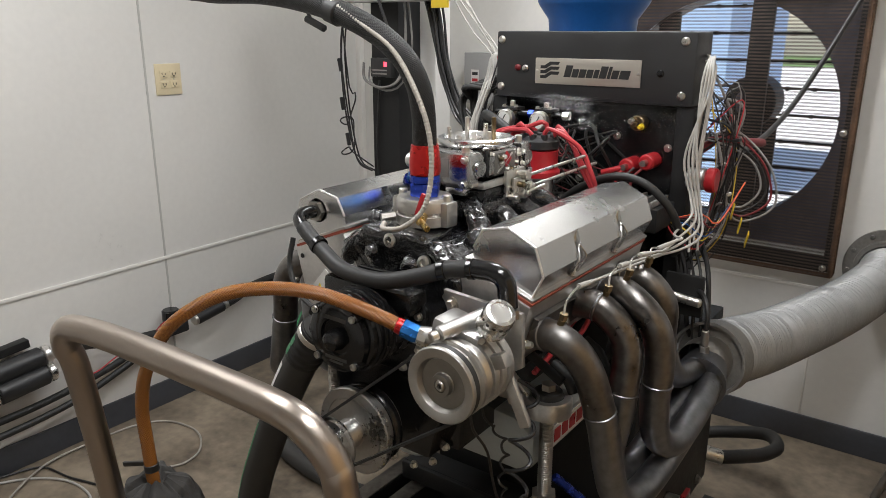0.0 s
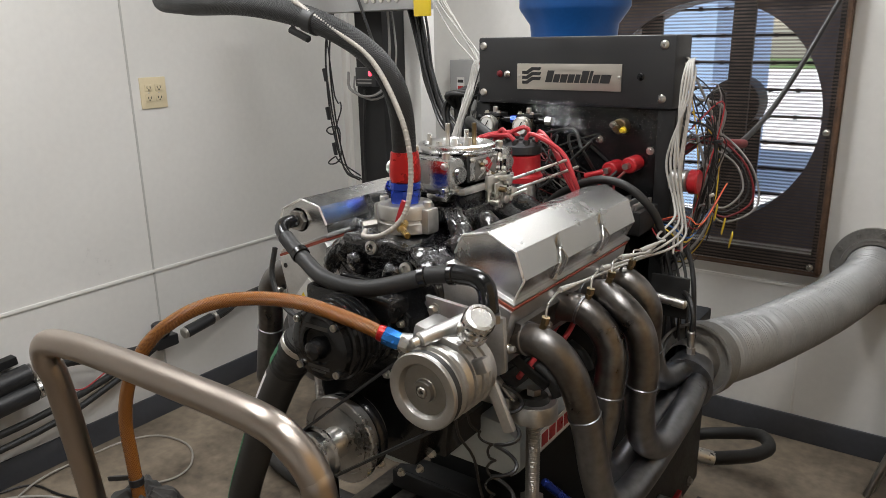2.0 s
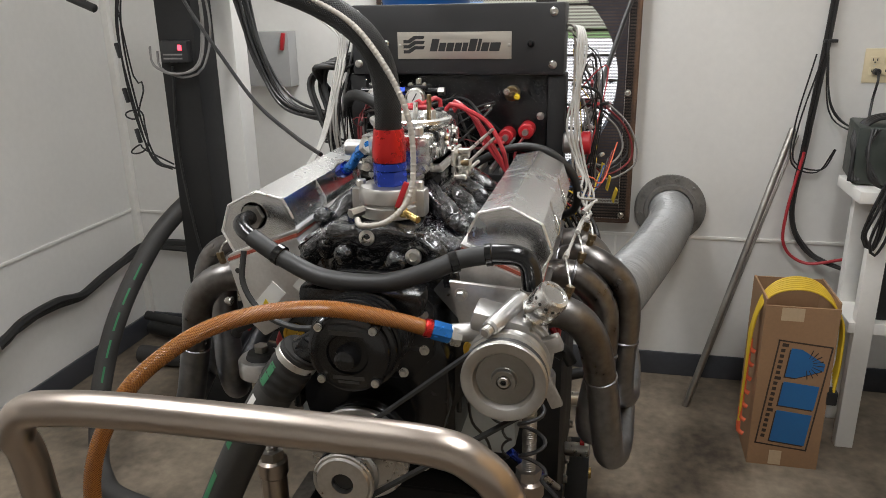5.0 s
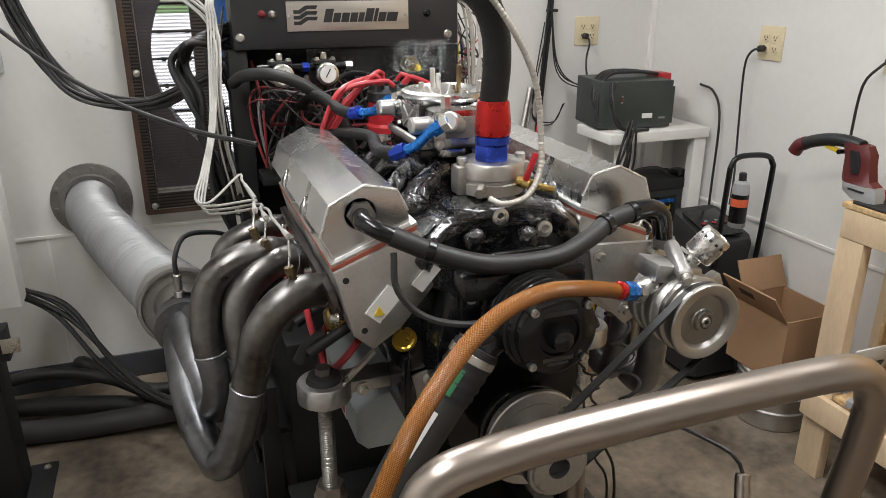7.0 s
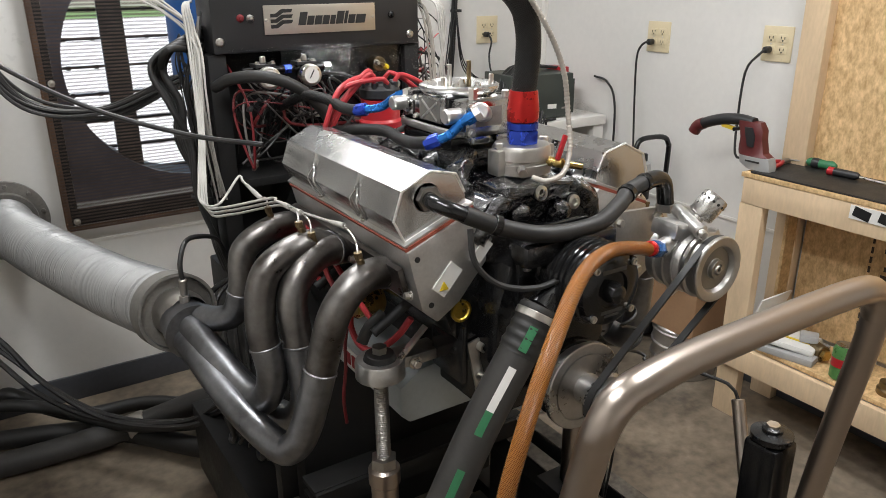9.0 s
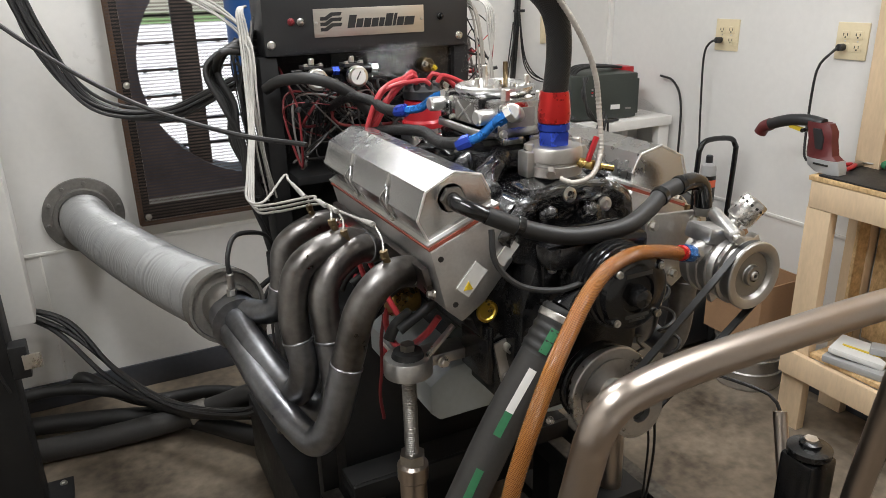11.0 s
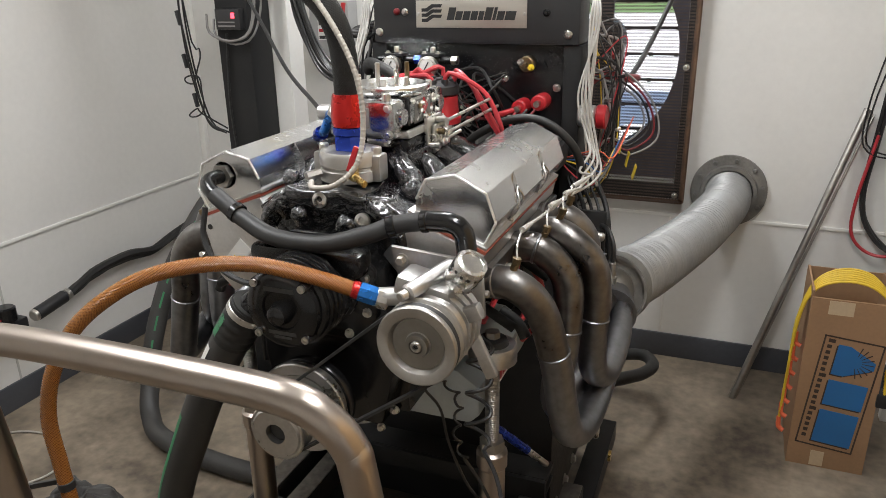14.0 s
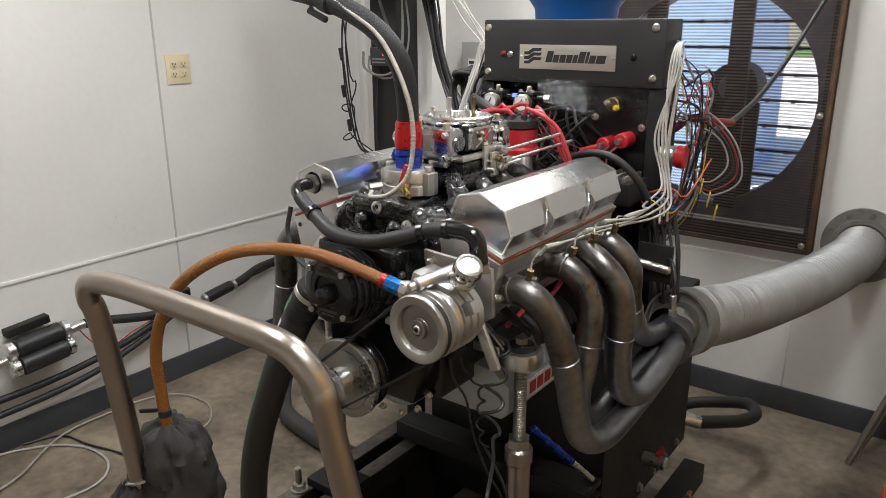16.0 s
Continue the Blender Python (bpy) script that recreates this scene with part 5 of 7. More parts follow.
def crumple(profile, base, folds, lean, seed):
    """Cloth wrapped round an upright core: rings with slanting folds and dents."""
    rings = []
    for i in range(41):
        q = i / 40 * (len(profile) - 1)
        k = min(int(q), len(profile) - 2)
        r, z = [profile[k][j] + (profile[k + 1][j] - profile[k][j]) * (q - k) for j in (0, 1)]
        ring = []
        for j in range(72):
            a = 2 * math.pi * j / 72
            w = Vector((math.cos(a) * 2.2, math.sin(a) * 2.2, z * 18 + seed))
            n = noise.noise(w) + 0.5 * noise.noise(w * 2.3)
            fold = 1 - abs(math.sin(folds * a * 0.5 + z * 22 + 2.4 * n))
            rr = r * (1 + 0.20 * n) + min(r, 0.05) * 0.16 * fold
            ring.append((base[0] + math.cos(a) * rr + lean[0] * z, base[1] + math.sin(a) * rr + lean[1] * z, base[2] + z + 0.012 * n))
        rings.append(ring)
    return loft(rings)


rg = thing("rag_wrapped_catch_can", (-1.15, 0.775, 0.47), "catch can wrapped in a dark rag on the rail post", "catch can")
part("rag", crumple([(0.045, 0), (0.07, 0.03), (0.075, 0.11), (0.068, 0.19), (0.05, 0.235), (0.022, 0.25), (0.014, 0.24)], (-1.135, 0.79, 0.52), 7, (-0.13, 0), 3.0), CLOTH, rg)
part("rag_tail", crumple([(0.03, 0), (0.075, 0.02), (0.085, 0.07), (0.066, 0.14), (0.04, 0.19), (0.026, 0.215)], (-1.195, 0.74, 0.45), 9, (0.0, -0.05), 8.0), CLOTH, rg)
part("rag_corner", crumple([(0.01, 0), (0.05, 0.01), (0.055, 0.04), (0.03, 0.08), (0.006, 0.09)], (-1.07, 0.755, 0.545), 6, (-0.3, 0.1), 15.0), CLOTH, rg)
part("spring_clip", tube([(-1.21, 0.70, 0.655), (-1.17, 0.705, 0.668), (-1.155, 0.735, 0.672), (-1.17, 0.765, 0.668)], 0.0035, 8, 0.006), BOLT, rg, "bright wire clip")

vh = thing("breather_hose", (XC, 1.03, 1.13), "black rubber breather hose between valve cover and pump", "hose")
part("hose", tube([(-1.040, 1.071, 1.206), (-1.021, 1.065, 1.197), (-0.977, 1.054, 1.177), (-0.904, 1.032, 1.159), (-0.810, 1.022, 1.161), (-0.741, 1.039, 1.178), (-0.699, 1.056, 1.193), (-0.650, 1.063, 1.202), (-0.630, 1.065, 1.203)], 0.0145, 16, 0.008), RUBBER, vh)
part("elbow", tube([(-1.068, 1.135, 1.222), (-1.073, 1.102, 1.221), (-1.060, 1.080, 1.215), (-1.035, 1.069, 1.203)], 0.0128, 14, 0.008), BLACKG, vh)
part("elbow_right", tube([(-0.650, 1.063, 1.202), (-0.615, 1.067, 1.201), (-0.596, 1.068, 1.188), (-0.589, 1.066, 1.150)], 0.0158, 14, 0.008), BLACKG, vh)
for q0, q1 in (((-0.995, 1.059, 1.186), (-0.984, 1.056, 1.181)), ((-0.712, 1.051, 1.189), (-0.700, 1.055, 1.192)), ((-0.66, 1.062, 1.2), (-0.65, 1.063, 1.2015))):
    part("hose_clamp", rod(q0, q1, 0.0172, 18, 0.001), BLACKG, vh, "black hose clamp")
part("sense_line", tube([(-1.045, 1.048, 1.19), (-1.045, 1.035, 1.14), (-1.01, 1.02, 1.10), (-0.95, 1.005, 1.085), (-0.89, 1.0, 1.092)], 0.005, 8, 0.01), RUBBER, vh)
part("steel_nut", lathe([(0.021, 0), (0.021, 0.014)], (-1.068, 1.139, 1.222), (0, -1, 0), 6), STEEL, vh)
part("steel_collar", lathe([(0.024, 0), (0.024, 0.008)], (-1.068, 1.144, 1.222), (0, -1, 0), 24), MACHAL, vh)
part("seat_nut", lathe([(0.02, 0), (0.02, 0.014)], (-0.588, 1.064, 1.136), (0, 0, 1), 6), STEEL, vh)

rh = thing("radiator_hose", (-1.05, 1.01, 0.6), "thick black radiator hose with printed green stripe", "hose")
RH = [(-0.936, 1.002, 1.05), (-0.963, 1.0, 1.012), (-0.995, 1.0, 0.965), (-1.052, 1.005, 0.87), (-1.113, 1.01, 0.75), (-1.173, 1.016, 0.62), (-1.228, 1.03, 0.46), (-1.265, 1.06, 0.28), (-1.28, 1.15, 0.10), (-1.31, 1.32, 0.04), (-1.35, 1.7, 0.04)]
part("hose", tube(RH, 0.0325, 22, 0.012), RUBBERG, rh)
part("upper_sleeve", tube([(-0.938, 1.002, 1.047), (-0.963, 1.0, 1.012), (-0.984, 1.0, 0.982)], 0.0345, 22, 0.004, None, lambda q: 0.0345 + 0.0012 * math.sin(q * 2 * math.pi / 0.016)), RUBBER, rh)
part("band_clamp", rod((-0.943, 1.002, 1.041), (-0.950, 1.001, 1.031), 0.036, 24, 0.001), BOLT, rh, "worm-drive band clamp")
for k, (q0, q1, m) in enumerate(((0.035, 0.06, GREEN), (0.09, 0.165, STICKER), (0.17, 0.20, GREEN), (0.27, 0.75, GREEN))):
    C = curve_points(RH, 0.01)
    seg = C[int(q0 / 0.01):int(q1 / 0.01) + 2]
    b = bmesh.new()
    prev = None
    for i, p in enumerate(seg):
        t = (seg[min(i + 1, len(seg) - 1)] - seg[max(i - 1, 0)]).normalized()
        out = Vector((-0.66, -0.74, 0.1))
        out = (out - t * out.dot(t)).normalized()
        w = t.cross(out)
        ang = [-0.2, 0.0, 0.2]
        row = [b.verts.new(p + (out * math.cos(a) + w * math.sin(a)) * (0.0353 if k == 0 else 0.0333)) for a in ang]
        if prev:
            for i2 in range(2):
                b.faces.new((prev[i2], prev[i2 + 1], row[i2 + 1], row[i2]))
        prev = row
    part("printed_stripe", b, m, rh)

bh = thing("supply_hose", (-2.1, 2.1, 0.02), "thick black hose with green stripe beside the post", "hose")
BH = [(-1.91, 2.53, 0.925), (-1.945, 2.52, 0.92), (-1.99, 2.44, 0.89), (-2.08, 2.30, 0.76), (-2.15, 2.14, 0.54), (-2.18, 2.03, 0.32), (-2.165, 1.95, 0.15), (-2.11, 1.87, 0.06), (-1.97, 1.79, 0.036), (-1.6, 1.74, 0.036), (-1.25, 1.8, 0.04)]
part("hose", tube(BH, 0.034, 18, 0.014), RUBBERG, bh)
C = curve_points(BH, 0.01)
b = bmesh.new()
prev = None
seg = C[int(len(C) * 0.20):int(len(C) * 0.46)]
for i, p in enumerate(seg):
    t = (seg[min(i + 1, len(seg) - 1)] - seg[max(i - 1, 0)]).normalized()
    out = Vector((0.55, -0.8, 0.2))
    out = (out - t * out.dot(t)).normalized()
    w = t.cross(out)
    row = [b.verts.new(p + (out * math.cos(a) + w * math.sin(a)) * 0.0349) for a in (-0.1, 0, 0.1)]
    if prev and i % 9 > 2:
        for k in range(2):
            b.faces.new((prev[k], prev[k + 1], row[k + 1], row[k]))
    prev = row
part("printed_stripe", b, GREEN, bh)

cn = thing("metal_conduit", (-0.8, 1.1, 1.24), "thin ribbed metal-sheathed sensor lead by the coolant hose", "cable")
part("sheath", tube([(-0.875, 1.11, 1.232), (-0.86, 1.09, 1.228), (-0.82, 1.095, 1.236), (-0.79, 1.115, 1.27), (-0.785, 1.13, 1.33), (-0.795, 1.135, 1.40), (-0.83, 1.14, 1.47), (-0.88, 1.145, 1.53), (-0.95, 1.15, 1.57), (-1.08, 1.17, 1.63)], 0.0052, 10, 0.0025, None, lambda s: 0.0046 + 0.0006 * math.sin(s * 2 * math.pi / 0.007)), CONDUIT, cn)

# ---------------------------------------------------------------- guard rail
gr = thing("guard_rail", (-0.86, 0.7, 0), "bent brushed stainless tube guard rail in front of the engine", "rail")
RAIL = [(-1.245, 0.79, 0.02), (-1.182, 0.719, 0.69), (-1.148, 0.672, 1.02), (-1.145, 0.656, 1.088), (-1.126, 0.652, 1.12), (-1.083, 0.653, 1.131), (-0.98, 0.659, 1.134), (-0.75, 0.664, 1.132), (-0.64, 0.659, 1.132), (-0.600, 0.661, 1.114), (-0.577, 0.667, 1.082), (-0.569, 0.673, 1.028), (-0.552, 0.722, 0.70), (-0.53, 0.80, 0.02)]
part("bent_tube", tube(RAIL, 0.0205, 24, 0.008), STAIN, gr)
for x, y in ((-1.245, 0.79), (-0.53, 0.80)):
    part("foot_plate", span(x - 0.05, x + 0.05, y - 0.05, y + 0.05, 0, 0.012, 0.002), STEEL, gr)

# ---------------------------------------------------------------- engine stand posts and dyno bed


def mount(x, y, s):
    e = thing("engine_mount_post", (x, y, 0.4005), "threaded steel mount post with round rubber puck", "mount", "engine mount posts")
    part("base", span(x - 0.065, x + 0.065, y - 0.05, y + 0.05, 0.4005, 0.425, 0.003), BLACKM, e)
    part("sleeve", lathe([(0.026, 0), (0.026, 0.225), (0.030, 0.23), (0.030, 0.26), (0.024, 0.265)], (x, y, 0.425), (0, 0, 1), 28), STAIN, e, "brown-tinted steel sleeve")
    part("lock_nut", lathe([(0.025, 0), (0.025, 0.02)], (x, y, 0.69), (0, 0, 1), 6), STEEL, e)

    def thread(q):
        return 0.0128 + 0.0011 * math.sin(q * 2 * math.pi / 0.0045)
    part("threaded_rod", tube([(x, y, 0.70), (x, y, 0.78), (x, y, 0.89)], 0.0128, 14, 0.0012, None, thread), STEEL, e)
    part("puck", lathe([(0.04, 0), (0.045, 0.003), (0.045, 0.032), (0.042, 0.036), (0, 0.036)], (x, y, 0.88), (0, 0, 1), 32), CASTAL, e, "round aluminium mount puck")
    part("washer", lathe([(0.03, 0), (0.026, 0.01), (0.016, 0.012), (0, 0.012)], (x, y, 0.916), (0, 0, 1), 24), RUBBER, e)
    part("top_nut", lathe([(0.014, 0), (0.014, 0.012)], (x, y, 0.928), (0, 0, 1), 6), STEEL, e)
    part("arm", box((x - s * 0.06, y + 0.01, 0.90), (0.12, 0.05, 0.022), 0.004), CASTAL, e)
    part("plate", box((x - s * 0.115, y - 0.05, 0.93), (0.012, 0.10, 0.11), 0.003), BLACKG, e)
    part("side_plate", box((x - s * 0.16, y - 0.092, 0.895), (0.05, 0.006, 0.12), 0.002, (0, s * 12, 0)), STEEL, e, "thin steel side plate")
    for k in range(4):
        part("plate_bolt", lathe([(0.0, 0), (0.009, 0), (0.009, 0.014), (0.005, 0.0142), (0.004, 0.008), (0, 0.008)], (x - s * (0.15 + 0.022 * (k % 2)), y - 0.0955, 0.94 - 0.03 * k), (0, -1, 0), 16), BOLT, e, "socket-head bolt")
    part("brace", box((x - s * 0.05, y - 0.02, 0.935), (0.09, 0.012, 0.006), 0.001, (0, s * 42, 0)), BOLT, e, "flat steel brace")
    part("brace_nut", hexbolt((x - s * 0.062, y - 0.018, 0.897), (0, -1, 0), 0.009, 0.012), BOLT, e)


mount(-0.607, 1.25, 1)
mount(-1.122, 1.215, -1)

cc = thing("spiral_cable", (-0.64, 1.15, 0.7), "black coiled cord hanging beside the mount post", "cable")
CP = curve_points([(-0.685, 1.14, 0.915), (-0.668, 1.145, 0.885), (-0.645, 1.15, 0.865), (-0.636, 1.15, 0.84), (-0.641, 1.15, 0.775), (-0.628, 1.15, 0.73)], 0.0022)
b = bmesh.new()
tube([p + Vector((math.cos(i * 0.42), math.sin(i * 0.42), 0)) * (0.0068 if i > 18 else 0.002) for i, p in enumerate(CP)], 0.0024, 6, 0.002, b, smooth=False)
part("coil", b, WIREB, cc)
part("tail", tube([(-0.628, 1.15, 0.73), (-0.60, 1.15, 0.69), (-0.575, 1.155, 0.63), (-0.56, 1.17, 0.50), (-0.57, 1.2, 0.2), (-0.56, 1.22, 0.02)], 0.003, 8, 0.012), WIREB, cc)
part("plain_lead", tube([(-0.70, 1.13, 0.91), (-0.694, 1.132, 0.87), (-0.668, 1.14, 0.83), (-0.655, 1.145, 0.76), (-0.625, 1.15, 0.68), (-0.585, 1.16, 0.60), (-0.57, 1.18, 0.4)], 0.0026, 8, 0.012), WIREB, cc)

bed = thing("dyno_bed", (XC, 1.7, 0), "black welded steel dyno bed on the floor", "machine base")
for x in (-1.19, -1.102, -0.594, -0.505):
    part("rail", span(x - 0.024, x + 0.024, 1.03, 1.58, 0.335, 0.396, 0.004), BLACKM, bed)
    part("rail_face", span(x - 0.022, x + 0.022, 1.035, 1.575, 0.3965, 0.4, 0.001), WORNRAIL, bed, "worn bare top face")
for x in (-1.146, -0.55):
    for y in (1.08, 1.53):
        part("foot", span(x - 0.06, x + 0.06, y - 0.04, y + 0.04, 0, 0.3345, 0.003), BLACKM, bed)
    part("rail_web", span(x - 0.018, x + 0.018, 1.125, 1.485, 0.0, 0.3345, 0.002), BLACKM, bed)
# added black sheet that keeps the gap between the rails dark
part("black_sheet", span(-1.075, -0.621, 1.06, 1.60, 0.15, 0.165, 0.003), BLACKM, bed)
part("cross_channel", span(-1.155, -0.555, 1.487, 1.50, 0.401, 0.45, 0.003), BLACKM, bed)
part("channel_lip", span(-1.155, -0.555, 1.5005, 1.575, 0.435, 0.45, 0.002), BLACKM, bed)
part("channel_foot", span(-1.155, -0.555, 1.5005, 1.575, 0.401, 0.412, 0.002), BLACKM, bed)
fb = part("hold_down_bolt", hexbolt((-1.19, 1.14, 0.4005), (0, 0, 1), 0.017, 0.022), STEEL, bed)
part("bolt_tip", rod((-1.19, 1.14, 0.4225), (-1.19, 1.14, 0.465), 0.009, 12, 0.002), STEEL, fb)
part("side_ledge", span(-0.569, -0.50, 1.60, 2.30, 0.06, 0.13, 0.004), BLACKM, bed)
for y in (1.72, 2.14):
    part("ledge_lug", lathe([(0.006, 0), (0.018, 0.0), (0.018, 0.008), (0.006, 0.008)], (-0.4995, y, 0.10), (1, 0, 0), 18), BRASS, bed)
part("jack_strut", rod((-0.665, 1.41, 0.635), (-0.60, 1.50, 0.52), 0.010, 12, 0.003), BLUE, bed, "blue anodised strut")
part("strut_end", rod((-0.60, 1.50, 0.52), (-0.565, 1.545, 0.46), 0.008, 10, 0.002), BOLT, bed)
part("absorber_case", span(-1.13, -0.57, 1.62, 2.28, 0.21, 0.78, 0.008), BLACKM, bed, "black absorber housing")
part("bell_housing", lathe([(0.12, 0), (0.19, 0.03), (0.20, 0.12), (0.17, 0.22), (0.09, 0.30)], (XC, 1.61, 0.90), (0, 1, 0), 36), BLACKM, bed, "black bell housing")
part("absorber_drum", lathe([(0.10, 0), (0.17, 0.01), (0.17, 0.24), (0.10, 0.25)], (XC, 1.92, 0.95), (0, 1, 0), 36), BLACKM, bed)
for k in range(6):
    part("bed_bolt", hexbolt((-0.569, 1.68 + 0.1 * k, 0.25), (1, 0, 0), 0.011, 0.012), STEEL, bed)
part("side_ledge", span(-1.235, -1.131, 1.60, 2.30, 0.06, 0.30, 0.004), BLACKM, bed)
part("side_frame", span(-1.20, -1.16, 1.59, 1.63, 0.30, 0.70, 0.003), BLACKM, bed)
part("side_tray", span(-1.26, -1.131, 1.62, 1.95, 0.56, 0.575, 0.002), BLACKM, bed)
for k in range(6):
    x, y = -1.17 - 0.012 * k, 1.66 + 0.035 * k
    part("drooping_lead", tube([(-1.15, 1.9, 0.86), (x - 0.02, y + 0.05, 0.80), (x - 0.03, y, 0.68 - 0.02 * k), (x - 0.01, y - 0.03, 0.52 - 0.03 * (k % 3)), (x, y + 0.04, 0.42), (-1.14, y + 0.1, 0.50)], (0.0035, 0.005, 0.007)[k % 3], 8, 0.014), WIREB, bed)
part("drain_valve", rod((-0.57, 1.9, 0.34), (-0.50, 1.9, 0.34), 0.02, 14, 0.003), BOLT, bed)
part("tap_lever", box((-0.52, 1.9, 0.375), (0.012, 0.05, 0.01), 0.002), REDP, bed)

# ---------------------------------------------------------------- instrument console behind the engine
cs = thing("instrument_console", (-0.88, 1.98, 0.75), "black dyno instrument console with a metal name plate", "console")
part("front_box", span(-1.153, -0.608, 1.92, 2.035, 1.385, 1.557, 0.006), BLACKP, cs, "black powder-coated front box")
NP = part("name_plate", span(-1.030, -0.738, 1.9165, 1.9195, 1.424, 1.490, 0.001), PLATE, cs, "brushed name plate")
b = bmesh.new()
for k in range(3):
    z = 1.438 + 0.0125 * k
    prism([(-1.014, z), (-0.998, z), (-0.982, z + 0.010), (-0.962, z + 0.010), (-0.958, z + 0.018), (-0.986, z + 0.018), (-1.002, z + 0.008), (-1.014, z + 0.008)], 1.9152, 1.9164, 0, b)
part("emblem", b, BADGE, NP, "black stepped emblem")
x = -0.946
for w, h in ((0.019, 0.030), (0.017, 0.021), (0.018, 0.021), (0.017, 0.021), (0.013, 0.021), (0.019, 0.030), (0.008, 0.030), (0.018, 0.021), (0.026, 0.021)):
    part("name_bar", prism([(x, 1.443), (x + w, 1.443), (x + w + h * 0.25, 1.443 + h), (x + h * 0.25, 1.443 + h)], 1.9152, 1.9164), BADGE, NP)
    x += w + 0.0028
for x in (-1.024, -0.744):
    part("rivet", lathe([(0.0045, 0), (0.003, 0.002), (0, 0.0025)], (x, 1.9165, 1.457), (0, -1, 0), 12), BOLT, NP)
for x, z in ((-1.137, 1.535), (-0.636, 1.535), (-1.137, 1.412), (-0.636, 1.410)):
    part("console_bolt", lathe([(0.0105, 0), (0.0105, 0.002), (0.007, 0.006), (0, 0.007)], (x, 1.92, z), (0, -1, 0), 18), BOLT, cs)
for x, z, m in ((-1.085, 1.463, DARKRED), (-1.062, 1.462, BOLT), (-0.69, 1.46, BLACKG)):
    part("indicator", lathe([(0.009, 0), (0.009, 0.003), (0.006, 0.006), (0.004, 0.012), (0, 0.013)], (x, 1.92, z), (0, -1, 0), 14), m, cs)
part("back_panel", span(-1.135, -0.62, 2.04, 2.055, 0.78, 1.42, 0.003), BLACKM, cs)
for x in (-1.145, -0.625):
    part("side_post", span(x - 0.022, x + 0.022, 1.93, 2.03, 0.70, 1.384, 0.004), BLACKM, cs)
part("film", box((-0.87, 1.90, 1.36), (0.50, 0.002, 0.09), 0, (-28, 0, 0)), CLEARP, cs, "clear plastic sheet under the box")
sheet = bmesh.new()
for i in range(25):
    for j in range(17):
        x, z = -0.985 + 0.0145 * i, 1.125 + 0.0155 * j
        sheet.verts.new((x, 1.919 - 0.006 * noise.noise(Vector((x * 14, z * 11, 2.0))), z))
sheet.verts.ensure_lookup_table()
for i in range(24):
    for j in range(16):
        a = i * 17 + j
        sheet.faces.new([sheet.verts[k] for k in (a, a + 17, a + 18, a + 1)])
part("front_film", sheet, CLEARP, cs, "creased clear plastic sheet")
part("front_panel", span(-0.985, -0.648, 1.945, 1.953, 1.10, 1.384, 0.002), BLACKG, cs, "dark glossy front panel")
for x, z in ((-0.665, 1.28), (-0.68, 1.15), (-0.80, 1.30), (-0.90, 1.18), (-0.79, 1.20)):
    part("panel_bolt", hexbolt((x, 1.945, z), (0, -1, 0), 0.0075, 0.007), BOLT, cs)
part("lower_shelf", span(-1.12, -0.65, 1.86, 2.03, 1.08, 1.10, 0.003), BLACKM, cs)
# regulators with round gauges
for gx in (-1.062, -0.962):
    rg = part("regulator", lathe([(0.016, -0.03), (0.021, -0.01), (0.021, 0.012), (0.014, 0.022)], (gx, 1.86, 1.345), (0, 0, 1), 20), BLACKG, cs, "black pressure regulator")
    part("gauge_body", lathe([(0.0, 0.0), (0.022, 0), (0.025, 0.002), (0.025, 0.018), (0.02, 0.022)], (gx, 1.815, 1.337), (0, 1, 0), 28), BOLT, rg)
    part("gauge_face", lathe([(0.0185, 0), (0.0185, 0.001)], (gx, 1.8145, 1.337), (0, -1, 0), 28), GAUGE, rg, "white gauge face")
    part("needle", box((gx, 1.8128, 1.340), (0.0025, 0.0008, 0.022), 0, (0, 30, 0)), BADGE, rg)
    part("knob", rod((gx, 1.86, 1.366), (gx, 1.86, 1.382), 0.007, 14, 0.002), BOLT, rg)
    part("fitting", rod((gx - 0.05, 1.86, 1.35), (gx + 0.05, 1.86, 1.35), 0.009, 10), BLACKG, rg)
    part("cap_plate", span(gx - 0.024, gx + 0.024, 1.84, 1.884, 1.358, 1.366, 0.002), BLACKP, rg)
    for dx in (-0.018, 0.018):
        part("cap_screw", hexbolt((gx + dx, 1.846, 1.366), (0, 0, 1), 0.005, 0.006), BOLT, rg)
    part("union", lathe([(0.011, 0), (0.011, 0.016)], (gx + 0.05, 1.86, 1.35), (1, 0, 0), 6), BOLT if gx > -1 else BLUE, rg)
part("solenoid", rod((-0.735, 1.905, 1.34), (-0.735, 1.94, 1.34), 0.019, 16, 0.003), AGEDBR, cs, "brass-faced solenoid")
for k in range(3):
    part("solenoid_stud", hexbolt((-0.747 + 0.013 * k, 1.904, 1.345 - 0.006 * k), (0, -1, 0), 0.006, 0.016), (BOLT, AGEDBR, YELLOWS)[k], cs)
part("solenoid_flange", box((-0.735, 1.945, 1.34), (0.075, 0.008, 0.04), 0.004), BLACKG, cs)
for k, (x, z) in enumerate(((-0.745, 1.235), (-0.695, 1.25))):
    st = part("starter_switch", rod((x, 1.88, z), (x, 1.94, z), 0.020, 18, 0.004), REDP, cs, "red-booted cable lug")
    part("lug", rod((x, 1.86, z), (x, 1.882, z), 0.008, 10), BOLT, st)
mod = part("ignition_box", span(-0.83, -0.62, 1.78, 1.90, 1.105, 1.16, 0.004), BLACKM, cs, "finned black ignition box")
for k in range(8):
    part("fin", span(-0.825 + 0.026 * k, -0.818 + 0.026 * k, 1.785, 1.895, 1.1605, 1.175, 0.001), CASTAL, mod)
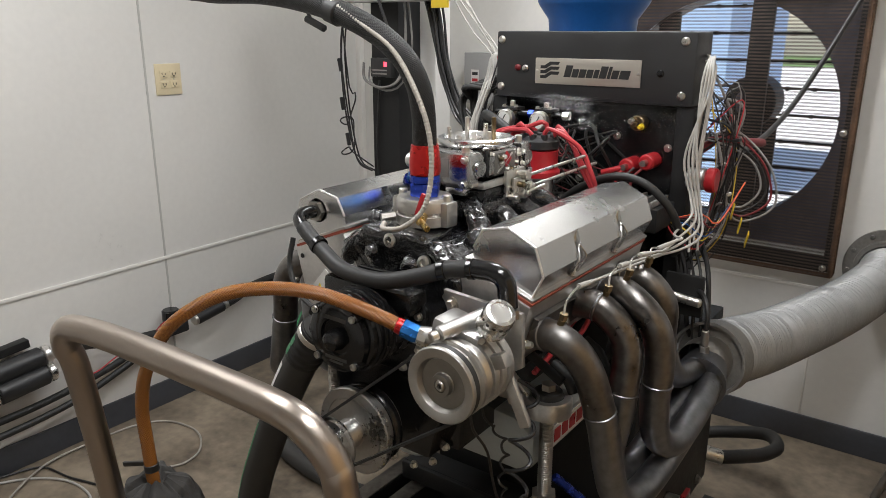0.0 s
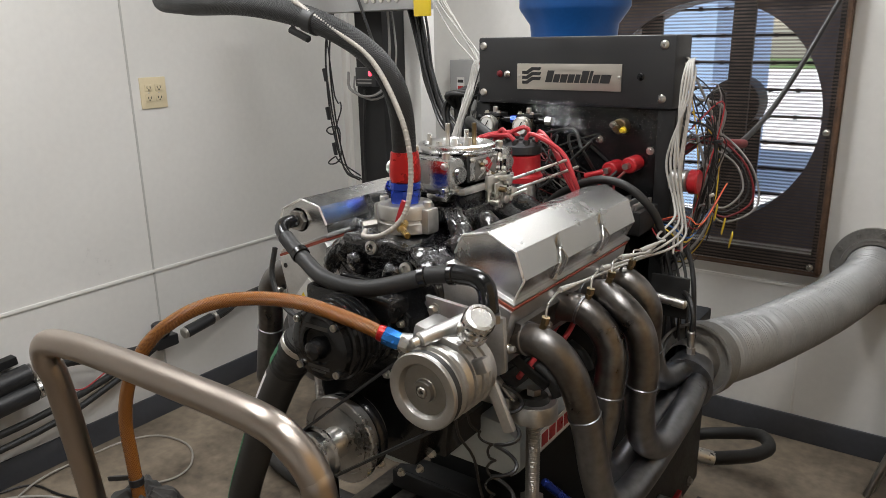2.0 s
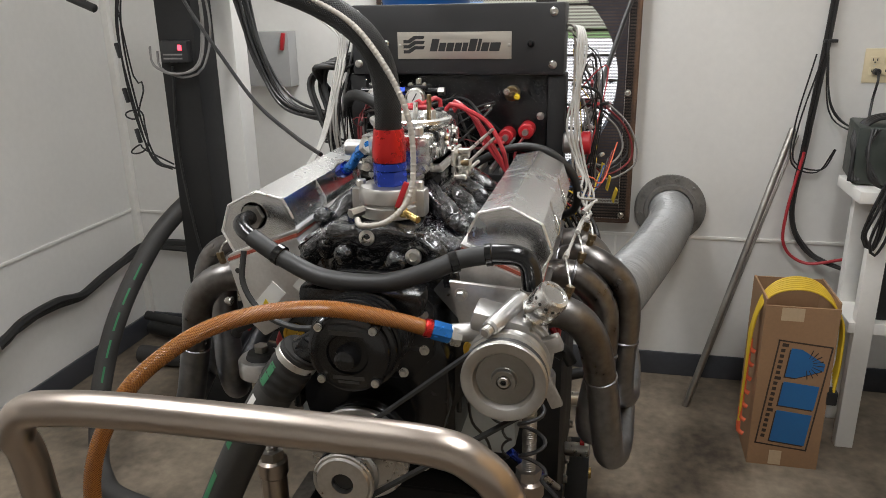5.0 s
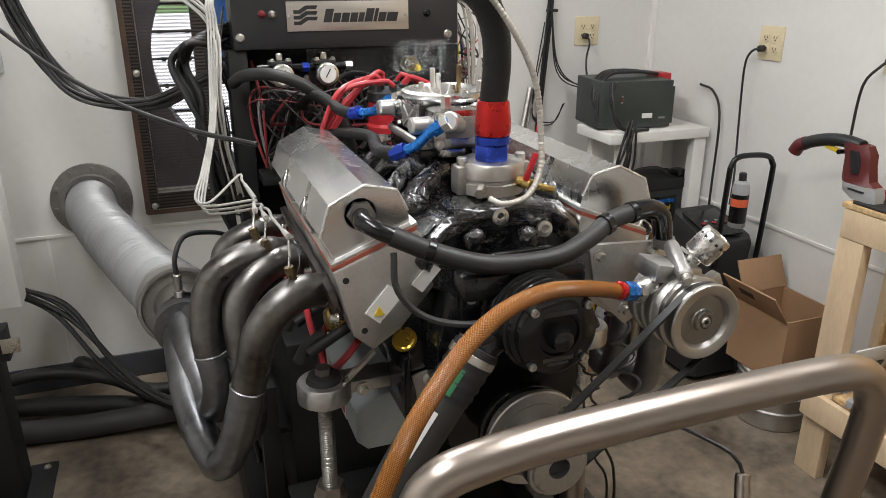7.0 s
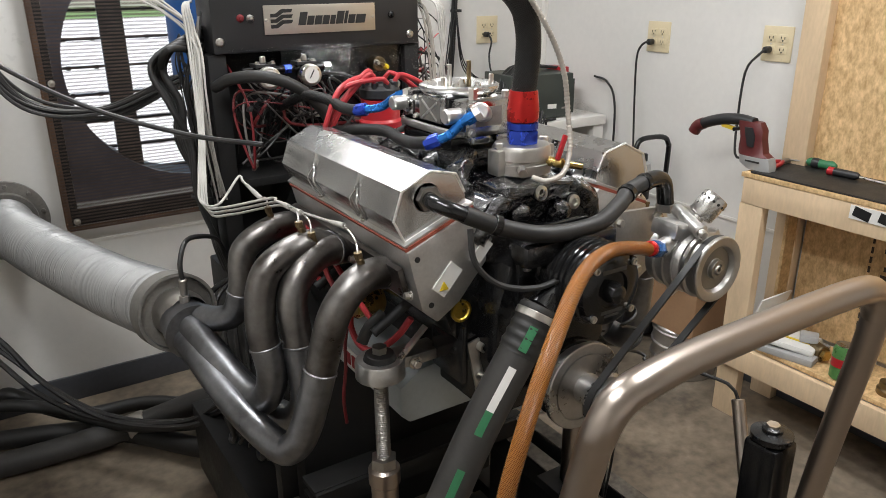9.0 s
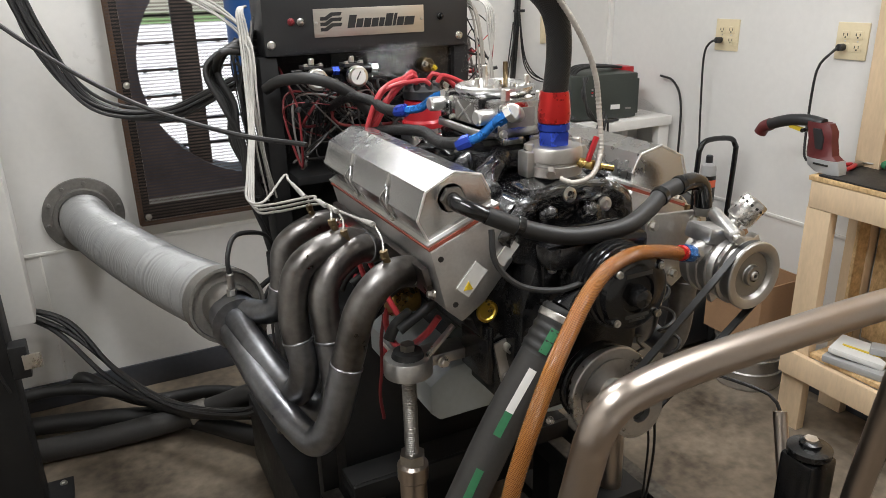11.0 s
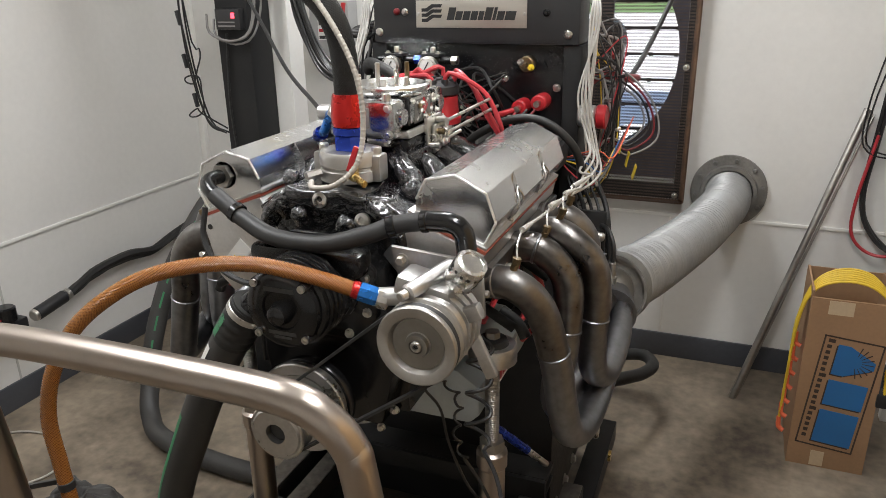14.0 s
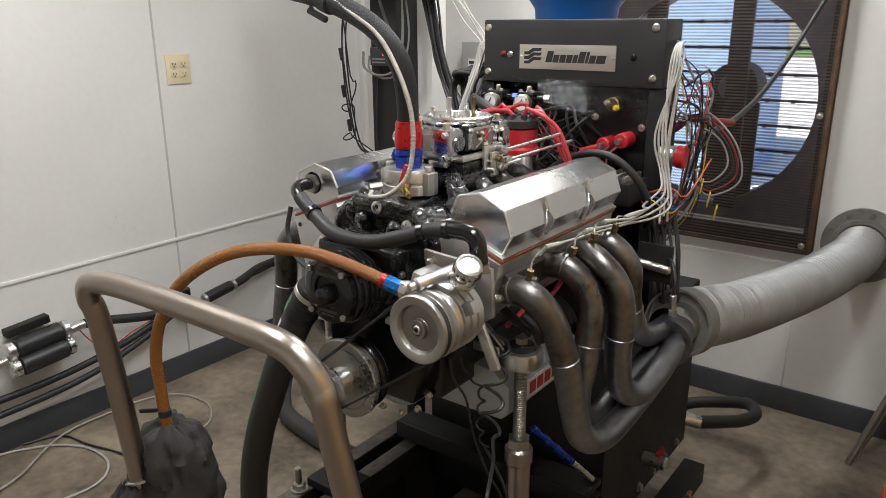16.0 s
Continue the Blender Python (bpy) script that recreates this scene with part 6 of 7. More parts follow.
mod2 = part("coil", rod((-0.56, 1.935, 1.215), (-0.535, 1.935, 1.215), 0.03, 20, 0.004), REDP, cs, "red-capped coil can")
part("coil_can", rod((-0.605, 1.935, 1.215), (-0.561, 1.935, 1.215), 0.027, 20, 0.004), CASTAL, mod2)
part("swivel_bracket", box((-0.545, 1.80, 0.965), (0.09, 0.012, 0.10), 0.004), BLACKM, cs, "black bracket plate")
part("swivel_handle", rod((-0.60, 1.785, 0.965), (-0.50, 1.785, 0.955), 0.011, 14, 0.004), BOLT, cs)

for k in range(3):
    part("yellow_tag", box((-0.505 + 0.018 * k, 1.985 + 0.01 * k, 1.135 - 0.035 * k), (0.003, 0.018, 0.04), 0.001, (10 * k, 8, 20)), YELLOWS, cs, "yellow cable tag")
for k in range(4):
    q = 0.012 * k
    part("looped_lead", tube([(-0.60, 2.02, 1.30), (-0.54, 2.03 + q, 1.285 + q), (-0.48 + q, 2.03, 1.25), (-0.455 + q, 2.02, 1.19 - q), (-0.49, 2.0, 1.145 - q), (-0.54, 1.985, 1.15), (-0.575, 1.96, 1.09)], 0.0026, 7, 0.012), (WIREG, WIREB, DARKRED, WIREG)[k], cs)
part("trunk_cable", tube([(-0.61, 2.03, 1.27), (-0.57, 2.05, 1.30), (-0.52, 2.10, 1.29), (-0.50, 2.18, 1.28)], 0.011, 12, 0.012), DARKRED, cs, "dark red sleeved trunk of leads")

# harness of loose wires about the console
for k in range(22):
    x = random.uniform(-1.12, -0.86)
    z = random.uniform(1.15, 1.36)
    pts = [(x, 1.97, z)]
    for q in range(3):
        pts.append((min(-0.66, max(-1.11, x + random.uniform(-0.12, 0.12))), random.uniform(1.83, 1.93), random.uniform(1.12, 1.34)))
    pts.append((random.uniform(-1.12, -0.64), 1.96, random.uniform(1.10, 1.2)))
    part("harness_wire", tube(pts, random.choice([0.0016, 0.002, 0.003, 0.004]), 7, 0.016), random.choice([WIREB, WIREB, WIREB, DARKRED, WIREB, WIREG, WIREB, WIREG]), cs)
    if k % 3 == 0:
        part("terminal", box(pts[1], (0.009, 0.012, 0.02), 0.002, (random.uniform(0, 90), 30, 0)), random.choice([BOLT, STEEL, STICKER, BLACKP]), cs)
for s, x in ((1, -0.590), (-1, -1.165)):
    for k in range(18):
        y = random.uniform(1.94, 2.05)
        far = 0.09 if s > 0 else 0.05
        tone = random.choice([WIREB, WIREG, WIREB, WIREB, WIREB, WIREG, WIREY if s > 0 else WIREB, WIRER if s > 0 else WIREB])
        pts = [(x, y, 1.48 - 0.012 * k), (x + s * random.uniform(0.02, far), y + random.uniform(-0.04, 0.06), random.uniform(1.25, 1.42)), (x + s * random.uniform(0.01, far * 0.8), y + random.uniform(-0.05, 0.05), random.uniform(1.08, 1.22)), (x + s * random.uniform(0, 0.03), y, random.uniform(0.98, 1.1)), (x - s * 0.03, y + 0.02, random.uniform(0.95, 1.05))]
        part("side_wire", tube(pts, random.choice([0.0016, 0.002, 0.0035]) if tone in (WIREB, WIREG) else 0.0016, 7, 0.016), tone, cs)
    for k in range(7 if s > 0 else 0):
        q = (x + random.uniform(0.02, 0.12), random.uniform(1.95, 2.05), random.uniform(1.1, 1.38))
        part("terminal", box(q, (0.008, 0.012, 0.022), 0.002, (random.uniform(0, 90), random.uniform(0, 90), 0)), random.choice([YELLOWS, BOLT, WIRER, BLACKP]), cs)
for k in range(6):
    d = 0.011 * k
    wob = random.uniform(-0.02, 0.02)
    part("thick_cable", tube([(-1.15, 2.0, 1.44 - d), (-1.20 - d, 1.97 - d, 1.425 - 0.4 * d), (-1.275 + wob, 1.95 + d, 1.37 - 0.7 * d), (-1.25 + wob, 1.93 + d, 1.28), (-1.228 - 0.3 * d, 1.92 + d, 1.19), (-1.215 + wob, 1.92 + d, 1.06), (-1.185, 1.93 + d, 0.92), (-1.15, 1.95 + d, 0.80)], 0.0058 + 0.0012 * (k % 3), 10, 0.014), RUBBER, cs, "thick black cable")
for k, z in enumerate((1.20, 1.05)):
    part("bundle_tie", lathe([(0.03, 0), (0.032, 0.0), (0.032, 0.006), (0.03, 0.006)], (-1.225 + 0.02 * k, 1.948, z), (0.1, 0, 1), 20, close=False), BLACKP, cs, "black cable tie")
for k in range(7):
    x, y = -0.575 + 0.012 * k, 1.84 + 0.02 * (k % 3)
    part("hanging_cable", tube([(x - 0.05, 1.93, 1.06), (x, y, 0.99), (x + 0.015, y - 0.01, 0.90 - 0.02 * k), (x + 0.03 * (k % 2), y + 0.02, 0.80 - 0.015 * k), (x - 0.02, y + 0.05, 0.76), (x - 0.05, y + 0.10, 0.79)], random.choice([0.003, 0.004, 0.006]), 8, 0.014), WIREB, cs)
    part("branch_wire", tube([(-0.64, 1.9, 1.11), (-0.60 + 0.01 * k, 1.85, 1.09 + 0.01 * k), (-0.55 + 0.008 * k, 1.86, 1.06 + 0.012 * k), (-0.53 + 0.01 * k, 1.93, 1.10 + 0.02 * k)], 0.0018, 6, 0.012), (WIRER, WIREB, WIREY, BLUEP, WIREB, DARKRED, ORANGE)[k], cs)
# red-sheathed battery leads dropping from the console lugs
for k in range(3):
    part("lug_lead", tube([(-0.74 + 0.02 * k, 1.872, 1.235), (-0.755 + 0.02 * k, 1.85, 1.21), (-0.75 + 0.015 * k, 1.86, 1.15), (-0.74 + 0.015 * k, 1.88, 1.09), (-0.74, 1.9, 1.0)], 0.0032, 8, 0.012), (WIRER, WIREB, DARKRED)[k], cs)
part("lug_boot", tube([(-0.745, 1.868, 1.235), (-0.77, 1.864, 1.227), (-0.80, 1.866, 1.217)], 0.0075, 12, 0.01), REDP, cs, "red rubber lug boot")
hose("vacuum_line", [(-0.83, 1.72, 1.17), (-0.795, 1.715, 1.199), (-0.735, 1.707, 1.231), (-0.675, 1.70, 1.246), (-0.615, 1.70, 1.231), (-0.565, 1.72, 1.175), (-0.56, 1.78, 1.09), (-0.60, 1.86, 1.04)], 0.0095, RUBBER, "black rubber line arching behind the valve cover", "hose", 12)
# blue inlet drum above the console
bl = thing("blue_drum", (-0.93, 2.25, 1.30), "blue moulded plastic intake drum behind the console", "drum")
part("drum", lathe([(0.10, 0.0), (0.125, 0.02), (0.125, 0.25), (0.132, 0.32), (0.16, 0.36), (0.165, 0.37), (0.165, 0.395), (0.15, 0.40)], (-1.04, 2.275, 1.27), (0, 0, 1), 40), BLUEP, bl)
part("stand", span(-1.10, -0.98, 2.2, 2.27, 0.781, 1.27, 0.003), BLACKM, bl)

# ---------------------------------------------------------------- back and right side of the room
solid("conduit_pipe", rod((-0.135, 2.818, 0.0), (0.19, 3.075, 1.085), 0.0125, 16, 0.001), STEEL, "bare steel conduit pipe leaning against the wall", "pipe")
solid("thin_rod", rod((-0.118, 2.852, 0.0), (0.212, 3.08, 1.06), 0.005, 10), STEEL, "thin steel rod leaning against the wall", "pipe")
wires("cable_bundle", [(0.285, 3.07, 2.7), (0.28, 3.07, 1.9), (0.27, 3.07, 1.45), (0.24, 3.07, 1.05), (0.225, 3.06, 0.75), (0.30, 3.05, 0.60), (0.42, 3.0, 0.55)], 0.0065, WIREB, "black cables strapped together down the wall", 0.007, 3)
hose("red_cable", [(0.235, 3.05, 1.0), (0.20, 3.05, 0.75), (0.21, 3.05, 0.62), (0.29, 3.04, 0.56), (0.40, 2.98, 0.60), (0.48, 2.9, 0.66)], 0.006, WIRER, "red battery cable looping from wall to shelf", "cable", 8)
wires("lead_bundle", [(0.27, 3.06, 1.40), (0.31, 3.05, 1.16), (0.40, 3.0, 1.09), (0.47, 2.85, 1.10)], 0.003, WIREB, "thin loose leads running to the inverter", 0.02, 3)
wires("lead_bundle", [(0.24, 3.06, 1.35), (0.18, 3.05, 1.1), (0.20, 3.06, 0.95), (0.28, 3.06, 0.92), (0.33, 3.04, 1.0)], 0.003, WIREB, "thin loose leads hanging on the wall", 0.02, 2)
wires("cord_coil", [(0.40, 2.60, 1.0), (0.36, 2.585, 0.9), (0.34, 2.585, 0.8), (0.37, 2.59, 0.76), (0.39, 2.59, 0.85), (0.40, 2.60, 0.98)], 0.005, WIREB, "coiled black cord hung on the shelf edge", 0.012, 4)
solid("cable_strap", span(0.255, 0.30, 3.058, 3.086, 1.40, 1.412, 0.002), BLACKP, "black strap holding the wall cables", "strap")

# tall open cardboard box with a yellow lead draped over it
cbx = thing("cardboard_box", (0.16, 2.58, 0), "tall open brown cardboard box with blue printed panel", "box")


def slab(c, s, turn=(0, 0, 0), bevel=0.0015):
    return box(c, s, bevel, turn)


bw, bd, bh_, th_ = 0.228, 0.245, 0.60, 0.006
bx0, by0 = 0.042, 2.457
part("front_side", span(bx0, bx0 + bw, by0, by0 + th_, 0.004, bh_), CARD, cbx)
part("back_side", span(bx0, bx0 + bw, by0 + bd - th_, by0 + bd, 0.004, bh_ + 0.015), CARD, cbx)
part("left_side", span(bx0, bx0 + th_, by0 + th_, by0 + bd - th_, 0.004, bh_ + 0.02), CARD, cbx)
part("right_side", span(bx0 + bw - th_, bx0 + bw, by0 + th_, by0 + bd - th_, 0.004, bh_ + 0.02), CARD, cbx)
part("bottom", span(bx0, bx0 + bw, by0, by0 + bd, 0, 0.004), CARD, cbx)
part("tape_strip", span(bx0 + 0.05, bx0 + 0.12, by0 - 0.001, by0, 0.55, 0.595), TAPE, cbx)
part("tape_strip", span(bx0 + 0.07, bx0 + 0.11, by0 - 0.001, by0, 0.005, 0.06), TAPE, cbx)
fx0, fx1, fz0, fz1 = bx0 + 0.035, bx0 + 0.205, 0.075, 0.475
fcx, fcz = (fx0 + fx1) / 2, (fz0 + fz1) / 2


def printed(name, polys, lift, ink, parent, label=""):
    """Flat print on the box front: polygons of (x, z), all turned a little with the panel."""
    b = bmesh.new()
    c, q = math.cos(radians(-5)), math.sin(radians(-5))
    for poly in polys:
        prism([(fcx + (x - fcx) * c - (z - fcz) * q, fcz + (x - fcx) * q + (z - fcz) * c) for x, z in poly], by0 - lift, by0 - 0.0002, 0, b)
    return part(name, b, ink, parent, label)


def rect(x0, x1, z0, z1):
    return [(x0, z0), (x1, z0), (x1, z1), (x0, z1)]


pf = printed("print_frame", [rect(fx0, fx1, fz0, fz0 + 0.005), rect(fx0, fx1, fz1 - 0.005, fz1), rect(fx0, fx0 + 0.005, fz0, fz1), rect(fx1 - 0.005, fx1, fz0, fz1)], 0.0012, BOXINK, cbx, "dark printed border")
x0, x1 = fx0 + 0.045, fx1 - 0.012
wedges = [[(x0, 0.345), (x0 + 0.035, 0.345), (x1, 0.385), (x1, 0.41), (x0 + 0.035, 0.45), (x0, 0.45)], rect(x0, x1, 0.235, 0.325), rect(x0, x1, 0.095, 0.215)]
shades = [[(x - 0.004, z - 0.005) for x, z in poly] for poly in wedges]
printed("print_shade", shades, 0.0009, BOXINK, pf)
printed("print_block", wedges, 0.0016, BLUEINK, pf, "three blue block shapes")
printed("print_bars", [rect(fx0 + 0.014, fx0 + (0.034 if k % 6 == 0 else 0.027), 0.452 - 0.0205 * k, 0.464 - 0.0205 * k) for k in range(18)], 0.0012, BOXINK, pf, "column of small printed bars")
rays = []
for k in range(9):
    a = radians(-75 + 19 * k)
    u, v = (math.cos(a), math.sin(a)), (-math.sin(a), math.cos(a))
    o = (fx0 + 0.10, 0.40)
    rays.append([(o[0] + u[0] * r + v[0] * w, o[1] + u[1] * r + v[1] * w) for r, w in ((0.022, -0.0008), (0.055, -0.0016), (0.055, 0.0016), (0.022, 0.0008))])
printed("print_rays", rays, 0.0019, BOXINK, pf)
yl = thing("ignition_wire_set", (0.16, 2.5, 0.6), "yellow ignition wires with orange boots over the box", "cable")
for k in range(7):
    d = 0.006 * (k - 3)
    zl = 0.15 + 0.05 * k
    pts = [(0.012 + d * 0.4, 2.50 + d, zl), (0.015, 2.51 + d, 0.48), (0.05, 2.52 + d, 0.61 + d * 0.4), (0.13, 2.53 + d * 1.5, 0.655 + d * 0.6), (0.22, 2.52 + d * 1.5, 0.64 + d * 0.5), (0.285, 2.50 + d, 0.55), (0.292, 2.48 + d, 0.42), (0.285, 2.475 + d, 0.30 + 0.01 * k)]
    part("yellow_wire", tube(pts, 0.0042, 8, 0.014), WIREY, yl)
    part("orange_boot", tube([pts[0], (pts[0][0] + 0.002, pts[0][1] - 0.004, zl - 0.035), (pts[0][0] + 0.018, pts[0][1] - 0.01, zl - 0.045)], 0.0075, 8, 0.01), ORANGE, yl, "orange plug boot")
part("black_cap", box((0.283, 2.475, 0.28), (0.035, 0.05, 0.05), 0.008), BLACKP, yl)

# white shelf unit in the corner
SX0, SX1, SY0, SY1 = 0.345, 0.79, 2.62, 2.87
sh = thing("shelf_unit", (0.57, 2.84, 0), "white painted wooden shelf unit in the corner", "shelf")
part("top_board", span(SX0 - 0.03, SX1, SY0 - 0.012, SY1, 0.915, 0.955, 0.003), TRIMW, sh)
part("middle_shelf", span(SX0 + 0.004, SX1, SY0 + 0.004, SY1, 0.45, 0.49, 0.003), TRIMW, sh)
for x in (SX0 + 0.055, SX1 - 0.03):
    for y in (SY0 + 0.022, SY1 - 0.022):
        part("leg", span(x - 0.03, x + 0.03, y - 0.02, y + 0.02, 0, 0.914, 0.003), TRIMW, sh)
b = thing("car_battery", (0.60, 2.78, 0.49), "large black truck battery with printed label", "battery")
part("case", span(0.43, 0.765, 2.66, 2.83, 0.491, 0.69, 0.006), BLACKP, b)
part("lid", span(0.425, 0.77, 2.655, 2.835, 0.6905, 0.735, 0.006), BLACKM, b)
part("label", span(0.50, 0.70, 2.6585, 2.6598, 0.545, 0.66), BLACKG, b)
txt = bpy.data.curves.new("label_text", "FONT")
txt.body, txt.size, txt.extrude = "Commercial", 0.032, 0.0004
to = bpy.data.objects.new("tmp_text", txt)
me = bpy.data.meshes.new_from_object(to)
me.materials.append(YELLOWS)
me.transform(Matrix.Translation((0.515, 2.6578, 0.60)) @ Matrix.Rotation(radians(90), 4, "X"))
lt = new("label_text", me)
lt.parent, lt.matrix_parent_inverse = b, Matrix.Translation(-Vector(b.location))
part("label_band", span(0.57, 0.69, 2.657, 2.658, 0.632, 0.648), BLUEL, b)
part("label_patch", span(0.515, 0.55, 2.657, 2.658, 0.632, 0.655), YELLOWS, b)
part("label_line", span(0.52, 0.68, 2.657, 2.658, 0.575, 0.582), STICKER, b)
for x, m in ((0.46, REDP), (0.73, BLACKG)):
    part("terminal_cover", box((x, 2.70, 0.75), (0.05, 0.06, 0.03), 0.008), m, b)
part("strap", tube([(0.50, 2.74, 0.735), (0.55, 2.74, 0.765), (0.65, 2.74, 0.765), (0.70, 2.74, 0.735)], 0.007, 8, 0.012), RUBBERG, b)
iv = thing("power_inverter", (0.58, 2.80, 0.955), "dark green metal power inverter with cables on top", "inverter")
part("case", box((0.585, 2.80, 1.055), (0.32, 0.24, 0.19), 0.008, (0, 0, -8)), GREENM, iv)
part("front_face", box((0.60, 2.678, 1.05), (0.27, 0.004, 0.15), 0.003, (0, 0, -8)), GREENM, iv)
part("face_mark", box((0.62, 2.672, 1.01), (0.045, 0.002, 0.02), 0.001, (0, 0, -8)), STICKER, iv)
part("face_mark_small", box((0.685, 2.665, 1.00), (0.03, 0.002, 0.01), 0.001, (0, 0, -8)), WIREG, iv)
for k in range(3):
    part("pilot_light", rod((0.505, 2.688, 1.09 - 0.012 * k), (0.505, 2.683, 1.09 - 0.012 * k), 0.004, 8), REDP if k == 1 else WIREG, iv)
for k in range(4):
    part("top_cable", tube([(0.40 + 0.01 * k, 2.70, 0.97), (0.415, 2.72 + 0.02 * k, 1.10), (0.47, 2.74 + 0.02 * k, 1.17), (0.60, 2.76 + 0.025 * k, 1.175), (0.74, 2.78 + 0.02 * k, 1.16)], 0.006, 8, 0.014), WIREB, iv)
part("red_unit", box((0.755, 2.80, 1.10), (0.05, 0.10, 0.13), 0.006), REDP, iv, "red plastic unit beside it")
for ob in iv.children_recursive:
    ob.data.transform(Matrix.Translation((-0.10, 0, 0)))
for k in range(3):
    part("side_cord", tube([(0.335 + 0.012 * k, 2.66, 1.15), (0.325, 2.63 + 0.01 * k, 1.08), (0.335 + 0.01 * k, 2.615, 1.0), (0.385, 2.61, 0.968), (0.46 + 0.02 * k, 2.625, 0.963)], 0.005, 8, 0.012), WIREB, iv)
solid("plastic_bag", lathe([(0.0, 0), (0.05, 0.005), (0.06, 0.03), (0.03, 0.06), (0, 0.07)], (0.70, 2.71, 0.956), (0, 0, 1), 14), CLEARP, "crumpled clear plastic bag on the shelf", "bag")


def plug(p, n, way, label):
    e = thing("mains_lead", p, label, "cable", "mains leads")
    part("plug", rod(p, Vector(p) + Vector(n) * 0.03, 0.012, 12, 0.003), WIREB, e)
    part("cord", tube([Vector(p) + Vector(n) * 0.028] + way, 0.0045, 8, 0.014), WIREB, e)


plug((0.445, YB - 0.01, 1.297), (0, -1, 0), [(0.44, 3.02, 1.27), (0.435, 3.03, 1.20), (0.42, 2.98, 1.12), (0.40, 2.85, 1.06)], "black mains lead from outlet to inverter")
plug((X1 - 0.01, 2.38, 1.291), (-1, 0, 0), [(0.76, 2.40, 1.28), (0.755, 2.42, 1.22), (0.765, 2.42, 1.0), (0.76, 2.40, 0.80), (0.72, 2.36, 0.70)], "black mains lead from outlet to the charger")
plug((X1 - 0.01, 1.836, 1.298), (-1, 0, 0), [(0.76, 1.85, 1.28), (0.74, 1.88, 1.22), (0.73, 1.88, 1.05), (0.70, 1.85, 0.93), (0.68, 1.8, 0.925)], "black mains lead hanging behind the bench")
hose("saw_cord", [(0.79, 2.70, 1.12), (0.795, 2.62, 1.10), (0.79, 2.56, 1.0), (0.785, 2.55, 0.7), (0.76, 2.52, 0.4), (0.74, 2.5, 0.03)], 0.005, WIREB, "black cord hanging off the shelf", "cable", 8)

# wheeled battery charger
ch = thing("battery_charger", (0.63, 2.36, 0), "black wheeled battery charger with bent tube handle", "charger")
sec = []
for z, k, dy in ((0.03, 1.0, 0), (0.42, 0.94, 0.01), (0.58, 0.98, 0), (0.63, 0.92, 0.0)):
    w, d = 0.115 * k, 0.13 * k
    sec.append([(0.645 + x * w, 2.36 + dy + y * d, z + (0.035 * y if z > 0.6 else 0)) for x, y in ((-1, -0.8), (-0.8, -1), (0.8, -1), (1, -0.8), (1, 0.8), (0.8, 1), (-0.8, 1), (-1, 0.8))])
part("body", loft(sec), BLACKP, ch)
part("control_panel", box((0.64, 2.35, 0.637), (0.16, 0.18, 0.006), 0.003, (15, 0, 0)), BLACKG, ch)
for k in range(5):
    part("panel_mark", box((0.59 + 0.025 * k, 2.34 + 0.02 * (k % 2), 0.642), (0.015, 0.012, 0.002), 0, (15, 0, 0)), WIREG if k % 2 else REDP, ch)
part("script_bar", box((0.527, 2.33, 0.53), (0.002, 0.10, 0.015), 0, (8, 0, 0)), STICKER, ch)
part("handle", tube([(0.565, 2.225, 0.45), (0.562, 2.21, 0.84), (0.567, 2.208, 0.905), (0.60, 2.207, 0.935), (0.715, 2.207, 0.93), (0.752, 2.208, 0.90), (0.76, 2.21, 0.84), (0.757, 2.225, 0.45)], 0.0105, 12, 0.01), BLACKG, ch)
for y in (2.27, 2.45):
    part("wheel", lathe([(0.03, 0), (0.06, 0.003), (0.06, 0.03), (0.03, 0.033)], (0.745, y, 0.06), (1, 0, 0), 24), RUBBER, ch)
sc = thing("spray_can", (0.66, 2.245, 0.655), "grey spray can with black and orange print", "can")
part("can", lathe([(0.028, 0), (0.031, 0.004), (0.031, 0.15), (0.028, 0.17), (0.014, 0.18)], (0.66, 2.245, 0.652), (0, 0, 1), 24), GREYP, sc)
part("label", lathe([(0.0316, 0), (0.0316, 0.11)], (0.66, 2.245, 0.672), (0, 0, 1), 24, close=False), BLACKG, sc)
part("orange_band", lathe([(0.0319, 0), (0.0319, 0.03)], (0.66, 2.245, 0.735), (0, 0, 1), 24, close=False), ORANGE, sc)
part("cap", rod((0.66, 2.245, 0.828), (0.66, 2.245, 0.862), 0.014, 16, 0.004), BLACKP, sc)

# drum and the open box on it
dr = thing("steel_keg", (0.675, 1.955, 0), "ribbed galvanised steel keg standing on the floor", "keg")
prof = [(0.0, 0.0), (0.125, 0.0), (0.13, 0.006)]
for k in range(3):
    z = 0.02 + 0.058 * k
    prof += [(0.130, z), (0.130, z + 0.044), (0.136, z + 0.049), (0.136, z + 0.054), (0.130, z + 0.058)]
prof += [(0.13, 0.205), (0.12, 0.215), (0, 0.212)]
part("shell", lathe(prof, (0.675, 1.955, 0), (0, 0, 1), 44), CASTAL, dr)
ob2 = thing("open_carton", (0.66, 1.95, 0.215), "open brown cardboard carton resting on the keg", "box")
c0, s0 = (0.665, 1.955), 0.115
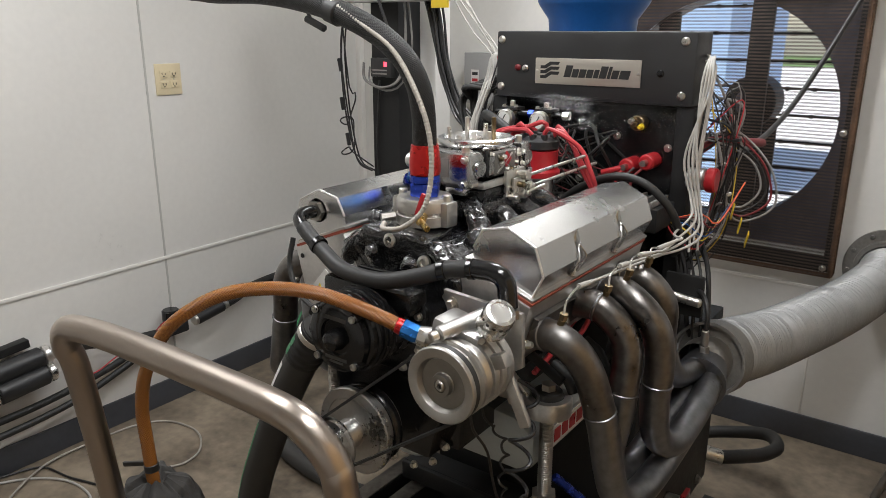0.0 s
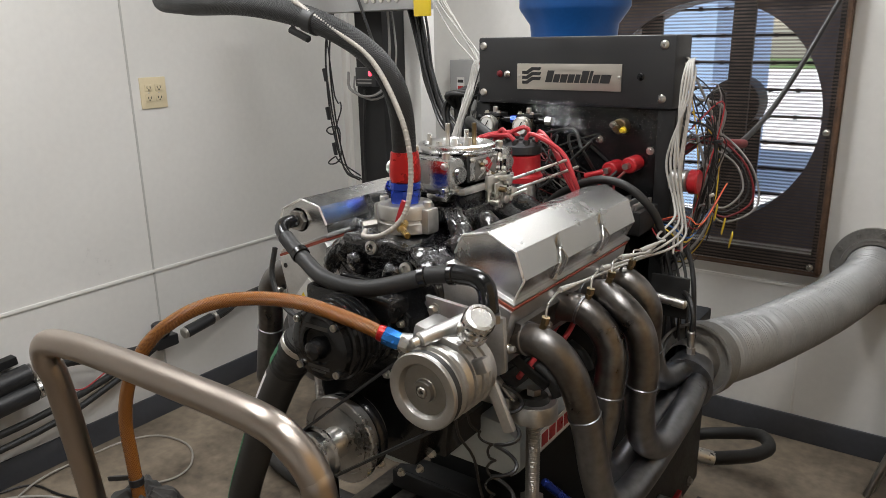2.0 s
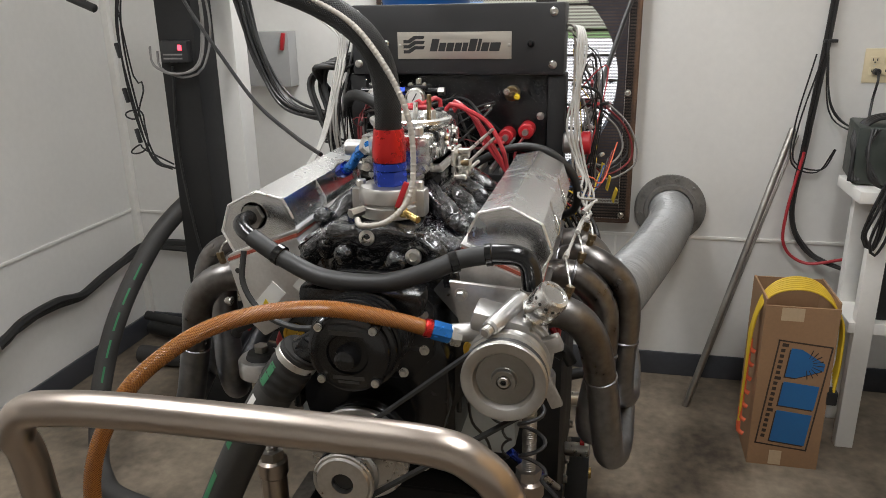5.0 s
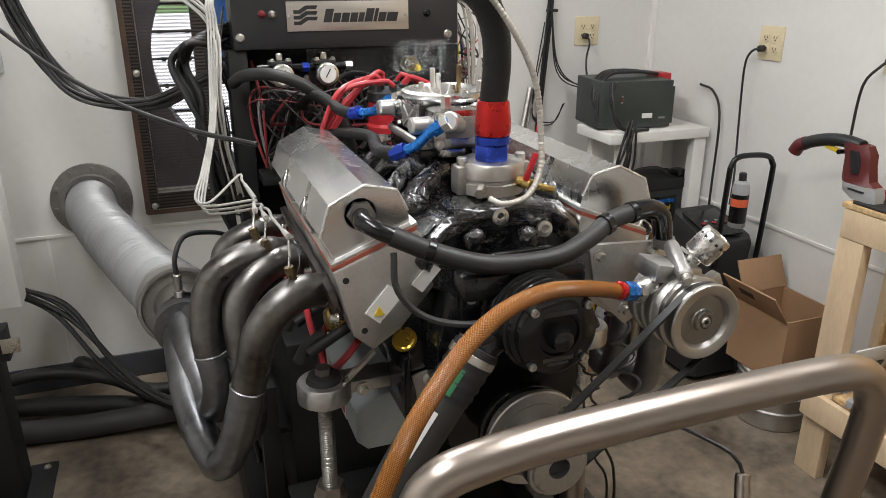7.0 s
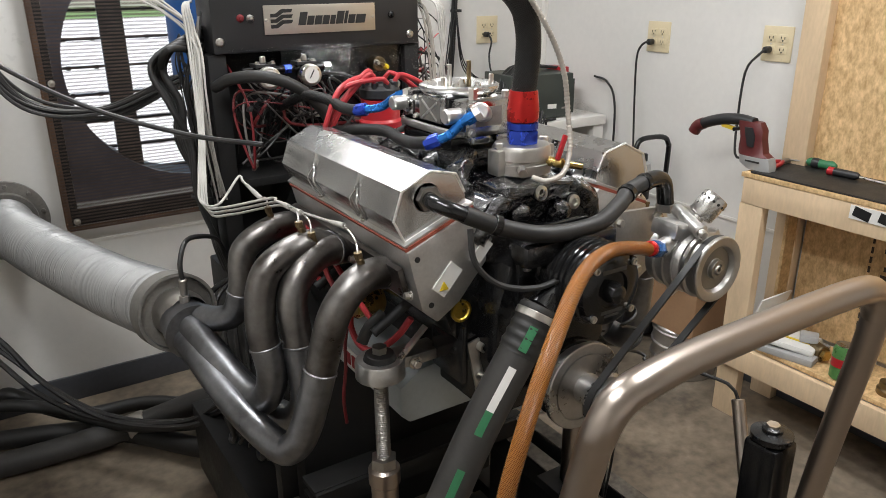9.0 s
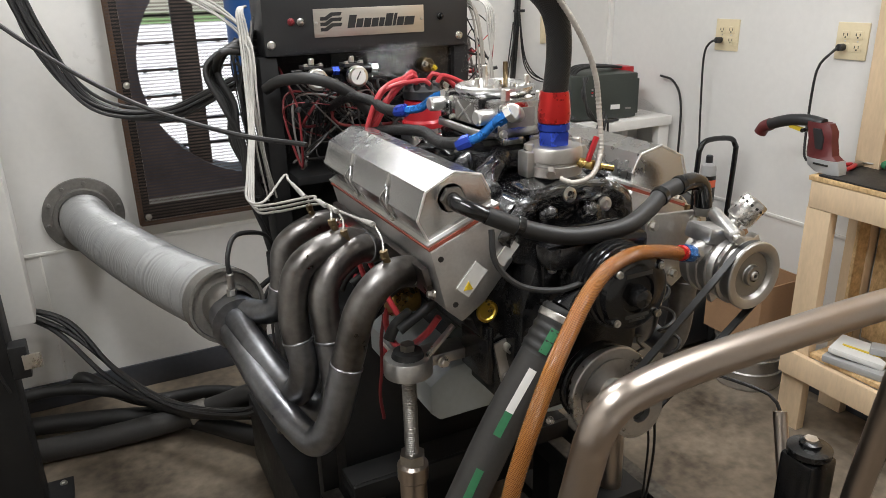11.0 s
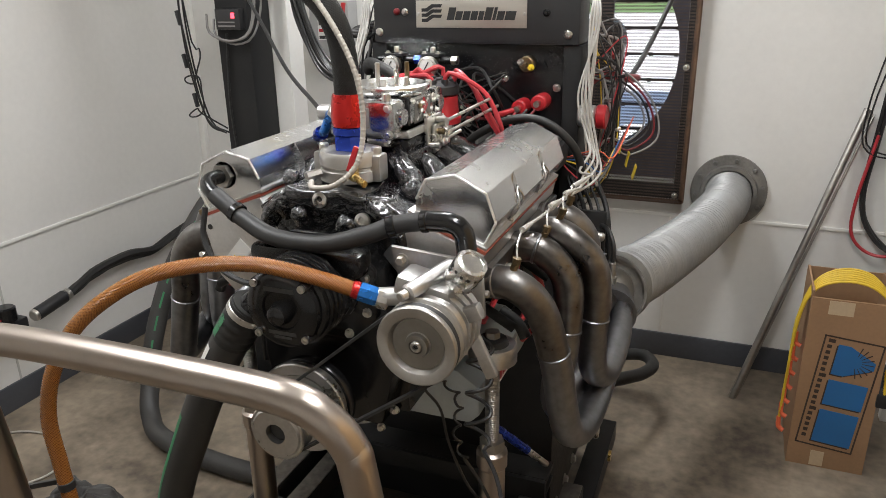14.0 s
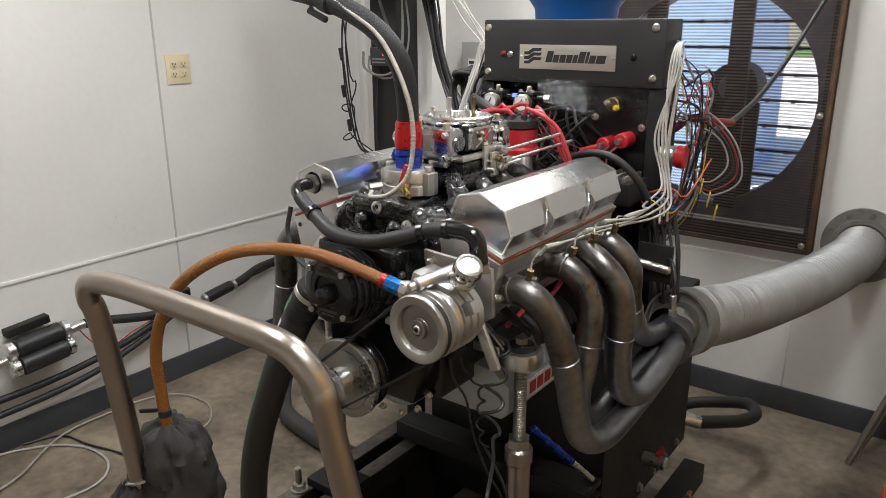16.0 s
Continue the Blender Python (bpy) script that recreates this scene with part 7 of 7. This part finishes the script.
for nm, q in (("side", (c0[0] - s0, c0[0] - s0 + 0.006, c0[1] - 0.13, c0[1] + 0.13)), ("side", (c0[0] + s0 - 0.006, c0[0] + s0, c0[1] - 0.13, c0[1] + 0.13)), ("side", (c0[0] - s0 + 0.006, c0[0] + s0 - 0.006, c0[1] - 0.13, c0[1] - 0.124)), ("side", (c0[0] - s0 + 0.006, c0[0] + s0 - 0.006, c0[1] + 0.124, c0[1] + 0.13))):
    part(nm, span(*q, 0.2165, 0.455), CARD, ob2)
part("bottom", span(c0[0] - s0, c0[0] + s0, c0[1] - 0.13, c0[1] + 0.13, 0.2125, 0.2164), CARD, ob2)
part("flap", box((c0[0] - s0 - 0.035, c0[1], 0.50), (0.006, 0.25, 0.12), 0.001, (0, -35, 0)), CARD, ob2)
part("flap", box((c0[0] + 0.02, c0[1] + 0.15, 0.51), (0.20, 0.006, 0.12), 0.001, (-25, 0, 0)), CARD, ob2)
part("print_bars", box((c0[0] - s0 - 0.042, c0[1] + 0.03, 0.505), (0.001, 0.07, 0.03), 0, (0, -35, 0)), BOXINK, ob2)

# timber workbench with boarded back
wb = thing("workbench", (0.67, 1.3, 0), "pine and chipboard workbench with dark mat on top", "workbench")
part("top", span(0.525, X1 - 0.012, -0.2, 1.69, 0.905, 0.921, 0.002), OSB, wb)
part("front_rail", span(0.527, 0.565, -0.2, 1.68, 0.815, 0.904, 0.003), PINE, wb)
part("end_rail", span(0.566, X1 - 0.012, 1.645, 1.683, 0.815, 0.904, 0.003), PINE, wb)
for y in (1.64, 0.5, -0.16):
    part("leg", span(0.529, 0.566, y - 0.045, y + 0.045, 0, 0.814, 0.003), PINE, wb)
    part("rear_leg", span(X1 - 0.052, X1 - 0.013, y - 0.045, y + 0.045, 0, 0.904, 0.003), PINE, wb)
part("lower_shelf", span(0.53, X1 - 0.055, -0.2, 1.59, 0.30, 0.316, 0.002), OSB, wb)
part("lower_rail", span(0.506, 0.5285, -0.2, 1.685, 0.21, 0.299, 0.003), PINE, wb)
part("back_board", span(X1 - 0.030, X1 - 0.014, -0.2, 1.58, 0.317, 0.812), OSB, wb)
part("end_panel", span(0.70, X1 - 0.053, 1.60, 1.612, 0.317, 0.812), OSB, wb)
part("upright", span(X1 - 0.07, X1 - 0.013, 1.60, 1.688, 0.922, 2.3, 0.003), PINE, wb)
part("backsplash", span(X1 - 0.028, X1 - 0.014, -0.2, 1.60, 0.922, 2.2), OSB, wb, "raw chipboard sheet")
b = bmesh.new()
for k in range(14):
    span(X1 - 0.0312, X1 - 0.0302, 1.335, 1.343, 0.34 + 0.034 * k, 0.362 + 0.034 * k, 0, b)
for k in range(6):
    span(X1 - 0.0312, X1 - 0.0302, 1.25, 1.30 - 0.008 * (k % 3), 0.60 + 0.03 * k, 0.616 + 0.03 * k, 0, b)
part("stencil_bars", b, BOXINK, wb, "dark stencilled bars")
solid("bench_mat", span(0.530, 0.77, 0.2, 1.66, 0.9215, 0.928, 0.002), RUBBER, "black rubber mat on the bench", "mat")
part("front_sign", span(0.524, 0.5265, 0.93, 1.305, 0.858, 0.9), STICKER, wb, "white bumper sticker with black shapes")
b = bmesh.new()
for k in range(5):
    box((0.5235, 1.268 - 0.068 * k, 0.879), (0.001, 0.052 if k % 2 == 0 else 0.034, 0.03), 0, (12, 0, 0), b)
part("sign_shape", b, BADGE, wb)
sw = thing("reciprocating_saw", (0.575, 1.66, 0.9285), "dark red power saw standing nose down on the bench", "power tool")
TOOL = mat("dark_red_tool_body", (0.10, 0.016, 0.016), 0.45, 0, 0.15, 20, 120, 0.05)


def octagon(x, y, z, w, d):
    return [(x + p * w, y + q * d, z) for p, q in ((-1, -0.6), (-0.6, -1), (0.6, -1), (1, -0.6), (1, 0.6), (0.6, 1), (-0.6, 1), (-1, 0.6))]


part("shoe", loft([octagon(0.575, 1.655, 0.9285, 0.028, 0.045), octagon(0.575, 1.668, 0.945, 0.032, 0.058), octagon(0.575, 1.675, 0.972, 0.032, 0.056)]), GREYP, sw, "grey front shoe")
part("shoe_slot", box((0.542, 1.668, 0.957), (0.002, 0.055, 0.006), 0.001), DARKSLOT, sw)
part("body", loft([octagon(0.575, 1.678, 0.9725, 0.031, 0.055), octagon(0.575, 1.69, 0.985, 0.028, 0.048), octagon(0.575, 1.695, 1.03, 0.028, 0.042), octagon(0.575, 1.70, 1.06, 0.027, 0.045), octagon(0.575, 1.715, 1.085, 0.022, 0.045)]), TOOL, sw)
part("side_grip", loft([octagon(0.5455, 1.685, 1.005, 0.004, 0.012), octagon(0.5455, 1.69, 1.04, 0.004, 0.018), octagon(0.5455, 1.70, 1.068, 0.004, 0.014)]), BLACKP, sw, "black rubber side pad")
part("grip", tube([(0.575, 1.70, 1.078), (0.575, 1.76, 1.083), (0.575, 1.82, 1.076), (0.575, 1.87, 1.062), (0.575, 1.91, 1.046)], 0.0195, 16, 0.01), BLACKP, sw, "black rubber grip")
part("pommel", tube([(0.575, 1.905, 1.048), (0.575, 1.93, 1.035), (0.575, 1.945, 1.012)], 0.0215, 16, 0.006), TOOL, sw)
part("trigger", box((0.575, 1.80, 1.052), (0.014, 0.055, 0.014), 0.004, (8, 0, 0)), YELLOWS, sw)
part("lock_button", rod((0.555, 1.765, 1.05), (0.595, 1.765, 1.05), 0.007, 10, 0.002), BLACKG, sw)
pl = thing("pliers", (0.66, 1.66, 0.928), "red-handled steel pliers lying on the bench", "pliers")
for q in (-1, 1):
    part("handle", tube([(0.585, 1.648 + q * 0.022, 0.937), (0.625, 1.653 + q * 0.024, 0.939), (0.665, 1.657 + q * 0.017, 0.939), (0.695, 1.659 + q * 0.006, 0.938)], 0.0075, 10, 0.01), REDP, pl, "red dipped handle")
part("jaw", box((0.722, 1.66, 0.938), (0.06, 0.02, 0.012), 0.003), STEEL, pl)
sd = thing("screwdriver", (0.74, 1.56, 0.928), "green-handled screwdriver lying on the bench", "screwdriver")
part("handle", lathe([(0.009, 0), (0.015, 0.008), (0.0165, 0.03), (0.014, 0.06), (0.0165, 0.085), (0.008, 0.10)], (0.748, 1.595, 0.945), (0.05, -1, 0), 14), GREEN, sd, "green grip")
part("grip_band", lathe([(0.0172, 0), (0.0175, 0.012), (0.0165, 0.024)], (0.7485, 1.575, 0.945), (0.05, -1, 0), 14), BLACKP, sd)
part("shaft", rod((0.748, 1.596, 0.945), (0.735, 1.66, 0.94), 0.0035, 8), BOLT, sd)
sd = thing("screwdriver", (0.71, 1.43, 0.928), "red and black screwdriver lying on the bench", "screwdriver")
part("handle", lathe([(0.008, 0), (0.013, 0.006), (0.013, 0.09), (0.008, 0.10)], (0.70, 1.49, 0.941), (0.05, -1, 0), 14), BLACKP, sd, "black grip")
part("collar", lathe([(0.0138, 0), (0.0138, 0.02)], (0.70, 1.49, 0.941), (0.05, -1, 0), 14), REDP, sd, "red collar")
part("shaft", rod((0.706, 1.39, 0.94), (0.712, 1.28, 0.934), 0.0035, 8), BOLT, sd)
pk = thing("parts_package", (0.61, 1.46, 0.316), "clear clamshell packages stacked on the lower shelf", "package")
part("tray", box((0.61, 1.455, 0.329), (0.17, 0.19, 0.025), 0.006, (0, 0, 12)), GREYP, pk)
part("clamshell", box((0.615, 1.465, 0.353), (0.15, 0.17, 0.022), 0.008, (4, 3, 20)), STICKER, pk, "pale clamshell pack")
part("yellow_strip", box((0.60, 1.455, 0.366), (0.012, 0.12, 0.002), 0, (4, 3, 20)), YELLOWS, pk)
part("blister", box((0.64, 1.42, 0.375), (0.07, 0.06, 0.025), 0.008, (0, 5, 30)), GREYP, pk)
part("leaning_card", box((0.62, 1.575, 0.41), (0.17, 0.006, 0.17), 0.002, (18, 0, 0)), STICKER, pk, "packet leaning on the end panel")
part("card_window", box((0.63, 1.569, 0.40), (0.08, 0.004, 0.07), 0.001, (18, 0, 0)), GREENM, pk)
cn2 = thing("drink_can", (0.565, 1.26, 0.316), "green drink can on the lower shelf", "can")
part("can", lathe([(0.025, 0), (0.032, 0.008), (0.032, 0.105), (0.026, 0.12), (0, 0.118)], (0.565, 1.26, 0.3165), (0, 0, 1), 28), LABELG, cn2)
part("lid", lathe([(0.0262, 0), (0.0262, 0.002)], (0.565, 1.26, 0.4365), (0, 0, 1), 28), BOLT, cn2)
part("red_patch", lathe([(0.0324, 0), (0.0324, 0.03)], (0.565, 1.26, 0.365), (0, 0, 1), 28, close=False), REDP, cn2, "red printed band")
bf = thing("brass_fitting", (0.63, 1.36, 0.316), "brass pipe fitting on the lower shelf", "fitting")
part("body", rod((0.62, 1.35, 0.345), (0.64, 1.41, 0.345), 0.028, 18, 0.004), AGEDBR, bf)
part("collar", rod((0.615, 1.335, 0.345), (0.62, 1.35, 0.345), 0.02, 6, 0.002), BRASS, bf)
bf = thing("brass_fitting", (0.60, 1.12, 0.316), "aged brass cap standing on the lower shelf", "fitting")
part("body", lathe([(0.034, 0), (0.036, 0.004), (0.036, 0.018), (0.030, 0.022), (0.030, 0.04), (0.014, 0.044), (0.012, 0.055), (0, 0.056)], (0.60, 1.12, 0.3165), (0, 0, 1), 28), AGEDBR, bf)

# hydraulic jack in front of the rail
jk = thing("bottle_jack", (-0.579, 0.791, 0), "black hydraulic jack standing by the rail", "jack")
jx, jy = -0.578, 0.792
part("body", span(jx - 0.032, jx + 0.032, jy - 0.032, jy + 0.032, 0.02, 0.785, 0.008), BLACKG, jk)
part("base", span(jx - 0.08, jx + 0.08, jy - 0.06, jy + 0.06, 0, 0.02, 0.004), YELLOWS, jk)
part("cap", lathe([(0.03, 0), (0.036, 0.004), (0.036, 0.014), (0.018, 0.018), (0.018, 0.024), (0.013, 0.027), (0, 0.027)], (jx, jy, 0.785), (0, 0, 1), 28), BLACKG, jk)
part("cap_screw", lathe([(0.012, 0), (0.012, 0.004)], (jx, jy, 0.812), (0, 0, 1), 6), BOLT, jk)
part("handle_socket", rod((-0.545, 0.825, 0.56), (-0.481, 0.929, 0.763), 0.013, 14, 0.002), STAIN, jk)
jl = [(-0.481, 0.929, 0.763), (-0.49, 0.95, 0.79), (-0.53, 1.03, 0.80), (-0.57, 1.09, 0.80)]
for k in range(30):
    a = k * 0.75
    jl.append((-0.585 - 0.0005 * k + 0.022 * math.cos(a), 1.10 + 0.002 * k + 0.012 * math.sin(a), 0.805 + 0.006 * k))
hose("coiled_lead", jl, 0.0035, WIREB, "black coiled lead hanging from the engine", "cable", 7)

# ---------------------------------------------------------------- floor hoses and left wall
hose("floor_hose", [(-1.75, 3.0, 0.12), (-1.72, 2.93, 0.17), (-1.62, 2.90, 0.10), (-1.5, 2.86, 0.05), (-1.3, 2.82, 0.05), (-1.15, 2.7, 0.05), (-1.05, 2.5, 0.06)], 0.026, RUBBER, "black hose lying along the wall", "hose", 12)
hose("floor_hose", [(-2.66, 3.0, 0.06), (-2.2, 2.93, 0.05), (-1.8, 2.85, 0.05), (-1.45, 2.7, 0.05), (-1.2, 2.4, 0.06), (-1.1, 2.3, 0.10)], 0.034, RUBBER, "black hose lying along the floor", "hose", 14)
hose("floor_hose", [(-2.6, 2.9, 0.17), (-2.2, 2.86, 0.15), (-1.85, 2.85, 0.19), (-1.62, 2.82, 0.14), (-1.4, 2.6, 0.11), (-1.15, 2.4, 0.14)], 0.022, RUBBER, "black hose lying along the floor", "hose", 12)
sh_ = thing("suction_hose", (-2.0, 2.7, 0), "thick dark suction hose on the floor", "hose")
part("hose", tube([(-2.55, 2.75, 0.045), (-2.1, 2.73, 0.045), (-1.7, 2.68, 0.046), (-1.36, 2.63, 0.08), (-1.14, 2.55, 0.15), (-0.98, 2.40, 0.22)], 0.042, 16, 0.012), RUBBERG, sh_)
part("coupling", rod((-1.39, 2.637, 0.073), (-1.33, 2.625, 0.086), 0.046, 18, 0.004), STEEL, sh_, "steel band coupling")
wires("cable_bundle", [(-1.95, 2.95, 0.5), (-1.75, 2.9, 0.40), (-1.6, 2.75, 0.24), (-1.45, 2.55, 0.18), (-1.25, 2.3, 0.22), (-1.15, 2.15, 0.35)], 0.009, WIREB, "black cables sagging to the dyno bed", 0.03, 4)
hose("return_hose", [(-0.535, 2.305, 0.275), (-0.49, 2.36, 0.265), (-0.44, 2.46, 0.24), (-0.42, 2.57, 0.22), (-0.47, 2.67, 0.20), (-0.58, 2.70, 0.16), (-0.70, 2.68, 0.12), (-0.8, 2.6, 0.05)], 0.022, RUBBER, "black return hose curling beside the dyno bed", "hose", 14)
solid("hose_coupling", rod((-0.59, 2.285, 0.285), (-0.53, 2.31, 0.272), 0.024, 10, 0.003), BOLT, "steel coupling on the return hose", "coupling")
hose("ring_cable", [(-2.70, 1.08, 0.006), (-2.648, 1.20, 0.006), (-2.50, 1.23, 0.006), (-2.32, 1.273, 0.006), (-2.15, 1.25, 0.006), (-1.95, 1.1, 0.006)], 0.004, WIREB, "thin dark cable lying on the floor", "cable", 7)
hose("pale_cable", [(-2.70, 0.99, 0.006), (-2.667, 1.06, 0.006), (-2.596, 1.151, 0.006), (-2.479, 1.216, 0.006), (-2.329, 1.212, 0.006), (-2.235, 1.13, 0.006), (-2.239, 0.989, 0.006), (-2.32, 0.85, 0.006), (-2.5, 0.78, 0.006)], 0.0045, WIREW, "pale cable in a loose loop on the floor", "cable", 7)
hose("grey_cable", [(-2.45, 0.86, 0.012), (-2.492, 0.978, 0.012), (-2.594, 1.124, 0.014), (-2.65, 1.25, 0.012), (-2.66, 1.42, 0.006), (-2.64, 1.58, 0.006), (-2.559, 1.682, 0.006), (-2.40, 1.70, 0.006), (-2.277, 1.624, 0.006), (-2.245, 1.536, 0.006), (-2.28, 1.46, 0.006)], 0.004, CONDUIT, "thin grey cable curling on the floor", "cable", 7)

dv = thing("fuel_pump", (-2.66, 1.18, 0.40), "black cylinder fuel pump with silver ends on the wall", "pump")
for dz, dx in ((0.0, -2.655), (-0.062, -2.635)):
    part("barrel", rod((dx, 1.10, 0.41 + dz), (dx, 1.27, 0.425 + dz), 0.038, 24, 0.004), BLACKP, dv)
    part("end_cap", rod((dx, 1.065, 0.407 + dz), (dx, 1.099, 0.41 + dz), 0.036, 24, 0.006), MACHAL, dv)
    part("end_cap", rod((dx, 1.271, 0.425 + dz), (dx, 1.30, 0.427 + dz), 0.036, 24, 0.006), MACHAL, dv)
part("bracket", box((-2.70, 1.17, 0.47), (0.04, 0.16, 0.03), 0.003, (5, 0, 0)), BLACKM, dv)
part("fitting", rod((-2.65, 1.30, 0.42), (-2.65, 1.36, 0.425), 0.018, 10, 0.002), BOLT, dv)
part("fitting", rod((-2.65, 1.065, 0.38), (-2.65, 1.02, 0.375), 0.018, 10, 0.002), BOLT, dv)
part("outlet_hose", tube([(-2.65, 1.36, 0.425), (-2.65, 1.45, 0.41), (-2.65, 1.62, 0.37), (-2.65, 1.78, 0.35)], 0.019, 12, 0.014), RUBBER, dv)
part("inlet_hose", tube([(-2.65, 1.02, 0.375), (-2.65, 0.8, 0.33), (-2.64, 0.4, 0.3)], 0.019, 12, 0.014), RUBBER, dv)
ff = thing("fuel_filter", (-2.65, 1.88, 0.36), "black inline filter with silver ends on the wall", "filter")
part("body", rod((-2.65, 2.0, 0.505), (-2.65, 2.14, 0.525), 0.026, 20, 0.004), BLACKP, ff)
for y in (1.985, 2.145):
    part("ring", rod((-2.65, y, 0.503 + (y - 1.985) * 0.14), (-2.65, y + 0.018, 0.506 + (y - 1.985) * 0.14), 0.024, 18, 0.003), BOLT, ff)
part("head", box((-2.66, 1.90, 0.50), (0.06, 0.10, 0.05), 0.008), BLACKP, ff)
part("pressure_gauge", lathe([(0.032, 0), (0.036, 0.004), (0.036, 0.05), (0.03, 0.055), (0, 0.055)], (-2.655, 1.885, 0.53), (0, 0, 1), 24), BLACKG, ff)
for ob in ff.children_recursive:
    ob.data.transform(Matrix.Translation((0, -0.08, -0.146)))
wires("hose_bundle", [(-2.66, 2.06, 0.362), (-2.67, 2.16, 0.385), (-2.68, 2.26, 0.408), (-2.68, 2.43, 0.408), (-2.68, 2.59, 0.386), (-2.68, 2.74, 0.411), (-2.67, 2.88, 0.451), (-2.63, 3.02, 0.48), (-2.5, 3.05, 0.48), (-2.2, 3.05, 0.465), (-2.0, 3.03, 0.45)], 0.016, RUBBER, "taped black hoses bundled along the wall", 0.014, 3, "hose")
hose("wall_hose", [(-2.66, 0.3, 0.27), (-2.66, 0.8, 0.24), (-2.66, 1.2, 0.24), (-2.66, 1.5, 0.28), (-2.66, 1.7, 0.335), (-2.66, 1.80, 0.352)], 0.014, RUBBER, "black hose running along the wall", "hose", 10)
hose("wall_hose", [(-2.65, 0.3, 0.18), (-2.65, 0.9, 0.18), (-2.65, 1.3, 0.20), (-2.65, 1.55, 0.26), (-2.65, 1.72, 0.325), (-2.66, 1.80, 0.35)], 0.013, RUBBER, "black hose running along the wall", "hose", 10)
hose("red_wire", [(-2.67, 1.33, 0.42), (-2.64, 1.42, 0.30), (-2.64, 1.55, 0.33), (-2.65, 1.70, 0.36), (-2.64, 1.76, 0.40), (-2.66, 1.8, 0.38)], 0.0025, WIRER, "thin red wire hanging on the wall", "cable", 6)

# cables hung from the boom and ceiling
wires("overhead_harness", [(-1.83, 2.305, 2.16), (-1.784, 2.336, 1.898), (-1.695, 2.35, 1.647), (-1.63, 2.333, 1.43), (-1.53, 2.31, 1.26), (-1.35, 2.26, 1.225), (-1.181, 2.12, 1.31)], 0.0048, WIREB, "bundle of black cables sagging to the console", 0.016, 11)
hose("grey_lead", [(-1.98, 2.3, 1.85), (-1.80, 2.22, 1.58), (-1.62, 2.1, 1.41), (-1.45, 1.95, 1.30), (-1.28, 1.8, 1.24), (-1.15, 1.65, 1.225)], 0.0055, WIREB, "dark lead sagging from the post to the engine", "cable", 8)
wires("pale_bundle", [(-1.67, 2.362, 1.812), (-1.511, 2.25, 1.68), (-1.348, 2.128, 1.571), (-1.22, 2.032, 1.491), (-1.182, 1.939, 1.42), (-1.20, 1.885, 1.30), (-1.19, 1.89, 1.18), (-1.17, 1.92, 1.05)], 0.0026, WIREW, "pale sensor leads hung beside the console", 0.014, 5)
wires("pale_bundle", [(-0.62, 2.02, 1.50), (-0.585, 1.96, 1.49), (-0.575, 1.92, 1.40), (-0.575, 1.90, 1.25), (-0.565, 1.88, 1.14), (-0.545, 1.82, 1.08)], 0.003, CONDUIT, "pale sensor leads hung beside the console", 0.012, 3)
hose("window_cable", [(-0.30, 2.9, 1.95), (-0.42, 2.8, 1.62), (-0.50, 2.6, 1.38), (-0.53, 2.35, 1.28), (-0.55, 2.1, 1.25), (-0.57, 2.02, 1.22)], 0.008, WIREB, "thick cable drooping past the fan guard", "cable", 10)
wires("cable_bundle", [(-2.10, 2.36, 1.70), (-2.13, 2.34, 1.5), (-2.11, 2.34, 1.25), (-2.07, 2.35, 1.06), (-2.01, 2.36, 1.02)], 0.0035, WIREB, "black sensor cables looped beside the post", 0.012, 3)
wires("lead_bundle", [(-2.02, 2.35, 1.43), (-2.0, 2.33, 1.37), (-1.92, 2.33, 1.34), (-1.84, 2.34, 1.37), (-1.82, 2.36, 1.5), (-1.83, 2.36, 1.68)], 0.004, WIREG, "grey leads looped round the post meter", 0.012, 3)
pc_ = thing("sensor_cable", (-2.09, 2.33, 1.05), "black sensor cable with inline connectors, looped by the post", "cable")
loop = [(-2.12, 2.33, 1.62)]
for k in range(22):
    a = k * 0.62
    loop.append((-2.10 + 0.035 * math.sin(a) + 0.01 * math.sin(2.3 * a), 2.33 + 0.012 * math.cos(a), 1.30 - 0.012 * k + 0.04 * math.cos(a)))
loop.append((-2.0, 2.36, 1.03))
part("cord", tube(loop, 0.003, 6, 0.014), WIREB, pc_)
for q in ((-2.14, 2.33, 1.45), (-2.135, 2.33, 1.30), (-2.11, 2.33, 1.16)):
    part("inline_connector", rod(q, (q[0] + 0.01, q[1], q[2] - 0.05), 0.008, 8, 0.002), BLACKP, pc_)
hose("hanging_plug", [(-2.30, 2.3, 1.66), (-2.22, 2.28, 1.585), (-2.17, 2.28, 1.565)], 0.006, WIREB, "hanging black cable with moulded plug", "cable", 8)
solid("cable_plug", rod((-2.26, 2.28, 1.60), (-2.16, 2.28, 1.56), 0.014, 12, 0.004), RUBBER, "black moulded cable connector", "connector")
